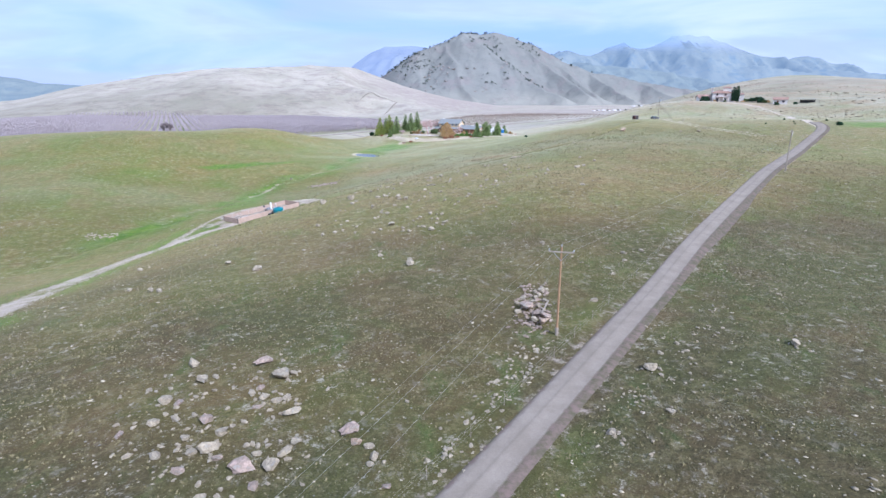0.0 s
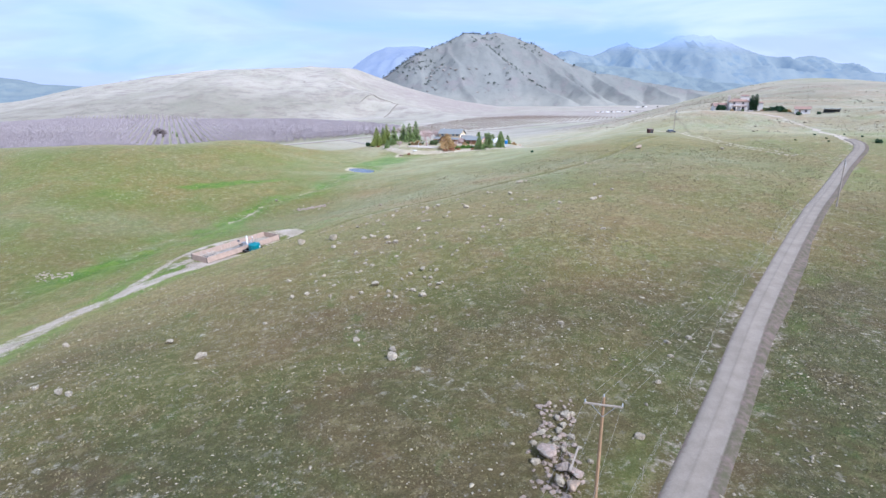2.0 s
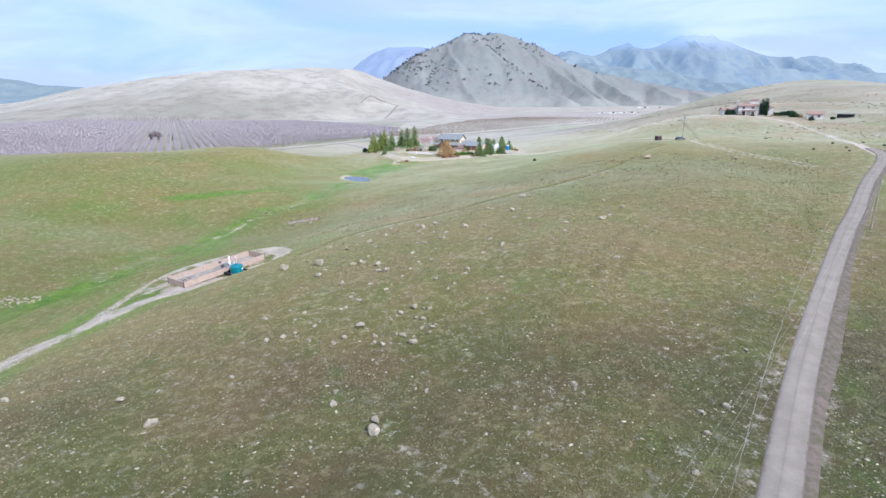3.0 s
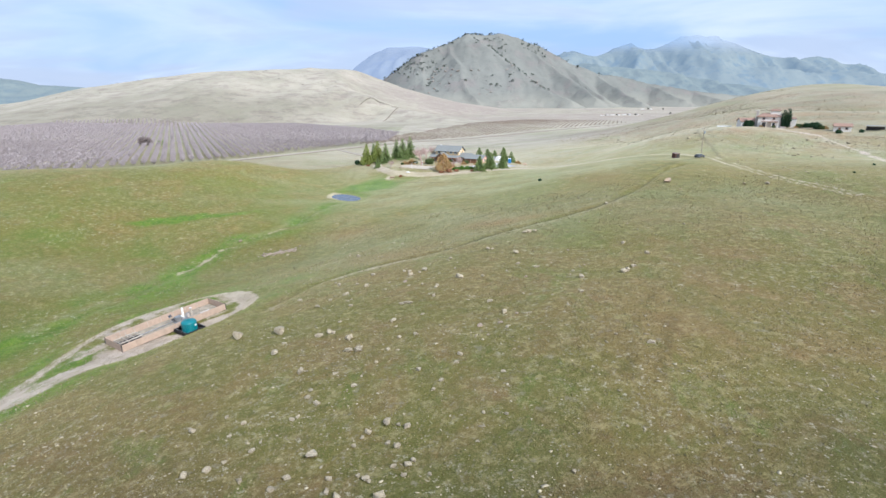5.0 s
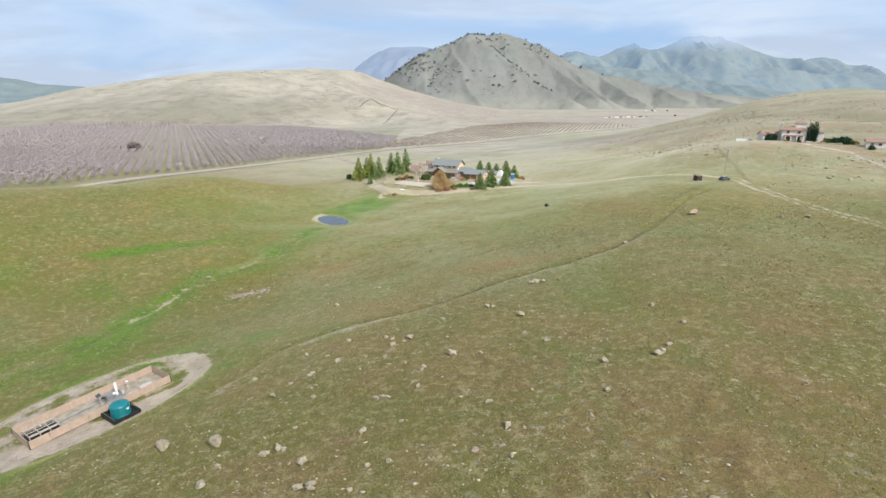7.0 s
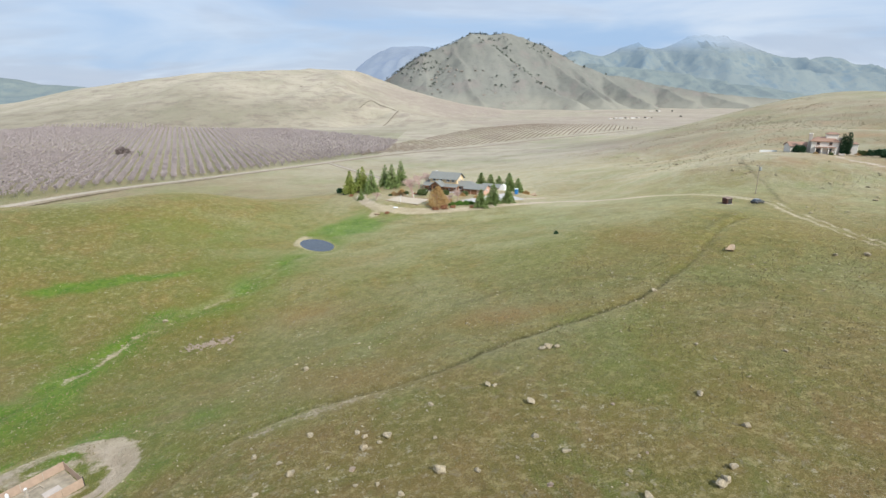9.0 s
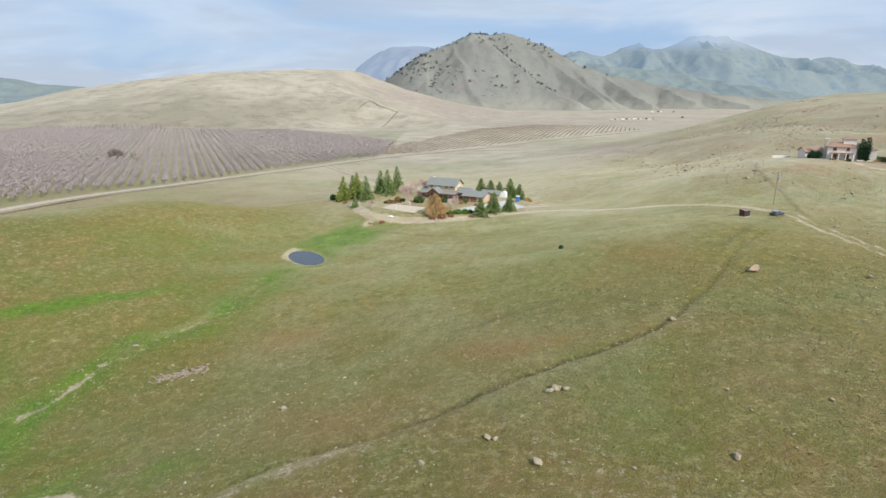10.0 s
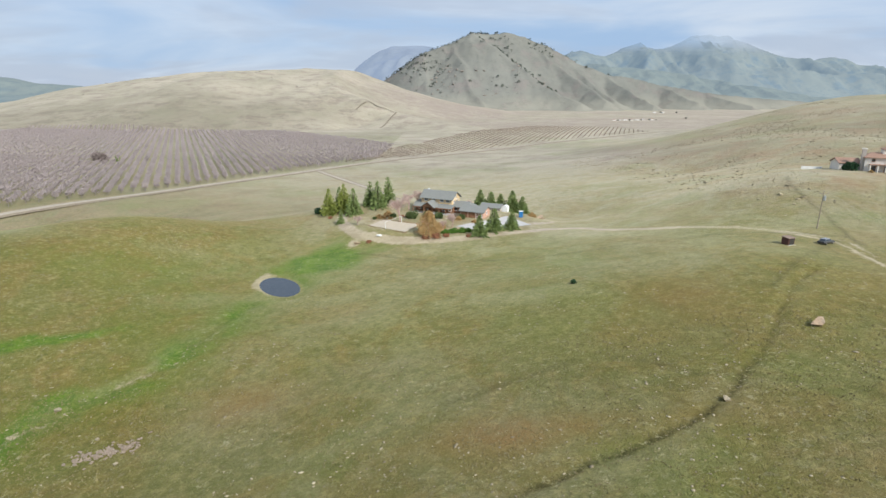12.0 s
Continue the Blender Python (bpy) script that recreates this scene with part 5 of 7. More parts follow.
def scatter_tufts():
    rng = np.random.default_rng(12)
    n = 150000
    x, y = rng.uniform(-75, 110, n), 12 + 200 * rng.random(n) ** 1.25
    keep = (far_from(ROAD, x, y) > 2.9) & (far_from(WELL_TRACK, x, y) > 2) & (np.hypot(x + 48, y - 146) > 12)
    keep &= rng.random(n) < np.clip(0.45 + 1.6 * fbm(x / 6, y / 6, 3, 71), 0.05, 1)
    x, y = x[keep], y[keep]
    z = np.array([ground_z(a, b) for a, b in zip(x, y)])
    size = rng.uniform(0.07, 0.2, len(x)) * (1 + 0.002 * y)
    v, f = shards(np.stack([x, y, z], -1), size, np.tile((0, 0, 0.9), (len(x), 1)), rng, 3, 0.75)
    ob = new("grass_tufts", raw_mesh("grass_tufts", v, f, TUFT))
    return tagged(ob, "short tussocks of olive and straw-coloured grass", "grass", kind="stuff")


scatter_tufts()


# ---- power poles, wires, road fence ----
POLE_H = 9.1


def power_pole(x, y, turn, label, wood):
    p = thing("power_pole", on_ground(x, y, turn, 0.1), label, "utility pole", "power poles")
    part("pole", tube([(0, 0, 0), (0, 0, 4.5), (0, 0, POLE_H + 0.1)], 0.13, 8, 0.09), wood, p)
    part("crossarm", box(2.4, 0.1, 0.12, 0, -0.14, POLE_H - 0.45, bevel=0.01), GREY_WOOD, p, "weathered grey crossarm")
    for s in (-1, 1):
        part("brace", tube([(0, -0.14, POLE_H - 1.25), (s * 0.75, -0.16, POLE_H - 0.42)], 0.025, 5), STEEL, p)
    for ox, oz in ((-1.15, -0.32), (1.15, -0.32), (0, 0.12)):
        part("insulator", lathe([(0.03, POLE_H + oz - 0.02), (0.06, POLE_H + oz + 0.06), (0.035, POLE_H + oz + 0.10), (0.055, POLE_H + oz + 0.16), (0.02, POLE_H + oz + 0.22)], 8, ox, -0.14 if ox else 0), GLASSY, p)
    part("ground_sleeve", lathe([(0.17, 0.0), (0.17, 0.9), (0.155, 0.92)], 8), GREY_WOOD, p)
    return p


POLES = [(11.3, 50.2, -14), (78.9, 126.3, 52), (98.4, 257.2, 8)]
NOTES = ("tall brown wooden power pole beside the gravel road", "wooden power pole standing at the road's edge", "grey wooden power pole near the parked car")
for (x, y, t), note in zip(POLES, NOTES):
    pole = power_pole(x, y, t, note, POLE_WOOD if y < 60 else GREY_WOOD)
    if y > 200:
        can = part("transformer", lathe([(0.26, POLE_H - 2.0), (0.3, POLE_H - 1.95), (0.3, POLE_H - 1.05), (0.24, POLE_H - 0.98)], 12, 0.05, -0.5), GLASSY, pole, "pale grey transformer can")
        part("bushing", lathe([(0.04, POLE_H - 0.98), (0.07, POLE_H - 0.85), (0.03, POLE_H - 0.7)], 8, 0.05, -0.5), GLASSY, can)


def arm_ends(x, y, turn):
    m = on_ground(x, y, turn, 0.1)
    return [m @ Vector((ox, -0.14 if ox else 0, POLE_H + oz + 0.2)) for ox, oz in ((-1.15, -0.32), (0, 0.12), (1.15, -0.32))]


def span(a, b, sag, name="power_line"):
    pts = [a.lerp(b, t) - Vector((0, 0, sag * 4 * t * (1 - t))) for t in np.linspace(0, 1, 15)]
    ob = link(name, tube(pts, 0.006, 3), WIRE)
    return tagged(ob, "thin bare power line strung between wooden poles", "cable", "power lines")


ends = [arm_ends(*p) for p in POLES]
far_end = [v + Vector((-30, -62, 0.5)) for v in ends[0]]
for k in range(3):
    span(far_end[k], ends[0][k], 0.35)
    span(ends[0][k], ends[1][k], 1.6)
    span(ends[1][k], ends[2][k], 2.2)


def road_fence():
    t = np.gradient(ROAD, axis=0)
    t /= np.linalg.norm(t, axis=1)[:, None]
    line = ROAD + 3.1 * np.stack([-t[:, 1], t[:, 0]], -1)
    fence = thing("wire_fence", pose(0, 0, 0), "low wire fence on thin steel posts along the road", "fence")
    marks, gone = [], 0.0
    for a, b in zip(line, line[1:]):
        gone += np.linalg.norm(b - a)
        if 5 < b[1] < 135 and gone > 4.4:
            marks.append(b)
            gone = 0.0
    post = bmesh.new()
    box(0.035, 0.035, 1.2, bevel=0.006, bm=post)
    box(0.06, 0.02, 0.2, 0, 0, 0.0, bm=post)
    first = None
    tops = []
    for x, y in marks:
        z = ground_z(x, y) - 0.1
        if first is None:
            first = part("post", post, GREY_WOOD, fence)
            ob = first
        else:
            ob = child("post", first.data, fence)
        ob.matrix_world = pose(x, y, z)
        tops.append(Vector((x, y, z)))
    for h in (0.45, 0.8, 1.1):
        part("strand", tube([p + Vector((0, 0.03, h)) for p in tops], 0.006, 3), WIRE, fence)


road_fence()

# ---- pond ----
bm = bmesh.new()
ring = []
for k in range(40):
    a = 2 * math.pi * k / 40
    r = 1.1 * (1 + 0.05 * math.sin(3 * a + 1) + 0.04 * math.sin(5 * a))
    u, v = 8.3 * r * math.cos(a), 4.5 * r * math.sin(a)
    ring.append(bm.verts.new((POND[0] - 0.57 * u + 0.82 * v, POND[1] + 0.82 * u + 0.57 * v, POND_Z)))
bm.faces.new(ring)
bmesh.ops.recalc_face_normals(bm, faces=bm.faces)
for f in bm.faces:
    if f.normal.z < 0:
        f.normal_flip()
tagged(link("water", bm, WATER), "still dark pond water reflecting grey sky", "pond", kind="structure")


# ---- the fenced well ----
def well_site():
    m = Matrix.Translation((-48.9, 146.1, -0.55)) @ pose(0, 0, 0, 0, 0, math.degrees(math.atan2(0.832, 0.555))) @ pose(0, 0, 0, 0, -math.degrees(math.atan(0.055)), 0)
    # local x runs along the enclosure, local y to its back
    e = thing("well_enclosure", m, "long open-topped enclosure of tan panels round a well", "enclosure")
    L, D, H = 20.4, 5.8, 1.28
    for k in range(8):
        w = L / 8
        part("panel", box(w - 0.04, 0.07, H, -L / 2 + w * (k + 0.5), -D / 2, 0, bevel=0.01), TAN_PANEL, e)
        part("panel", box(w - 0.04, 0.07, H, -L / 2 + w * (k + 0.5), D / 2, 0, bevel=0.01), TAN_PANEL, e)
        part("post", box(0.07, 0.07, H - 0.02, -L / 2 + w * k, D / 2 - 0.08, 0), PIPE, e, "tan steel post")
    for s in (-1, 1):
        for k in (-1, 1):
            part("panel", box(0.07, D / 2 - 0.06, H, s * L / 2, k * D / 4, 0, bevel=0.01), TAN_PANEL, e)
            part("post", box(0.12, 0.12, H + 0.1, s * (L / 2 + 0.02), k * D / 2, 0), DARK_STEEL, e, "dark steel post")
    part("gravel_bed", box(L - 0.3, D - 0.3, 0.06, 0, 0, -0.02), YARD_DIRT, e, "trodden earth bed")
    r = thing("pipe_rack", m @ pose(-7.6, 0.1, 0.04), "low frame of tan pipes inside the enclosure", "pipework")
    for y in (-1.2, 1.2):
        part("rail", tube([(-1.9, y, 0.75), (1.9, y, 0.75)], 0.09, 8), PIPE, r)
    for x in (-1.9, -0.6, 0.7, 1.9):
        part("crosspipe", tube([(x, -1.2, 0.75), (x, 1.2, 0.75)], 0.08, 8), PIPE, r)
        for y in (-1.2, 1.2):
            part("leg", tube([(x, y, 0), (x, y, 0.75)], 0.06, 6), PIPE, r)
    # thin black sheet darkens the bed below the rack
    part("mat", box(4.3, 3.2, 0.05, 0, 0, 0.03), BLACK_RUBBER, r, "dark sheet under the pipes")
    for y in (-0.45, 0.4):
        part("manifold", tube([(-1.9, y, 0.5), (1.9, y, 0.5)], 0.06, 8), PIPE, r)
    for x in (-1.3, 0.2, 1.4):
        part("riser", tube([(x, 1.2, 0.75), (x, 1.2, 1.45)], 0.04, 6), PIPE, r, "thin upright riser")
    part("valve", lathe([(0.12, 0.75), (0.2, 0.85), (0.12, 1.0), (0.22, 1.15), (0.06, 1.2)], 10, 0.1, 0.5), PIPE, r)
    part("pipe", tube([(1.9, 0.3, 0.2), (8.8, 0.5, 0.2)], 0.07, 8), STEEL, r, "long steel feed pipe")
    p = thing("wellhead_pump", m @ pose(2.6, 0.2, 0.04), "grey wellhead pump with a white upright cylinder", "pump")
    part("skid", box(3.2, 1.7, 0.22, 0, 0, 0, bevel=0.03), STEEL, p)
    part("engine", box(1.1, 0.9, 0.85, -0.7, 0, 0.22, bevel=0.08), STEEL, p)
    part("tank", lathe([(0.17, 0.22), (0.19, 0.3), (0.19, 2.2), (0.13, 2.35), (0.04, 2.4)], 14, 0.55, 0.25), WHITE_PAINT, p, "white upright cylinder")
    part("control_box", box(0.5, 0.35, 0.7, 1.25, -0.3, 0.22, bevel=0.03), GREY_STUCCO, p)
    part("pipe", tube([(-0.2, 0, 0.5), (0.4, -0.5, 0.5), (0.9, -0.5, 1.1), (1.25, -0.3, 1.1)], 0.06, 6), STEEL, p)
    part("flywheel", lathe([(0.35, 0.5), (0.42, 0.52), (0.42, 0.6), (0.35, 0.62)], 14, -1.3, 0.5), DARK_STEEL, p)
    part("frame_rail", tube([(-1.5, -0.7, 0.3), (-1.5, -0.7, 1.35), (1.4, -0.7, 1.35), (1.4, -0.7, 0.3)], 0.045, 6), STEEL, p)
    part("hose", tube([(-1.2, 0.6, 0.25), (-0.4, 0.8, 0.55), (0.5, 0.7, 0.3), (1.3, 0.8, 0.5)], 0.05, 6), DARK_STEEL, p)
    part("gauge_panel", box(0.45, 0.06, 0.4, -0.2, -0.75, 1.0, bevel=0.01), WHITE_PAINT, p, "white gauge panel")
    c = thing("crate", m @ pose(4.2, -1.0, 0.04, 0, 0, 20), "small grey equipment crate on the ground", "crate")
    part("body", box(0.9, 0.6, 0.5, 0, 0, 0, bevel=0.03), GREY_STUCCO, c)
    part("lid", box(0.94, 0.64, 0.08, 0, 0, 0.5, bevel=0.02), GREY_WOOD, c)
    s = thing("solar_panel", m @ pose(0.2, -0.3, 0.04), "small solar panel on a thin mast", "solar panel")
    part("mast", tube([(0, 0, 0), (0, 0, 1.9)], 0.04, 6), STEEL, s)
    part("panel", box(0.75, 0.5, 0.05, 0, 0, 0, bevel=0.01), PANE, s).matrix_local = pose(0, -0.05, 1.9, 50, 0, 20)
    w = thing("wellhead", m @ pose(5.1, 0.9, 0.04), "short stack of steel valves on a well", "wellhead")
    part("casing", lathe([(0.22, 0), (0.22, 0.5), (0.3, 0.52), (0.3, 0.62), (0.14, 0.64), (0.14, 1.1), (0.24, 1.12), (0.24, 1.25), (0.08, 1.28)], 12), PIPE, w)
    part("handwheel", lathe([(0.2, 1.42), (0.22, 1.45), (0.2, 1.48)], 12), WHITE_PAINT, w)
    part("stem", tube([(0, 0, 1.25), (0, 0, 1.45)], 0.03, 6), STEEL, w)
    part("side_pipe", tube([(0.1, 0, 0.85), (1.5, 0.1, 0.85), (1.9, 0.1, 0.15)], 0.07, 8), PIPE, w)
    q = thing("slab", m @ pose(7.3, -0.6, 0.03), "pale concrete slab inside the enclosure", "slab")
    part("top", box(2.0, 1.4, 0.12, bevel=0.02), GREY_STUCCO, q)
    # tank in its lined tray, in front of the long wall
    tray = thing("spill_tray", m @ pose(0.95, -5.2, -0.02), "square black-lined spill tray with a steel rim", "tray")
    part("liner", box(3.7, 3.7, 0.06), BLACK_RUBBER, tray)
    for s in (-1, 1):
        part("side", box(4.0, 0.12, 0.55, 0, s * 1.94, 0, bevel=0.02), BLACK_RUBBER, tray)
        part("side", box(0.12, 3.76, 0.55, s * 1.94, 0, 0, bevel=0.02), BLACK_RUBBER, tray)
    for x in (-1.75, 1.75):
        part("rim", tube([(x, -1.8, 0.6), (x, 1.8, 0.6)], 0.03, 6), STEEL, tray, "thin steel rim rail")
    t = thing("water_tank", m @ pose(0.95, -5.2, 0.05) @ Matrix.Scale(0.9, 4), "round teal plastic tank with a domed lid", "tank")
    ribs = [(1.5, 0.0)]
    for k in range(8):
        z = 0.05 + 1.75 * k / 8
        ribs += [(1.52, z), (1.52, z + 0.15), (1.49, z + 0.18), (1.49, z + 0.2)]
    part("body", lathe(ribs + [(1.5, 1.85)], 32), TEAL, t)
    part("dome", lathe([(1.5, 1.85), (1.35, 2.02), (1.0, 2.16), (0.55, 2.24), (0.3, 2.26)], 32), TEAL, t)
    part("lid", lathe([(0.32, 2.24), (0.34, 2.34), (0.28, 2.38), (0.1, 2.39)], 18), TEAL, t)
    part("label_plate", box(0.5, 0.02, 0.35, 0.6, -1.43, 1.1, turn=22), WHITE_PAINT, t, "white label plate")
    part("fitting", tube([(0.2, -1.45, 0.25), (0.2, -1.8, 0.25)], 0.07, 8), STEEL, t)


well_site()


# ---- trees and shrubs ----
def conifer_meshes(seed, height, width, material, droop=0.25, density=1.0, column=False):
    """Trunk and crown meshes of a conifer: whorls of sprays, uneven, with gaps."""
    rng = np.random.default_rng(seed)
    trunk = bpy.data.meshes.new("trunk")
    bm = tube([(0, 0, 0), (0.05, 0.03, height * 0.5), (0, 0, height * 0.96)], 0.02 * height + 0.05, 7, 0.02)
    levels = int(16 * density) + 6
    C, S, Dn = [], [], []
    for k in range(levels):
        f = (k + 0.5) / levels
        z = height * (0.06 + 0.92 * f)
        reach = width / 2 * (((1 - f) ** 0.85 if not column else math.sin(math.pi * min(0.97, 0.12 + 0.86 * f)) ** 0.55)) * rng.uniform(0.82, 1.1) + 0.12
        arms = max(4, int(9 * (1 - 0.6 * f)))
        for a in rng.uniform(0, 2 * math.pi) + np.arange(arms) * 2 * math.pi / arms:
            a += rng.normal() * 0.2
            r = reach * rng.uniform(0.7, 1.12)
            if not column and k % 2 == 0:
                tube([(0, 0, z + 0.05 * height), (r * 0.8 * math.cos(a), r * 0.8 * math.sin(a), z - droop * r * 0.5)], 0.03, 3, 0.01, bm)
            steps = max(2, int(r / 0.32))
            for s in np.arange(1, steps + 1) / steps:
                C.append((r * s * math.cos(a) + rng.normal() * 0.09, r * s * math.sin(a) + rng.normal() * 0.09, z - droop * r * s * s + rng.normal() * 0.1))
                S.append(rng.uniform(0.3, 0.62) * (0.75 + 0.35 * (1 - f)))
                Dn.append((math.cos(a) * 0.9, math.sin(a) * 0.9, 1.0 if column else -0.15 + 0.5 * f))
    bm.to_mesh(trunk)
    bm.free()
    trunk.materials.append(BARK)
    v, f = shards(np.array(C), np.array(S), np.array(Dn), rng, 4, 0.55)
    return trunk, raw_mesh("crown", v, f, material)


def clump_mesh(seed, radius, height, material, lumps=26, blades=26, base=0.0, size=0.35):
    """A rounded crown or shrub of many small clumps."""
    rng = np.random.default_rng(seed)
    C, S, Dn = [], [], []
    for _ in range(lumps):
        d = rng.normal(size=3)
        d[2] = abs(d[2]) * 0.9
        d /= np.linalg.norm(d)
        c = d * np.array((radius, radius, height * 0.8)) * rng.uniform(0.45, 0.82) + (0, 0, base + height * 0.12)
        r = radius * rng.uniform(0.22, 0.4)
        q = rng.normal(size=(blades, 3))
        q /= np.linalg.norm(q, axis=1)[:, None]
        C.append(c + q * r * rng.uniform(0.6, 1.0, (blades, 1)))
        S.append(rng.uniform(0.6, 1.3, blades) * size)
        Dn.append(q)
    v, f = shards(np.concatenate(C), np.concatenate(S), np.concatenate(Dn), rng, 2, 0.7)
    v[:, 2] = np.maximum(v[:, 2], 0.02)
    return raw_mesh("foliage", v, f, material)


def bare_tree_meshes(seed, height, spread, bark, twig):
    """A leafless tree: forked limbs and a haze of fine twigs."""
    rng = np.random.default_rng(seed)
    bm = bmesh.new()
    tips = []

    def limb(p, d, length, r, level):
        mid = p + d * length * 0.55 + Vector(rng.normal(size=3) * 0.05 * length)
        end = p + d * length + Vector(rng.normal(size=3) * 0.08 * length)
        tube([p, mid, end], r, 5 if level < 2 else 3, r * 0.55, bm)
        if level == 3:
            tips.append((end, d))
            tips.append((mid, d))
            return
        for _ in range(4 if level else 5):
            turn = Vector((rng.normal() * spread, rng.normal() * spread, rng.uniform(0.2, 0.7)))
            limb(p.lerp(end, rng.uniform(0.55, 1.0)), (d + turn).normalized(), length * rng.uniform(0.5, 0.72), r * 0.5, level + 1)

    limb(Vector((0, 0, 0)), Vector((0, 0, 1)), height * 0.38, height * 0.022, 0)
    trunk = bpy.data.meshes.new("trunk")
    bm.to_mesh(trunk)
    bm.free()
    trunk.materials.append(bark)
    C, D_ = np.array([t[0] for t in tips]), np.array([t[1] for t in tips])
    C = np.repeat(C, 4, 0) + rng.normal(size=(len(C) * 4, 3)) * 0.34
    v, f = shards(C, rng.uniform(0.22, 0.5, len(C)), np.repeat(D_, 4, 0), rng, 2, 0.5)
    w = v.reshape(-1, 3, 3)
    w[:, :2] = w[:, 2:3] + (w[:, :2] - w[:, 2:3]) * np.array((0.3, 0.3, 1.0))
    return trunk, raw_mesh("twigs", v, f, twig)


def tree(name, x, y, meshes, label, category="tree", group="", scale=1.0, turn=0.0, tall=1.0):
    t = thing(name, on_ground(x, y, turn, 0.15) @ Matrix.Diagonal((scale, scale, scale * tall, 1)), label, category, group)
    child("trunk", meshes[0], t)
    child("crown", meshes[1], t)
    return t


def shrub(x, y, mesh, label, scale=1.0, turn=0.0, group="", name="shrub"):
    s = new(name, mesh)
    s.matrix_world = on_ground(x, y, turn, 0.05) @ Matrix.Scale(scale, 4)
    return tagged(s, label, "shrub", group)


PINE_A = conifer_meshes(1, 9.4, 6.4, PINE_NEEDLES)
PINE_B = conifer_meshes(2, 9.4, 6.0, PINE_NEEDLES)
CEDAR = conifer_meshes(3, 9.4, 6.5, CEDAR_NEEDLES, 0.15, 1.2)
YOUNG_PINE = conifer_meshes(4, 6.8, 6.0, PINE_NEEDLES, 0.1, 1.2)
# x, y, scale, meshes
LEFT_PINES = [(-36.6, 326.0, 1.02, CEDAR), (-33.6, 331.5, 0.92, PINE_B), (-31.2, 327.0, 1.08, CEDAR), (-26.6, 321.5, 1.0, PINE_A), (-29.5, 311.6, 0.5, PINE_B), (-22.4, 333.5, 0.95, PINE_B), (-18.8, 329.5, 1.05, PINE_A), (-15.4, 334.5, 1.08, PINE_B)]
for k, (x, y, s, m) in enumerate(LEFT_PINES):
    tree("pine", x, y, m, "yellow-green conical cedar at the farmhouse" if m is CEDAR else "dark green conical pine at the farmhouse", "conifer", "farmhouse conifers", s * 1.08, 47 * k)
for k, (x, y, s) in enumerate([(17.8, 290.8, 1.0), (22.7, 295.4, 1.12), (28.6, 298.4, 0.92)]):
    tree("pine", x, y, YOUNG_PINE, "bushy young pine beside the paved yard", "conifer", "yard pines", s, 71 * k)
for k, (x, y, s) in enumerate([(20.8, 347.0, 0.95), (25.0, 345.0, 0.9), (28.8, 344.0, 0.85), (33.4, 342.0, 1.05), (37.3, 341.0, 0.8)]):
    tree("pine", x, y, YOUNG_PINE, "young pine in a row behind the garage", "conifer", "garage pines", s * 1.28, 63 * k)
PINK_TREE = bare_tree_meshes(7, 7.5, 0.62, PALE_BARK, PINK_TWIGS)
PINK_TREE_2 = bare_tree_meshes(8, 7.0, 0.7, PALE_BARK, PINK_TWIGS)
tree("bare_tree", -8.6, 309.5, PINK_TREE, "leafless pale-barked tree with pinkish twigs", "tree", "bare garden trees", 1.45)
tree("bare_tree", -7.0, 329.0, PINK_TREE_2, "leafless pinkish tree behind the garden", "tree", "bare garden trees", 1.25, 40)
tree("bare_tree", -4.2, 334.0, PINK_TREE, "leafless pinkish tree behind the garden", "tree", "bare garden trees", 1.1, 120)
tree("bare_tree", 9.4, 300.5, PINK_TREE_2, "slim leafless birch before the porch", "tree", "bare garden trees", 0.95, 75)
tree("bare_tree", 6.6, 296.5, PINK_TREE, "leaning leafless birch before the porch", "tree", "bare garden trees", 0.6, 10)
tree("bare_tree", -22.6, 305.5, PINK_TREE_2, "small leafless rosy tree beside the track", "tree", "bare garden trees", 0.7, 200)
tree("bare_tree", 16.0, 336.0, PINK_TREE_2, "leafless brownish tree behind the house", "tree", "bare garden trees", 0.75, 300)


def twig_cone(seed, radius, height, material, n=9000):
    """A broad cone of fine hanging twigs, thin towards its top."""
    rng = np.random.default_rng(seed)
    h = rng.random(n) ** 1.35
    a = rng.uniform(0, 2 * math.pi, n)
    lobes = 1 + 0.22 * np.sin(3 * a + 7 * h) + 0.14 * np.sin(7 * a - 9 * h)
    r = radius * (1 - h ** 1.6) ** 0.75 * lobes * np.sqrt(rng.uniform(0.15, 1.0, n))
    c = np.stack([r * np.cos(a), r * np.sin(a), 0.25 + height * h], -1)
    out = np.stack([np.cos(a) * 0.5, np.sin(a) * 0.5, rng.uniform(-0.6, 1.0, n)], -1)
    v, f = shards(c, rng.uniform(0.12, 0.34, n), out, rng, 1, 0.35)
    v[:, 2] = np.maximum(v[:, 2], 0.02)
    return raw_mesh("foliage", v, f, material)


WILLOW = (PINK_TREE[0], twig_cone(21, 3.9, 7.2, GOLD_TWIGS))
tree("gold_tree", 2.0, 293.2, WILLOW, "broad golden-brown twiggy tree before the house", "tree", "", 1.0)
ROUND = clump_mesh(22, 1.6, 2.3, SHRUB_LEAVES, 22, 40, 0, 0.3)
LOW = clump_mesh(23, 1.5, 1.3, BRIGHT_LEAVES, 20, 40, 0, 0.28)
DARKBUSH = clump_mesh(24, 1.6, 2.0, DARK_NEEDLES, 20, 40, 0, 0.3)
RUSTY = clump_mesh(25, 1.2, 0.8, RUST_LEAVES, 16, 30, 0, 0.26)
BROWNISH = clump_mesh(26, 1.6, 1.5, GOLD_TWIGS, 18, 36, 0, 0.3)
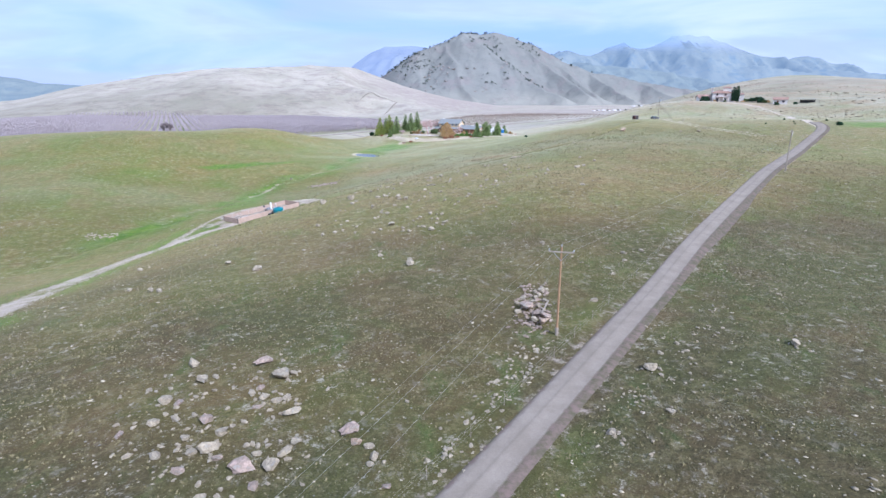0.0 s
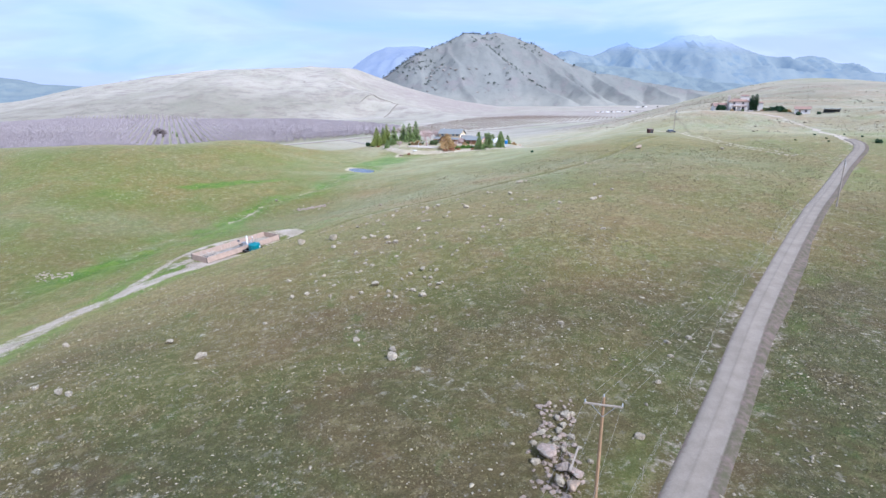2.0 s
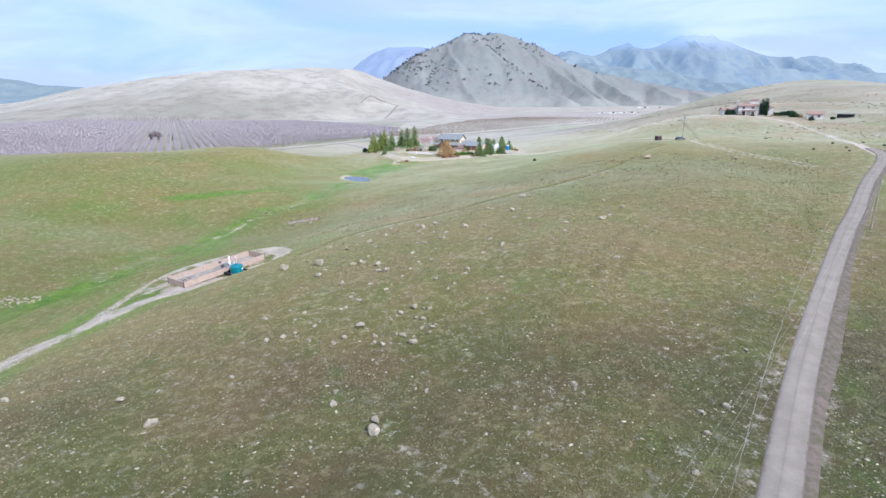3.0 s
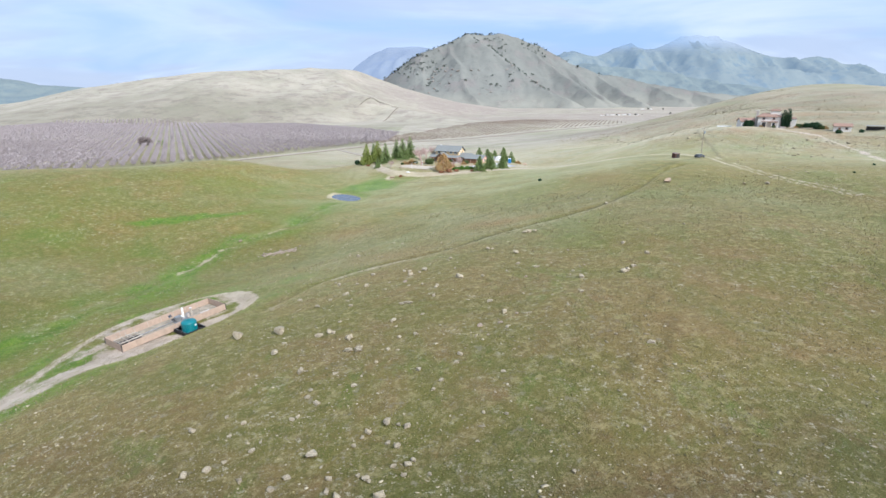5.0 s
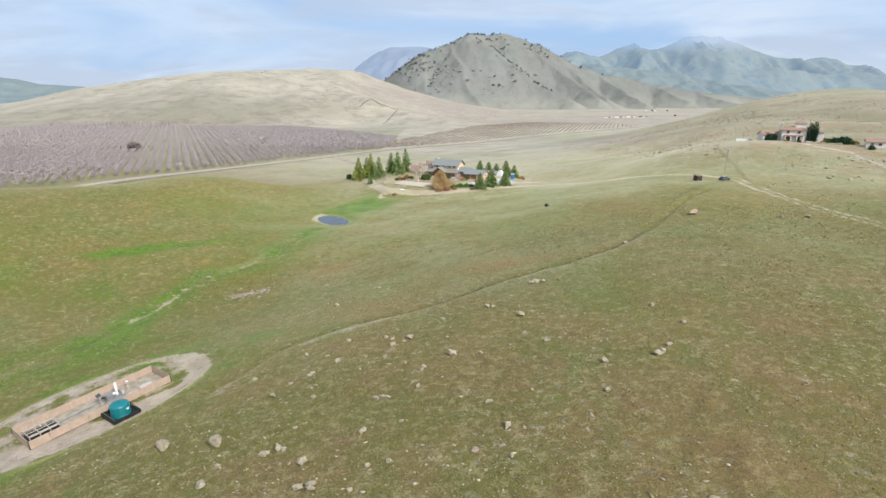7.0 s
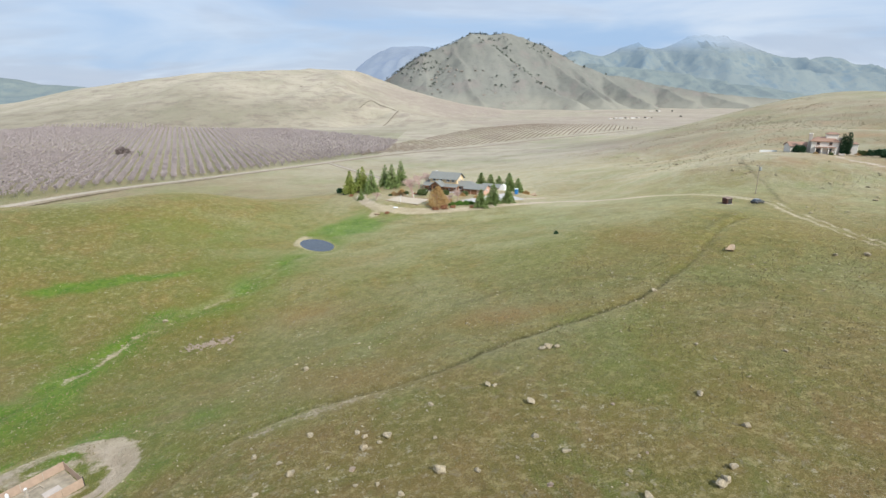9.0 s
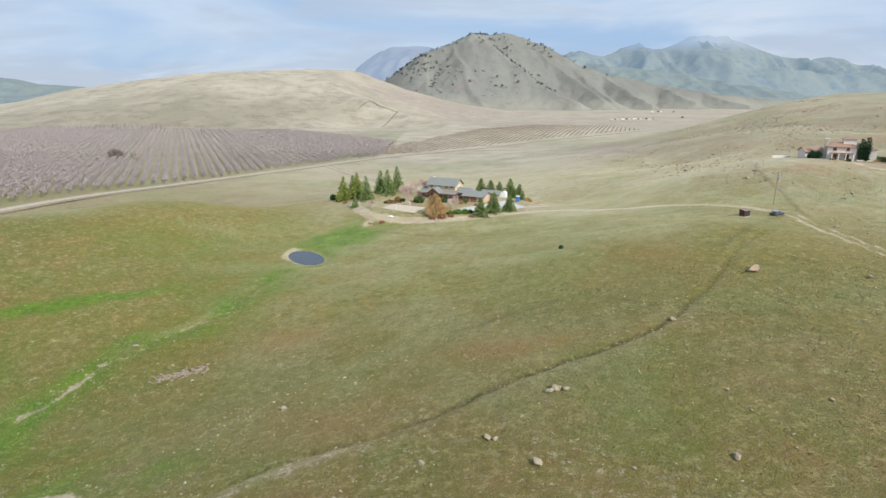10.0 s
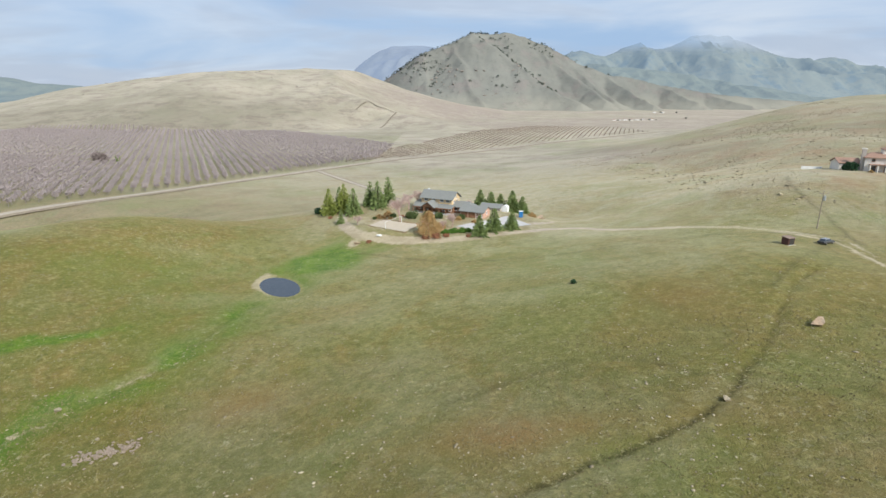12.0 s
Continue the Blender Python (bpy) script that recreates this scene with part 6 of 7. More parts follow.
shrub(-4.9, 314.0, ROUND, "dense dark green round shrub beside the porch", 1.5)
for x, y, s, t in ((7.4, 293.0, 1.0, 0), (9.9, 293.6, 1.15, 50), (12.6, 294.2, 1.1, 110), (14.4, 295.2, 0.9, 200)):
    shrub(x, y, LOW, "bright green low shrub beside the drive", s, t, "bright shrubs")
for x, y, s in ((0.3, 316.5, 1.05), (4.6, 314.0, 1.2), (12.6, 312.5, 1.0), (-11.5, 315.5, 0.8), (18.5, 338.5, 1.0), (19.2, 292.2, 0.6)):
    shrub(x, y, ROUND, "dark green garden shrub near the house", s, 90 * s, "garden shrubs")
for x, y, s in ((5.5, 299.5, 1.2), (11.5, 310.8, 0.9), (-13.5, 317.5, 1.3), (-16.5, 313.5, 1.0), (16.8, 307.0, 0.7), (38.5, 322.0, 1.1)):
    shrub(x, y, BROWNISH, "dry brown garden shrub near the house", s, 80 * s, "dry shrubs")
for x, y, s in ((1.2, 289.6, 1.3), (4.4, 289.8, 1.5), (7.6, 290.3, 1.1), (14.5, 290.0, 0.9), (-35.2, 320.6, 0.9), (-16.8, 291.6, 0.9)):
    shrub(x, y, RUSTY, "low rust-red shrub beside the track", s, 60 * s, "rust shrubs")
garden_rng = random.Random(8)
for k in range(34):
    a = garden_rng.uniform(0, 2 * math.pi)
    x, y = 5 + 27 * math.cos(a) * garden_rng.uniform(0.55, 1.0), 312 + 9 * math.sin(a) * garden_rng.uniform(0.4, 1.0)
    if -20 < x < 0 and 293 < y < 312 or 10 < x and y < 323 or 312 < y and -4 < x < 28:
        continue
    shrub(x, y, (BROWNISH, ROUND, RUSTY, BROWNISH)[k % 4], "small mixed shrub in a garden bed", garden_rng.uniform(0.35, 0.75), 37 * k, "bed shrubs")
for x, y, s in ((-42.0, 331.0, 1.15), (-38.9, 326.0, 0.8)):
    shrub(x, y, DARKBUSH, "dark rounded bush at the end of the pines", s, 30, "dark bushes")


# ---- the farmhouse ----
def window(parent, w, h, x, y, z, turn=0.0, frame_mat=None):
    """A window > frame, pane, sill on a wall face; turn 0 faces local -y."""
    frame_mat = frame_mat or WHITE_PAINT
    m = pose(x, y, z, 0, 0, turn)
    bm = bmesh.new()
    for s in (-1, 1):
        box(0.09, 0.12, h, s * (w / 2 - 0.045), 0, 0, bm=bm)
        box(w - 0.18, 0.12, 0.09, 0, 0, 0 if s < 0 else h - 0.09, bm=bm)
    box(0.05, 0.08, h - 0.18, 0, 0, 0.09, bm=bm)
    f = part("window", bm, frame_mat, parent)
    f.matrix_local = m
    part("pane", box(w - 0.16, 0.03, h - 0.16, 0, 0.02, 0.08), PANE, f)
    part("sill", box(w + 0.12, 0.2, 0.06, 0, -0.04, -0.06), frame_mat, f)
    return f


def farmhouse():
    m = on_ground(5.0, 329.0, -24, 0.15)
    h = thing("farmhouse", m, "tan two-storey farmhouse with grey shingle roofs and timber porch", "house")
    W, D, H, R = 12.4, 7.2, 5.4, 2.1
    part("wall", gable_body(W, D, H, R), TAN_SIDING, h, "tan upper walls")
    part("roof", gable_roof(W, D, R, 0.7, 0.2, H + 0.08), SLATE_ROOF, h, "grey shingle main roof")
    for x in (-4.3, -1.2, 2.2, 4.6):
        window(h, 1.5, 1.1, x, -D / 2 - 0.04, 4.0)
    for y, z, w in ((-1.7, 3.5, 1.1), (1.5, 3.5, 1.1), (0, 5.0, 0.8)):
        window(h, w, 1.2, W / 2 + 0.04, y, z, 90)
    for x in (-4.5, 4.0):
        window(h, 1.4, 1.2, x, D / 2 + 0.04, 3.9, 180)
    part("flue", lathe([(0.32, 6.2), (0.32, 7.6), (0.42, 7.62), (0.42, 7.8), (0.2, 7.82)], 10, -5.2, 0.7), WHITE_PAINT, h, "white flue on the ridge")
    # ground floor with porch roof along the front
    bm = bmesh.new()
    a = [(-8.2, -3.6, 3.25), (7.6, -3.6, 3.25), (7.6, -7.0, 2.35), (-8.2, -7.0, 2.35)]
    up_ = [bm.verts.new(p) for p in a]
    lo_ = [bm.verts.new((p[0], p[1], p[2] - 0.16)) for p in a]
    bm.faces.new(up_[::-1])
    bm.faces.new(lo_)
    for k in range(4):
        bm.faces.new((up_[k], up_[(k + 1) % 4], lo_[(k + 1) % 4], lo_[k]))
    part("porch_roof", bm, SLATE_ROOF, h)
    for x in (-8.0, -5.4, -3.0, 2.6, 5.2, 7.4):
        part("porch_post", box(0.24, 0.24, 2.3, x, -7.1, 0, bevel=0.02), TIMBER, h, "brown timber post")
    part("porch_beam", box(15.6, 0.22, 0.26, -0.3, -7.1, 2.02), TIMBER, h)
    part("ground_floor", box(15.2, 1.0, 2.9, -0.3, -4.2, 0), TIMBER, h, "brown timber front wall")
    part("side_room", box(2.6, 5.6, 2.9, -7.4, -0.9, 0), TIMBER, h)
    part("side_roof", gable_roof(3.2, 5.8, 1.0, 0.4, 0.15, 2.95, 1.2), SLATE_ROOF, h).matrix_local = pose(-7.4, -0.9, 0)
    for x in (-6.2, -3.6, 3.6, 6.0):
        window(h, 1.3, 1.3, x, -4.74, 0.9)
    door = part("door", box(1.0, 0.1, 2.1, -0.4, -4.74, 0.1, bevel=0.02), TIMBER, h)
    part("handle", box(0.05, 0.08, 0.16, -0.05, -4.82, 1.05), SILVER, door)
    part("entry_gable", gable_roof(4.4, 4.6, 1.7, 0.5, 0.2, 3.0), SLATE_ROOF, h, "grey gabled entry roof").matrix_local = pose(-1.2, -6.4, 0, 0, 0, 90)
    part("gable_infill", gable_body(0.3, 4.4, 0.3, 1.55), TIMBER, h, "brown timber gable").matrix_local = pose(-1.2, -8.4, 2.75, 0, 0, 90)
    for x in (-2.9, 0.5):
        part("entry_post", box(0.34, 0.34, 2.85, x, -8.3, 0, bevel=0.03), TIMBER, h)
        part("stone_pier", box(0.6, 0.6, 0.9, x, -8.3, 0, bevel=0.05), STONE, h)
    part("porch_floor", box(16, 3.6, 0.22, -0.3, -6.3, -0.05), CONCRETE, h)
    # garage wing at the lower end
    g = thing("garage_wing", on_ground(17.6, 317.8, -24, 0.15), "long low garage wing with grey roof and rosy gable", "garage")
    part("wall", gable_body(8.6, 6.8, 2.6, 1.4), ROSE_SIDING, g)
    part("roof", gable_roof(8.6, 6.8, 1.4, 0.6, 0.2, 2.65), SLATE_ROOF, g)
    for x in (-2.8, 0.0, 2.8):
        d = part("garage_door", box(2.4, 0.1, 2.2, x, -3.43, 0, bevel=0.02), WHITE_PAINT if x > 2 else TIMBER, g)
        for k in range(3):
            part("door_panel", box(2.1, 0.03, 0.42, x, -3.5, 0.25 + 0.62 * k), TIMBER, d)
    window(g, 1.2, 1.0, 4.34, 0, 1.2, 90)
    b = thing("link_wing", on_ground(12.8, 325.5, -24, 0.15), "low link between house and garage with grey hipped roof", "house wing")
    part("wall", box(7.6, 6.0, 2.8, 0, 0, 0), TIMBER, b)
    part("roof", gable_roof(8.2, 6.2, 1.4, 0.6, 0.2, 2.85, 1.4), SLATE_ROOF, b)
    window(b, 1.4, 1.2, -1.0, -3.04, 1.0)
    window(b, 1.4, 1.2, 1.8, -3.04, 1.0)
    k = thing("barn_shed", on_ground(25.0, 335.5, -24, 0.15), "low grey-roofed shed behind the garage", "shed")
    part("wall", gable_body(8.0, 5.0, 2.4, 1.1), GREY_STUCCO, k)
    part("roof", gable_roof(8.0, 5.0, 1.1, 0.4, 0.15, 2.45), SLATE_ROOF, k)


farmhouse()


def flat_patch(name, corners, lift, material, label, category, n=10, thick=0.12):
    """A paved or sandy patch laid on the ground between four corners."""
    (ax, ay), (bx, by), (cx, cy), (dx, dy) = corners
    s, t = np.meshgrid(np.linspace(0, 1, n), np.linspace(0, 1, n))
    X = (ax * (1 - s) + bx * s) * (1 - t) + (dx * (1 - s) + cx * s) * t
    Y = (ay * (1 - s) + by * s) * (1 - t) + (dy * (1 - s) + cy * s) * t
    Z = np.array([ground_z(a, b) for a, b in zip(X.ravel(), Y.ravel())]).reshape(X.shape)
    Z = np.maximum(Z, np.median(Z) - 0.05) + lift
    return tagged(sheet(name, X, Y, Z, material), label, category, kind="structure")


flat_patch("court", [(-18.4, 303.0), (-5.6, 294.2), (-1.4, 305.0), (-14.2, 311.0)], 0.10, SAND, "pale sandy play court edged with timber", "court")
flat_patch("paved_yard", [(10.5, 301.5), (17.5, 297.0), (36.0, 305.0), (29.0, 318.0)], 0.07, CONCRETE, "pale paved yard before the garage", "yard")
edge = thing("court_edging", pose(0, 0, 0), "low timber edging round the sandy court", "edging")
for a, b in (((-18.6, 303.0), (-5.6, 293.9)), ((-5.6, 293.9), (-1.2, 305.0)), ((-1.2, 305.0), (-14.2, 311.2)), ((-14.2, 311.2), (-18.6, 303.0))):
    za, zb = ground_z(*a) + 0.14, ground_z(*b) + 0.14
    part("board", tube([(a[0], a[1], za), (b[0], b[1], zb)], 0.08, 4), TIMBER, edge)
net = thing("court_net", on_ground(-9.9, 302.8, 0), "volleyball net on two pale posts", "net")
for x, y in ((-2.4, -4.6), (2.0, 4.4)):
    part("post", tube([(x, y, 0), (x, y, 2.4)], 0.07, 8), WHITE_PAINT, net)
part("net_band", tube([(-2.4, -4.6, 2.3), (2.0, 4.4, 2.3)], 0.04, 4), WHITE_PAINT, net)
w = thing("storage_shed", on_ground(29.2, 326.5, -20) @ Matrix.Scale(0.85, 4), "white storage shed with a rounded top", "shed")
bm = bmesh.new()
prof = [(-1.25, 0), (-1.25, 2.0), (-0.95, 2.6), (-0.4, 2.9), (0.4, 2.9), (0.95, 2.6), (1.25, 2.0), (1.25, 0)]
fr, bk = [bm.verts.new((x, -1.6, z)) for x, z in prof], [bm.verts.new((x, 1.6, z)) for x, z in prof]
bm.faces.new(fr)
bm.faces.new(bk[::-1])
for k in range(len(prof)):
    bm.faces.new((fr[k], bk[k], bk[(k + 1) % 8], fr[(k + 1) % 8]))
part("body", bm, WHITE_PAINT, w)
part("door", box(1.3, 0.06, 1.9, 0, -1.64, 0.05), WHITE_PAINT, w)
p = thing("portable_toilet", on_ground(33.8, 316.5, -15), "blue plastic portable cabin on the drive", "cabin")
part("cabin", box(1.3, 1.3, 2.1, 0, 0, 0.05, bevel=0.06), BLUE_PLASTIC, p)
part("roof", gable_roof(1.3, 1.3, 0.18, 0.06, 0.06, 2.2), WHITE_PAINT, p, "white roof")
part("door", box(0.9, 0.05, 1.85, 0, -0.68, 0.12, bevel=0.02), BLUE_PLASTIC, p)
for x, y, s in ((41.6, 322.5, 2.2), (42.6, 321.8, 1.2)):
    boulder(x, y, s, ORANGE_ROCK, "tan heap of earth and rock by the drive", "drive heap", long=1.6)
boulder(-20.6, 291.9, 1.6, ORANGE_ROCK, "tan earth bank spilled below the track", "bank heap", long=1.6)
c = thing("parked_boat", on_ground(-13.8, 294.0, -18) @ Matrix.Scale(0.6, 4), "long white covered trailer beside the court", "trailer")
part("cover", lathe([(0.75, 0.3), (0.8, 0.8), (0.55, 1.2), (0.2, 1.3)], 10), WHITE_PAINT, c).matrix_local = Matrix.Diagonal((2.2, 1, 0.8, 1))


# ---- brown shed, car ----
s = thing("field_shed", on_ground(83.4, 243.6, 22, 0.1) @ Matrix.Scale(0.76, 4), "small brown sheet-metal shed with a weathered lean-to roof", "shed")
part("body", box(2.5, 2.2, 2.2, 0, 0, 0, bevel=0.02), RUST_SHEET, s)
bm = bmesh.new()
box(2.9, 2.6, 0.12, 0, 0, 0, bm=bm)
part("roof", bm, SHED_ROOF, s, "weathered brown sheet roof").matrix_local = pose(0, 0, 2.24, 6, 0, 0)
# solid dark panel stands in for the shade inside the open front
part("open_front_shade", box(1.7, 0.06, 1.8, 0.1, -1.11, 0.15), DARK_STEEL, s)
part("side_panel", box(0.05, 2.0, 2.0, 1.27, 0, 0.1), SHED_ROOF, s)
part("skid", box(3.4, 0.25, 0.2, 0, -1.5, 0), WHITE_PAINT, s)


def car(x, y, turn, label):
    c = thing("car", on_ground(x, y, turn, 0.02) @ Matrix.Diagonal((0.85, 0.85, 0.78, 1)), label, "car")
    bm = bmesh.new()
    sec = [(-2.35, 0.45, 0.75), (-2.3, 0.4, 0.95), (-1.5, 0.36, 1.02), (1.2, 0.34, 1.0), (2.1, 0.36, 0.85), (2.35, 0.42, 0.68)]
    rings = [[bm.verts.new((x_, yy, zz)) for yy, zz in ((-0.88, lo), (-0.92, (lo + hi) / 2), (-0.82, hi), (0.82, hi), (0.92, (lo + hi) / 2), (0.88, lo))] for x_, lo, hi in sec]
    for r0, r1 in zip(rings, rings[1:]):
        for k in range(6):
            bm.faces.new((r0[k], r0[(k + 1) % 6], r1[(k + 1) % 6], r1[k]))
    bm.faces.new(rings[0][::-1])
    bm.faces.new(rings[-1])
    bmesh.ops.recalc_face_normals(bm, faces=bm.faces)
    body = part("body", bm, CAR_PAINT, c)
    bm = bmesh.new()
    lo_ = [(-1.9, -0.8, 1.0), (1.0, -0.8, 1.0), (1.0, 0.8, 1.0), (-1.9, 0.8, 1.0)]
    hi_ = [(-1.5, -0.62, 1.5), (0.3, -0.62, 1.5), (0.3, 0.62, 1.5), (-1.5, 0.62, 1.5)]
    a, b = [bm.verts.new(v) for v in lo_], [bm.verts.new(v) for v in hi_]
    for k in range(4):
        bm.faces.new((a[k], a[(k + 1) % 4], b[(k + 1) % 4], b[k]))
    bm.faces.new(b)
    part("glasshouse", bm, PANE, c, "dark tinted windows")
    part("roof", box(1.85, 1.28, 0.06, -0.6, 0, 1.48, bevel=0.02), SILVER, c, "pale roof")
    for x_ in (-1.45, 1.45):
        for y_ in (-0.84, 0.84):
            w_ = part("wheel", lathe([(0.2, -0.11), (0.33, -0.1), (0.35, 0), (0.33, 0.1), (0.2, 0.11)], 16), TYRE, c)
            w_.matrix_local = pose(x_, y_, 0.35, 90, 0, 0)
            part("rim", lathe([(0.2, -0.12), (0.2, 0.12)], 12), SILVER, w_)
    for y_ in (-0.6, 0.6):
        part("headlight", box(0.06, 0.35, 0.14, 2.33, y_, 0.6), GLASSY, c)
    return c


car(92.0, 244.0, 28, "dark car parked beside the power pole")


# ---- the white villa on the hill ----
CYPRESS = conifer_meshes(31, 8.6, 2.0, DARK_NEEDLES, -0.3, 1.5, True)
VX, VY, VT = 155.5, 317.0, -27


def at_villa(x, y, turn=0.0, sink=0.2):
    p = pose(VX, VY, 0, 0, 0, VT) @ Vector((x, y, 0))
    return on_ground(p.x, p.y, VT + turn, sink)


def villa():
    v = thing("villa", at_villa(0, 0), "white stucco villa with clay tile roofs and a porch", "house")
    part("wall", box(9.0, 8.0, 5.2, 0, 0, 0, bevel=0.03), STUCCO, v)
    part("roof", gable_roof(9.0, 8.0, 1.3, 0.5, 0.22, 5.25, 2.5), TILE_ROOF, v)
    part("upper_block", box(4.0, 4.0, 2.6, 2.4, 0.6, 5.2, bevel=0.03), STUCCO, v)
    part("upper_roof", gable_roof(4.0, 4.0, 0.6, 0.3, 0.15, 7.85, 1.2), TILE_ROOF, v).matrix_local = pose(2.4, 0.6, 0)
    part("porch_roof", box(7.0, 2.4, 0.25, 0.2, -5.1, 2.7, bevel=0.03), TILE_ROOF, v)
    part("porch_floor", box(7.4, 2.6, 0.25, 0.2, -5.1, 0), GREY_STUCCO, v)
    for x in (-3.1, -1.0, 1.2, 3.5):
        part("column", lathe([(0.26, 0.25), (0.2, 0.4), (0.18, 2.5), (0.26, 2.7)], 10, x, -6.1), STUCCO, v)
    for x in (-2.2, 1.9):
        window(v, 1.0, 1.0, x, -4.04, 3.7, 0, TIMBER)
    for x in (-2.0, 1.8):
        window(v, 1.5, 2.0, x, -4.04, 0.3, 0, TIMBER)
    part("tower", box(1.2, 1.4, 7.6, -4.9, -2.2, 0, bevel=0.04), GREY_STUCCO, v, "tall grey stucco chimney tower")
    part("tower_cap", box(1.5, 1.7, 0.3, -4.9, -2.2, 7.6, bevel=0.04), STUCCO, v)
    part("side_tower", box(1.0, 1.4, 6.6, 4.9, -2.6, 0, bevel=0.04), GREY_STUCCO, v, "tall grey stucco side pier")
    part("stair", box(2.0, 3.5, 0.9, 5.6, -6.2, -0.3, bevel=0.05), GREY_STUCCO, v)
    w = thing("villa_wing", at_villa(-9.0, 2.2, 18), "low white wing with a clay tile roof", "house wing")
    part("wall", gable_body(6.6, 6.0, 2.9, 1.3), STUCCO, w)
    part("roof", gable_roof(6.6, 6.0, 1.3, 0.5, 0.2, 2.95), TILE_ROOF, w)
    window(w, 1.4, 1.2, -1.5, -3.04, 1.0, 0, TIMBER)
    window(w, 1.4, 1.2, 2.0, -3.04, 1.0, 0, TIMBER)
    e = thing("villa_annex", at_villa(9.6, 1.0), "plain white annex wall beside the cypresses", "house wing")
    part("wall", box(3.0, 5.0, 4.3, 0, 0, 0, bevel=0.03), STUCCO, e)
    part("roof", gable_roof(3.0, 5.0, 0.6, 0.3, 0.15, 4.35, 0.8), TILE_ROOF, e)
    for k, (x, y, s) in enumerate(((6.0, -4.0, 0.95), (7.7, -3.7, 1.02))):
        p = pose(VX, VY, 0, 0, 0, VT) @ Vector((x, y, 0))
        tree("cypress", p.x, p.y, CYPRESS, "slim dark green cypress beside the villa", "cypress", "villa cypresses", s, 80 * k)
    for x, y, s, m in ((-8.2, -4.2, 1.6, DARKBUSH), (12.5, -4.0, 1.2, ROUND), (15.5, -4.8, 1.5, DARKBUSH), (18.3, -4.4, 1.7, DARKBUSH), (13.6, -2.0, 1.2, BROWNISH), (20.8, -4.5, 1.0, ROUND), (10.8, -5.4, 0.8, BROWNISH), (2.0, -8.6, 0.6, ROUND), (-3.0, -8.2, 0.6, BROWNISH), (22.5, -2.8, 0.9, BROWNISH)):
        p = pose(VX, VY, 0, 0, 0, VT) @ Vector((x, y, 0))
        shrub(p.x, p.y, m, "garden shrub on the villa terrace", s, 77 * s, "villa shrubs")
    t = thing("terrace_wall", at_villa(8, -7.6, 0, 0.4), "low stone terrace wall below the villa", "wall")
    for k in range(9):
        part("stone", box(2.3, 0.5, 0.75 + 0.1 * (k % 3), -11 + 2.4 * k, 0.15 * (k % 2), 0, bevel=0.08), STONE, t)
    f = thing("fence_wall", at_villa(-18.5, 4.5, 8, 0.2), "long low white wall beside the wing", "wall")
    part("wall", box(6.5, 0.4, 1.1, 0, 0, 0, bevel=0.03), WHITE_PAINT, f)
    g = thing("guest_house", on_ground(176.5, 296.5, -30, 0.2) @ Matrix.Scale(0.85, 4), "small white guest house with a clay tile roof", "house")
    part("wall", gable_body(7.4, 5.5, 2.9, 1.2), STUCCO, g)
    part("roof", gable_roof(7.4, 5.5, 1.2, 0.5, 0.2, 2.95), TILE_ROOF, g)
    window(g, 1.2, 1.1, 1.6, -2.79, 1.1, 0, TIMBER)
    window(g, 1.2, 1.1, 3.74, 0, 1.1, 90, TIMBER)
    d = part("door", box(0.95, 0.1, 2.0, -1.4, -2.8, 0.1), TIMBER, g)
    part("handle", box(0.05, 0.08, 0.16, -1.05, -2.88, 1.05), SILVER, d)
    k = thing("carport", on_ground(188.5, 293.0, -30, 0.1), "low dark flat-roofed carport", "carport")
    part("roof", box(7.0, 3.4, 0.18, 0, 0, 2.0, bevel=0.02), STEEL, k)
    for x in (-3.2, 0, 3.2):
        for y in (-1.5, 1.5):
            part("post", box(0.12, 0.12, 2.0, x, y, 0), DARK_STEEL, k)
    part("back_wall", box(6.6, 0.08, 1.7, 0, 1.4, 0), DARK_STEEL, k)
    for x, y, s in ((171.8, 291.6, 0.9), (181.5, 291.5, 0.7)):
        shrub(x, y, DARKBUSH, "small dark bush beside the guest house", s, 10, "guest shrubs")


villa()
# bushes along the road's bend
for x, y, s in ((136.5, 193.0, 0.7), (130.0, 214.0, 0.3), (127.5, 204.0, 0.25), (118.0, 205.0, 0.25), (140.0, 205.0, 0.3), (125.0, 199.0, 0.25), (146.0, 222.0, 0.25)):
    shrub(x, y, DARKBUSH, "dark bush near the bend of the road", s, 55 * s, "bend bushes")
shrub(35.2, 236.0, DARKBUSH, "lone small dark bush in open pasture", 0.45)


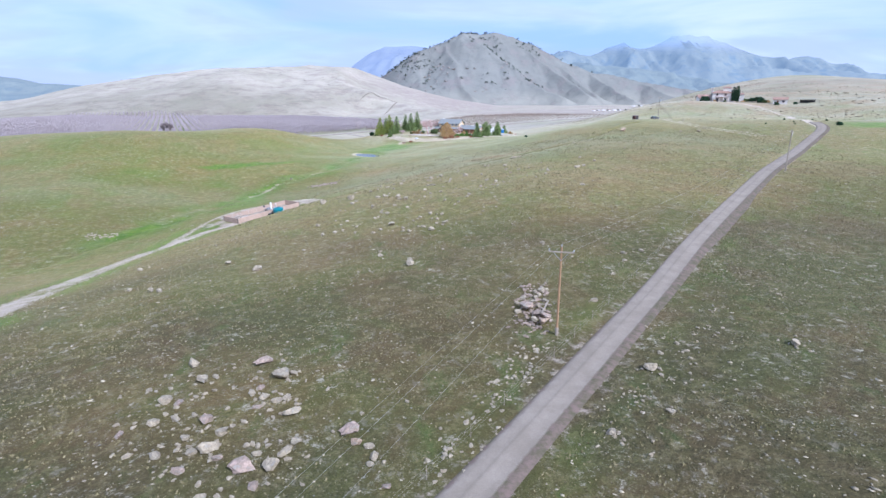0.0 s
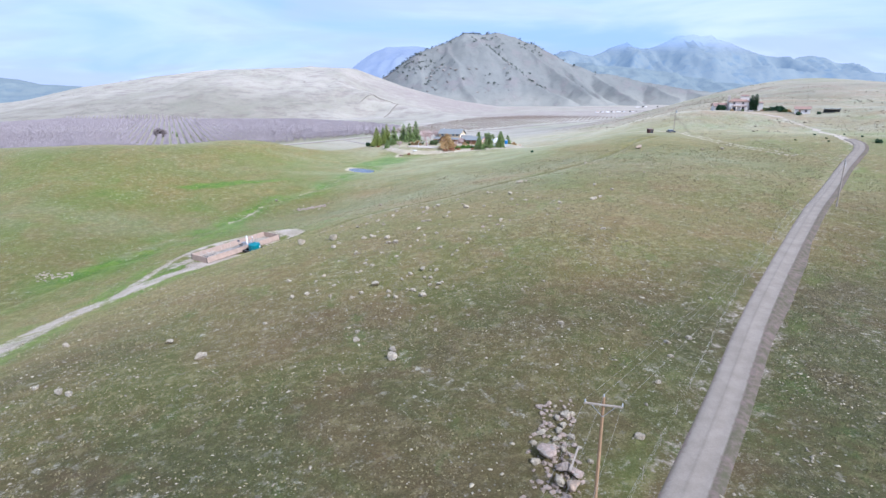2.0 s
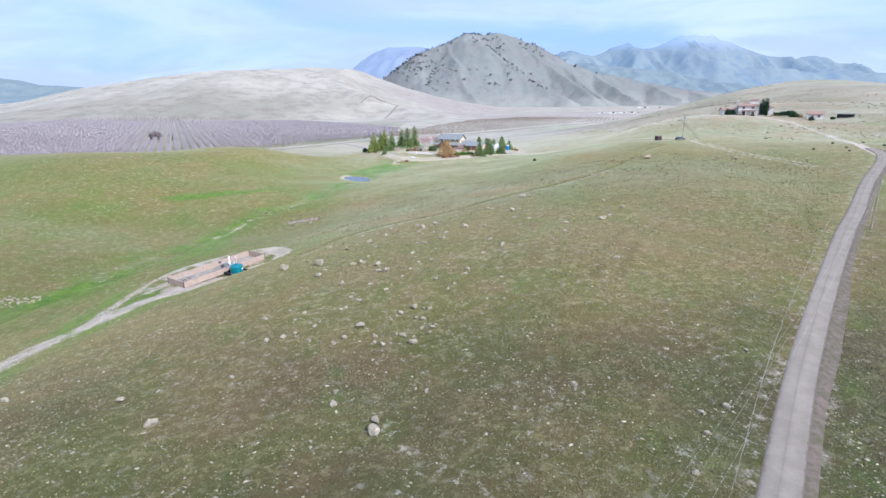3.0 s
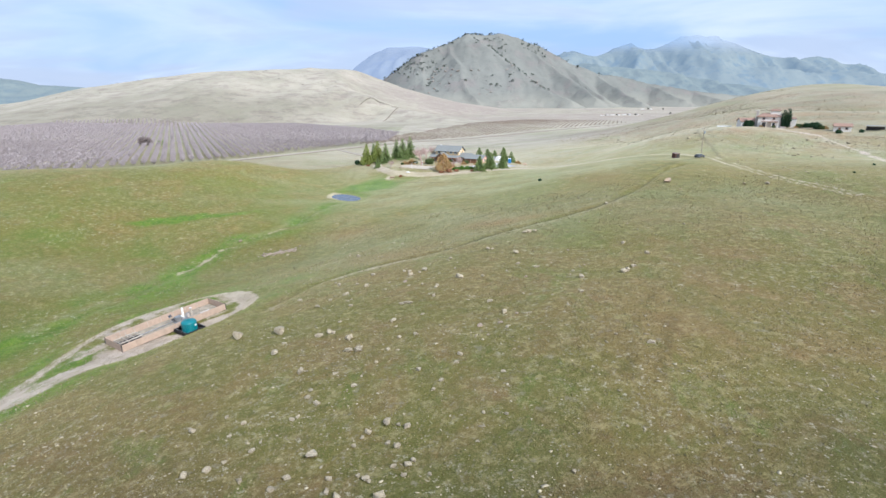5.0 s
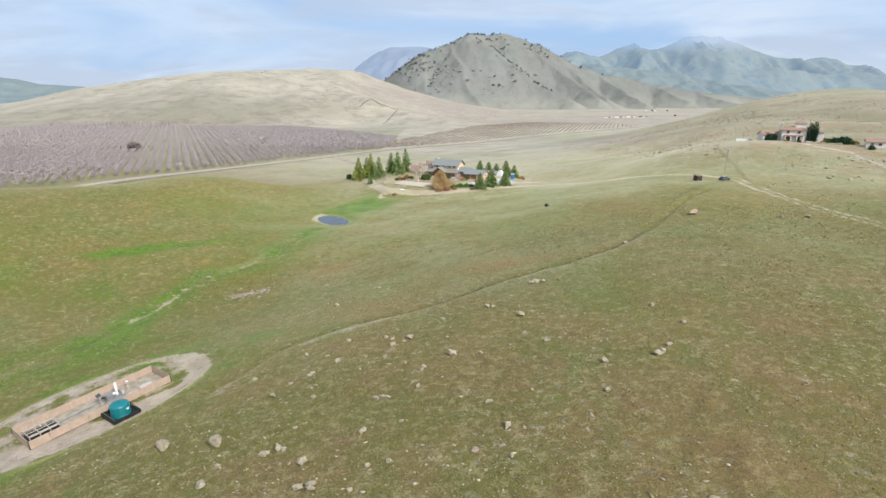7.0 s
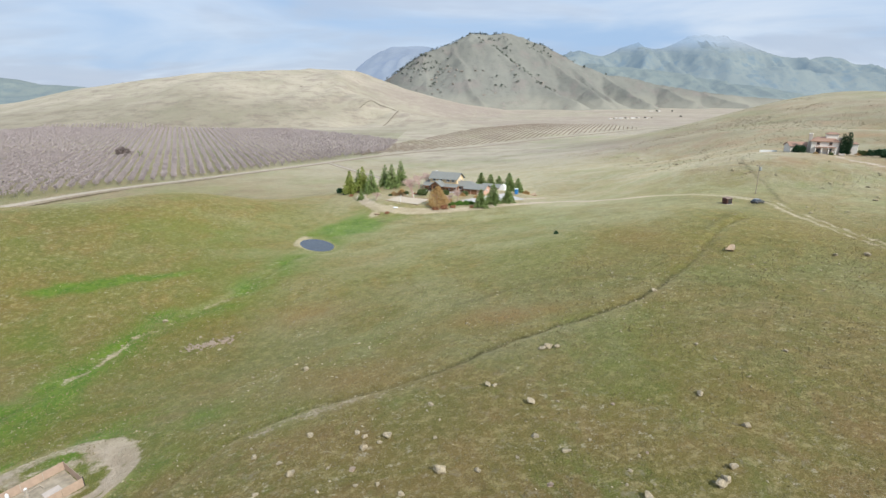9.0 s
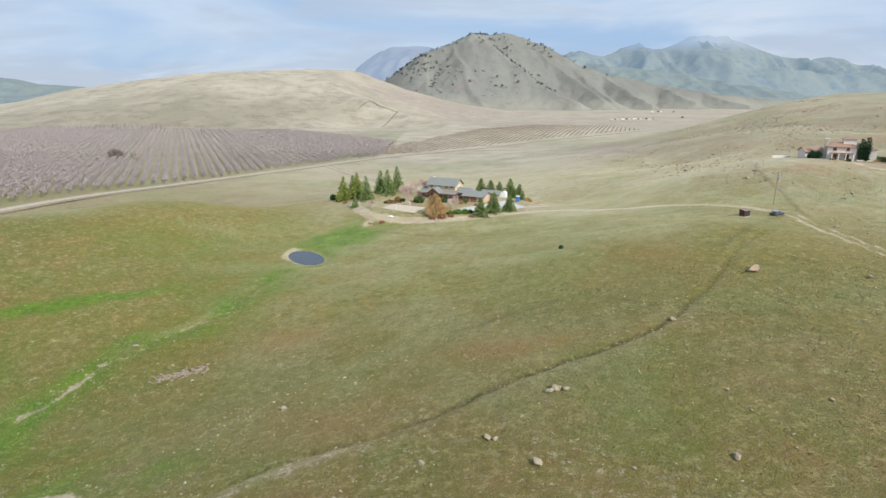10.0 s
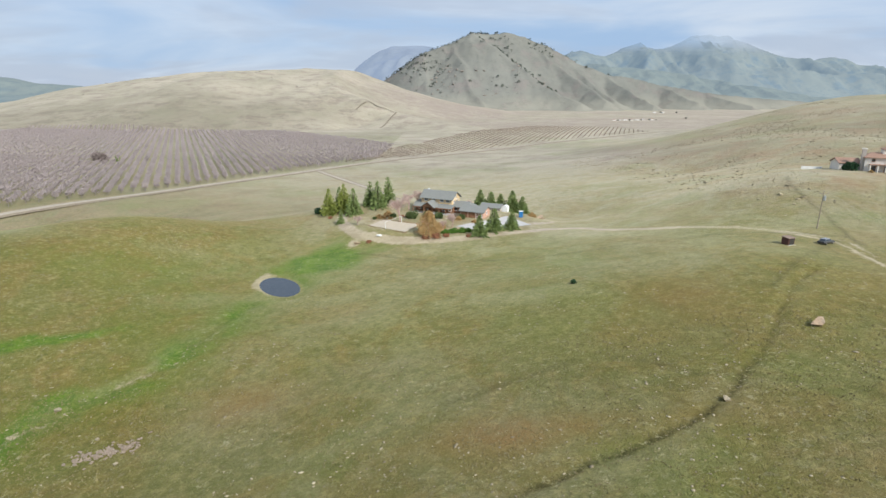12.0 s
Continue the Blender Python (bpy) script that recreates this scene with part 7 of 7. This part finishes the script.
# ---- stones and scrub on the villa's hill, past counting ----
def hill_litter():
    rng = np.random.default_rng(21)
    n = 42000
    x, y = rng.uniform(55, 340, n), rng.uniform(200, 640, n)
    keep = rng.random(n) < np.clip(0.12 + 2.2 * fbm(x / 28, y / 28, 3, 44), 0.02, 1)
    keep &= (land(x, y) > 17) & (x > 95) & (far_from(ROAD, x, y) > 3.5) & (far_from(LOOP_TRACK, x, y) > 2.5) & (np.hypot(x - 158, y - 314) > 24) & (np.hypot(x - 180, y - 295) > 12)
    x, y = x[keep], y[keep]
    z = land(x, y) + 0.1
    pick = rng.random(len(x)) < 0.8
    spots = np.stack([x, y, z], -1)
    size = rng.uniform(0.1, 0.3, len(x)) + 0.0009 * (y - 200) * rng.random(len(x))
    for name, m, mat, note, cat in (("hill_stones", pick, CHIPS, "pale stones scattered over the villa's hillside", "stones"), ("hill_scrub", ~pick, SCRUB, "low brown scrub dotted over the hillside", "scrub")):
        v, f = shards(spots[m], size[m] * (0.8 if name == "hill_stones" else 1.0), np.tile((0, 0, 0.35), (m.sum(), 1)), rng, 7, 0.9)
        tagged(new(name, raw_mesh(name, v, f, mat)), note, cat, kind="stuff")


hill_litter()


# ---- orchard, vineyard, valley houses ----
def orchard():
    rng = np.random.default_rng(5)
    d, e = np.array((-0.44, 0.898)), np.array((0.898, 0.44))
    V, F, count = [], [], 0
    near = lambda x: np.interp(x, VALLEY_ROAD[:, 0], VALLEY_ROAD[:, 1])
    for i in range(-110, 70):
        for j in range(-20, 150):
            p = np.array((-150.0, 520.0)) + e * i * 6.0 + d * j * 5.2 + rng.normal(size=2) * 0.25
            x, y = p
            if not (-660 < x < -58) or y < near(x) + 17 + 0.0 * x or y > 965 - 0.10 * (x + 300) or y > 760 + (-x - 62) * 1.1:
                continue
            if np.hypot((x + 290) / 15, (y - 588) / 9) < 1 or rng.random() < 0.015:
                continue
            z = float(land(x, y))
            far = y > 620
            n = 18 if far else 42
            h = rng.uniform(3.8, 4.8)
            a = rng.uniform(0, 2 * math.pi, n)
            r = rng.uniform(0.2, 1.75, n)
            c = np.stack([x + r * np.cos(a), y + r * np.sin(a), z + h * rng.uniform(0.45, 0.95, n) * (1 - 0.06 * r)], -1)
            dn = np.stack([np.cos(a) * 0.6, np.sin(a) * 0.6, np.full(n, 0.8)], -1)
            v, f = shards(c, rng.uniform(0.45, 0.85, n) * (1.3 if far else 1.0), dn, rng, 2 if far else 3, 0.35)
            trunk = np.array([(x - 0.16, y, z), (x + 0.16, y, z), (x, y, z + h * 0.6), (x, y - 0.16, z), (x, y + 0.16, z), (x + 0.05, y, z + h * 0.6)])
            V += [v, trunk]
            F += [f + count, np.array([(0, 1, 2), (3, 4, 5)]) + count + len(v)]
            count += len(v) + 6
    ob = new("orchard_trees", raw_mesh("orchard_trees", np.concatenate(V), np.concatenate(F), ORCHARD_TWIGS))
    return tagged(ob, "leafless pinkish-grey orchard trees in long straight rows", "orchard", kind="stuff")


orchard()


def vineyard():
    rng = np.random.default_rng(6)
    d, e = np.array((0.30, 0.954)), np.array((0.954, -0.30))
    C = []
    for i in range(-40, 60):
        for j in range(-180, 180):
            x, y = np.array((60.0, 830.0)) + e * i * 6.5 + d * j * 2.0
            edge = np.interp(x, VALLEY_ROAD[:, 0], VALLEY_ROAD[:, 1])
            if edge + 18 < y < edge + 18 + np.interp(x, (-80, 30, 150, 300), (90, 210, 300, 240)) and -82 < x < 300:
                C.append((x, y, float(land(x, y)) + 0.7))
    C = np.array(C)
    v, f = shards(C, rng.uniform(0.8, 1.3, len(C)), np.tile((0, 0, 1.0), (len(C), 1)), rng, 3, 0.4)
    ob = new("vineyard_rows", raw_mesh("vineyard_rows", v, f, VINE))
    return tagged(ob, "dormant brown vines in close straight rows", "vineyard", kind="stuff")


vineyard()
OAK = (PINK_TREE[0], clump_mesh(41, 5.0, 5.5, OAK_LEAVES, 40, 40, 2.0, 0.7))
tree("oak_tree", -291, 590, (PINK_TREE[0], clump_mesh(42, 5.5, 6.5, DRY_OAK, 44, 40, 1.5, 0.9)), "broad dark leafless oak standing in the orchard", "tree", "", 1.25)
for x, y, s in ((-281, 596, 0.6), (-276, 594, 0.55)):
    tree("conifer", x, y, PINE_B, "small dark conifer in the orchard clearing", "conifer", "orchard conifers", s)
for k, (x, y, w, d, turn) in enumerate([(372, 1395, 12, 8, 10), (388, 1405, 9, 7, -20), (402, 1412, 14, 8, 5), (418, 1420, 10, 8, 30), (433, 1424, 16, 9, 0), (449, 1432, 9, 7, -10), (470, 1436, 10, 8, 15), (640, 1900, 16, 10, 0), (670, 1910, 12, 9, 20)]):
    h = thing("valley_house", pose(x, y, float(land(x, y)) - 0.3, 0, 0, turn) @ Matrix.Scale(0.55, 4), "small white house far down the valley", "house", "valley houses")
    part("wall", gable_body(w, d, 4.0, 1.8), WHITE_PAINT, h)
    part("roof", gable_roof(w, d, 1.8, 0.5, 0.2, 4.05), GREY_STUCCO if k % 3 else TILE_ROOF, h)
    part("door", box(1.2, 0.1, 2.2, 0, -d / 2 - 0.05, 0), TIMBER, h)
for k, (x, y, s) in enumerate([(380, 1392, 1.0), (411, 1408, 1.1), (440, 1418, 1.0), (462, 1428, 1.2), (482, 1440, 0.8), (655, 1890, 1.6), (575, 1500, 1.4), (700, 1880, 1.5)]):
    tree("valley_tree", x, y, OAK, "dark tree beside the far valley houses", "tree", "valley trees", 0.4 * s, 50 * k)


# ---- trees on the butte, past counting ----
def butte_trees():
    rng = np.random.default_rng(9)
    C, S = [], []
    ob = bpy.data.objects["butte"].data
    co = np.empty(len(ob.vertices) * 3, np.float32)
    ob.vertices.foreach_get("co", co)
    co = co.reshape(-1, 3)
    pick = co[(co[:, 1] < 2560) & (co[:, 2] > 25) & (co[:, 0] > -420)]
    dens = smooth(35, 110, pick[:, 2]) * np.clip(0.02 + 1.5 * fbm(pick[:, 0] / 70, pick[:, 1] / 110, 3, 61) + 0.45 * smooth(190, 260, pick[:, 2]) + 0.9 * np.exp(-(((pick[:, 0] + 90) / 85) ** 2 + ((pick[:, 2] - 165) / 45) ** 2)), 0.01, 1.3)
    crest = np.interp(pick[:, 0], [p[0] for p in CREST], [p[2] for p in CREST])
    dens = dens + 2.5 * (pick[:, 2] > crest - 14) * (pick[:, 0] > -260) * (pick[:, 0] < 520)
    spine = np.array(SPURS[0])
    dens = dens + 1.5 * np.exp(-(((far_from(spine[:, :2] + (8, 4), pick[:, 0], pick[:, 1])) / 9) ** 2)) * smooth(45, 75, pick[:, 2])
    sel = pick[rng.random(len(pick)) < dens * 0.3]
    for p in sel:
        m = rng.integers(7, 13)
        r = rng.uniform(1.6, 5.0)
        q = rng.normal(size=(m, 3))
        q /= np.linalg.norm(q, axis=1)[:, None]
        C.append(p + (*(rng.normal(size=2) * 4), r * 0.6) + q * (r, r, r * 0.7))
        S.append(np.full(m, r * 0.9))
    C, S = np.concatenate(C), np.concatenate(S)
    v, f = shards(C, S, np.tile((0, 0, 0.6), (len(C), 1)), rng, 2, 0.9)
    t = new("hill_oaks", raw_mesh("hill_oaks", v, f, OAK_LEAVES))
    return tagged(t, "scattered dark oaks over the butte's slopes", "trees", kind="stuff")


butte_trees()


# ---- crags on the butte and the dry hill, past counting ----
def crags(name, spots, label):
    bm = bmesh.new()
    for x, y, z, size in spots:
        m = pose(x, y, z, rock_rng.uniform(-25, 25), rock_rng.uniform(-25, 25), rock_rng.uniform(0, 360)) @ Matrix.Diagonal((size * 1.4, size, size * 0.9, 1))
        kept = len(bm.verts)
        bm.from_mesh(ROCKS[rock_rng.randrange(len(ROCKS))])
        bm.verts.ensure_lookup_table()
        for v in bm.verts[kept:]:
            v.co = m @ v.co
    return tagged(link(name, bm, CRAG), label, "rocks", kind="stuff")


def butte_crags():
    rng = np.random.default_rng(17)
    me = bpy.data.objects["butte"].data
    co = np.empty(len(me.vertices) * 3, np.float32)
    me.vertices.foreach_get("co", co)
    co = co.reshape(-1, 3)
    p = co[(co[:, 1] < 2470) & (co[:, 2] > 45) & (co[:, 0] > -330) & (co[:, 0] < 560)]
    rough = np.clip(3 * fbm(p[:, 0] / 60, p[:, 1] / 80, 3, 71) - 0.15, 0, 1) + 0.8 * np.exp(-(((p[:, 0] + 40) / 110) ** 2 + ((p[:, 2] - 120) / 60) ** 2))
    p = p[rng.random(len(p)) < 0.075 * rough]
    crags("butte_crags", [(x, y, z + 0.5, rng.uniform(4, 13)) for x, y, z in p[:620]], "rosy grey rock outcrops on the butte's slopes")
    x = rng.uniform(-1000, -250, 500)
    y = rng.uniform(1250, 1840, 500)
    keep = rng.random(500) < np.clip(0.1 + 1.6 * fbm(x / 140, y / 90, 3, 72) + 0.25 * (y > 1700), 0, 1)
    crags("hill_crags", [(a, b, float(land(a, b)) + 0.2, rng.uniform(1.5, 4.5)) for a, b in zip(x[keep], y[keep])], "pale stones along the dry hill's crest")


butte_crags()
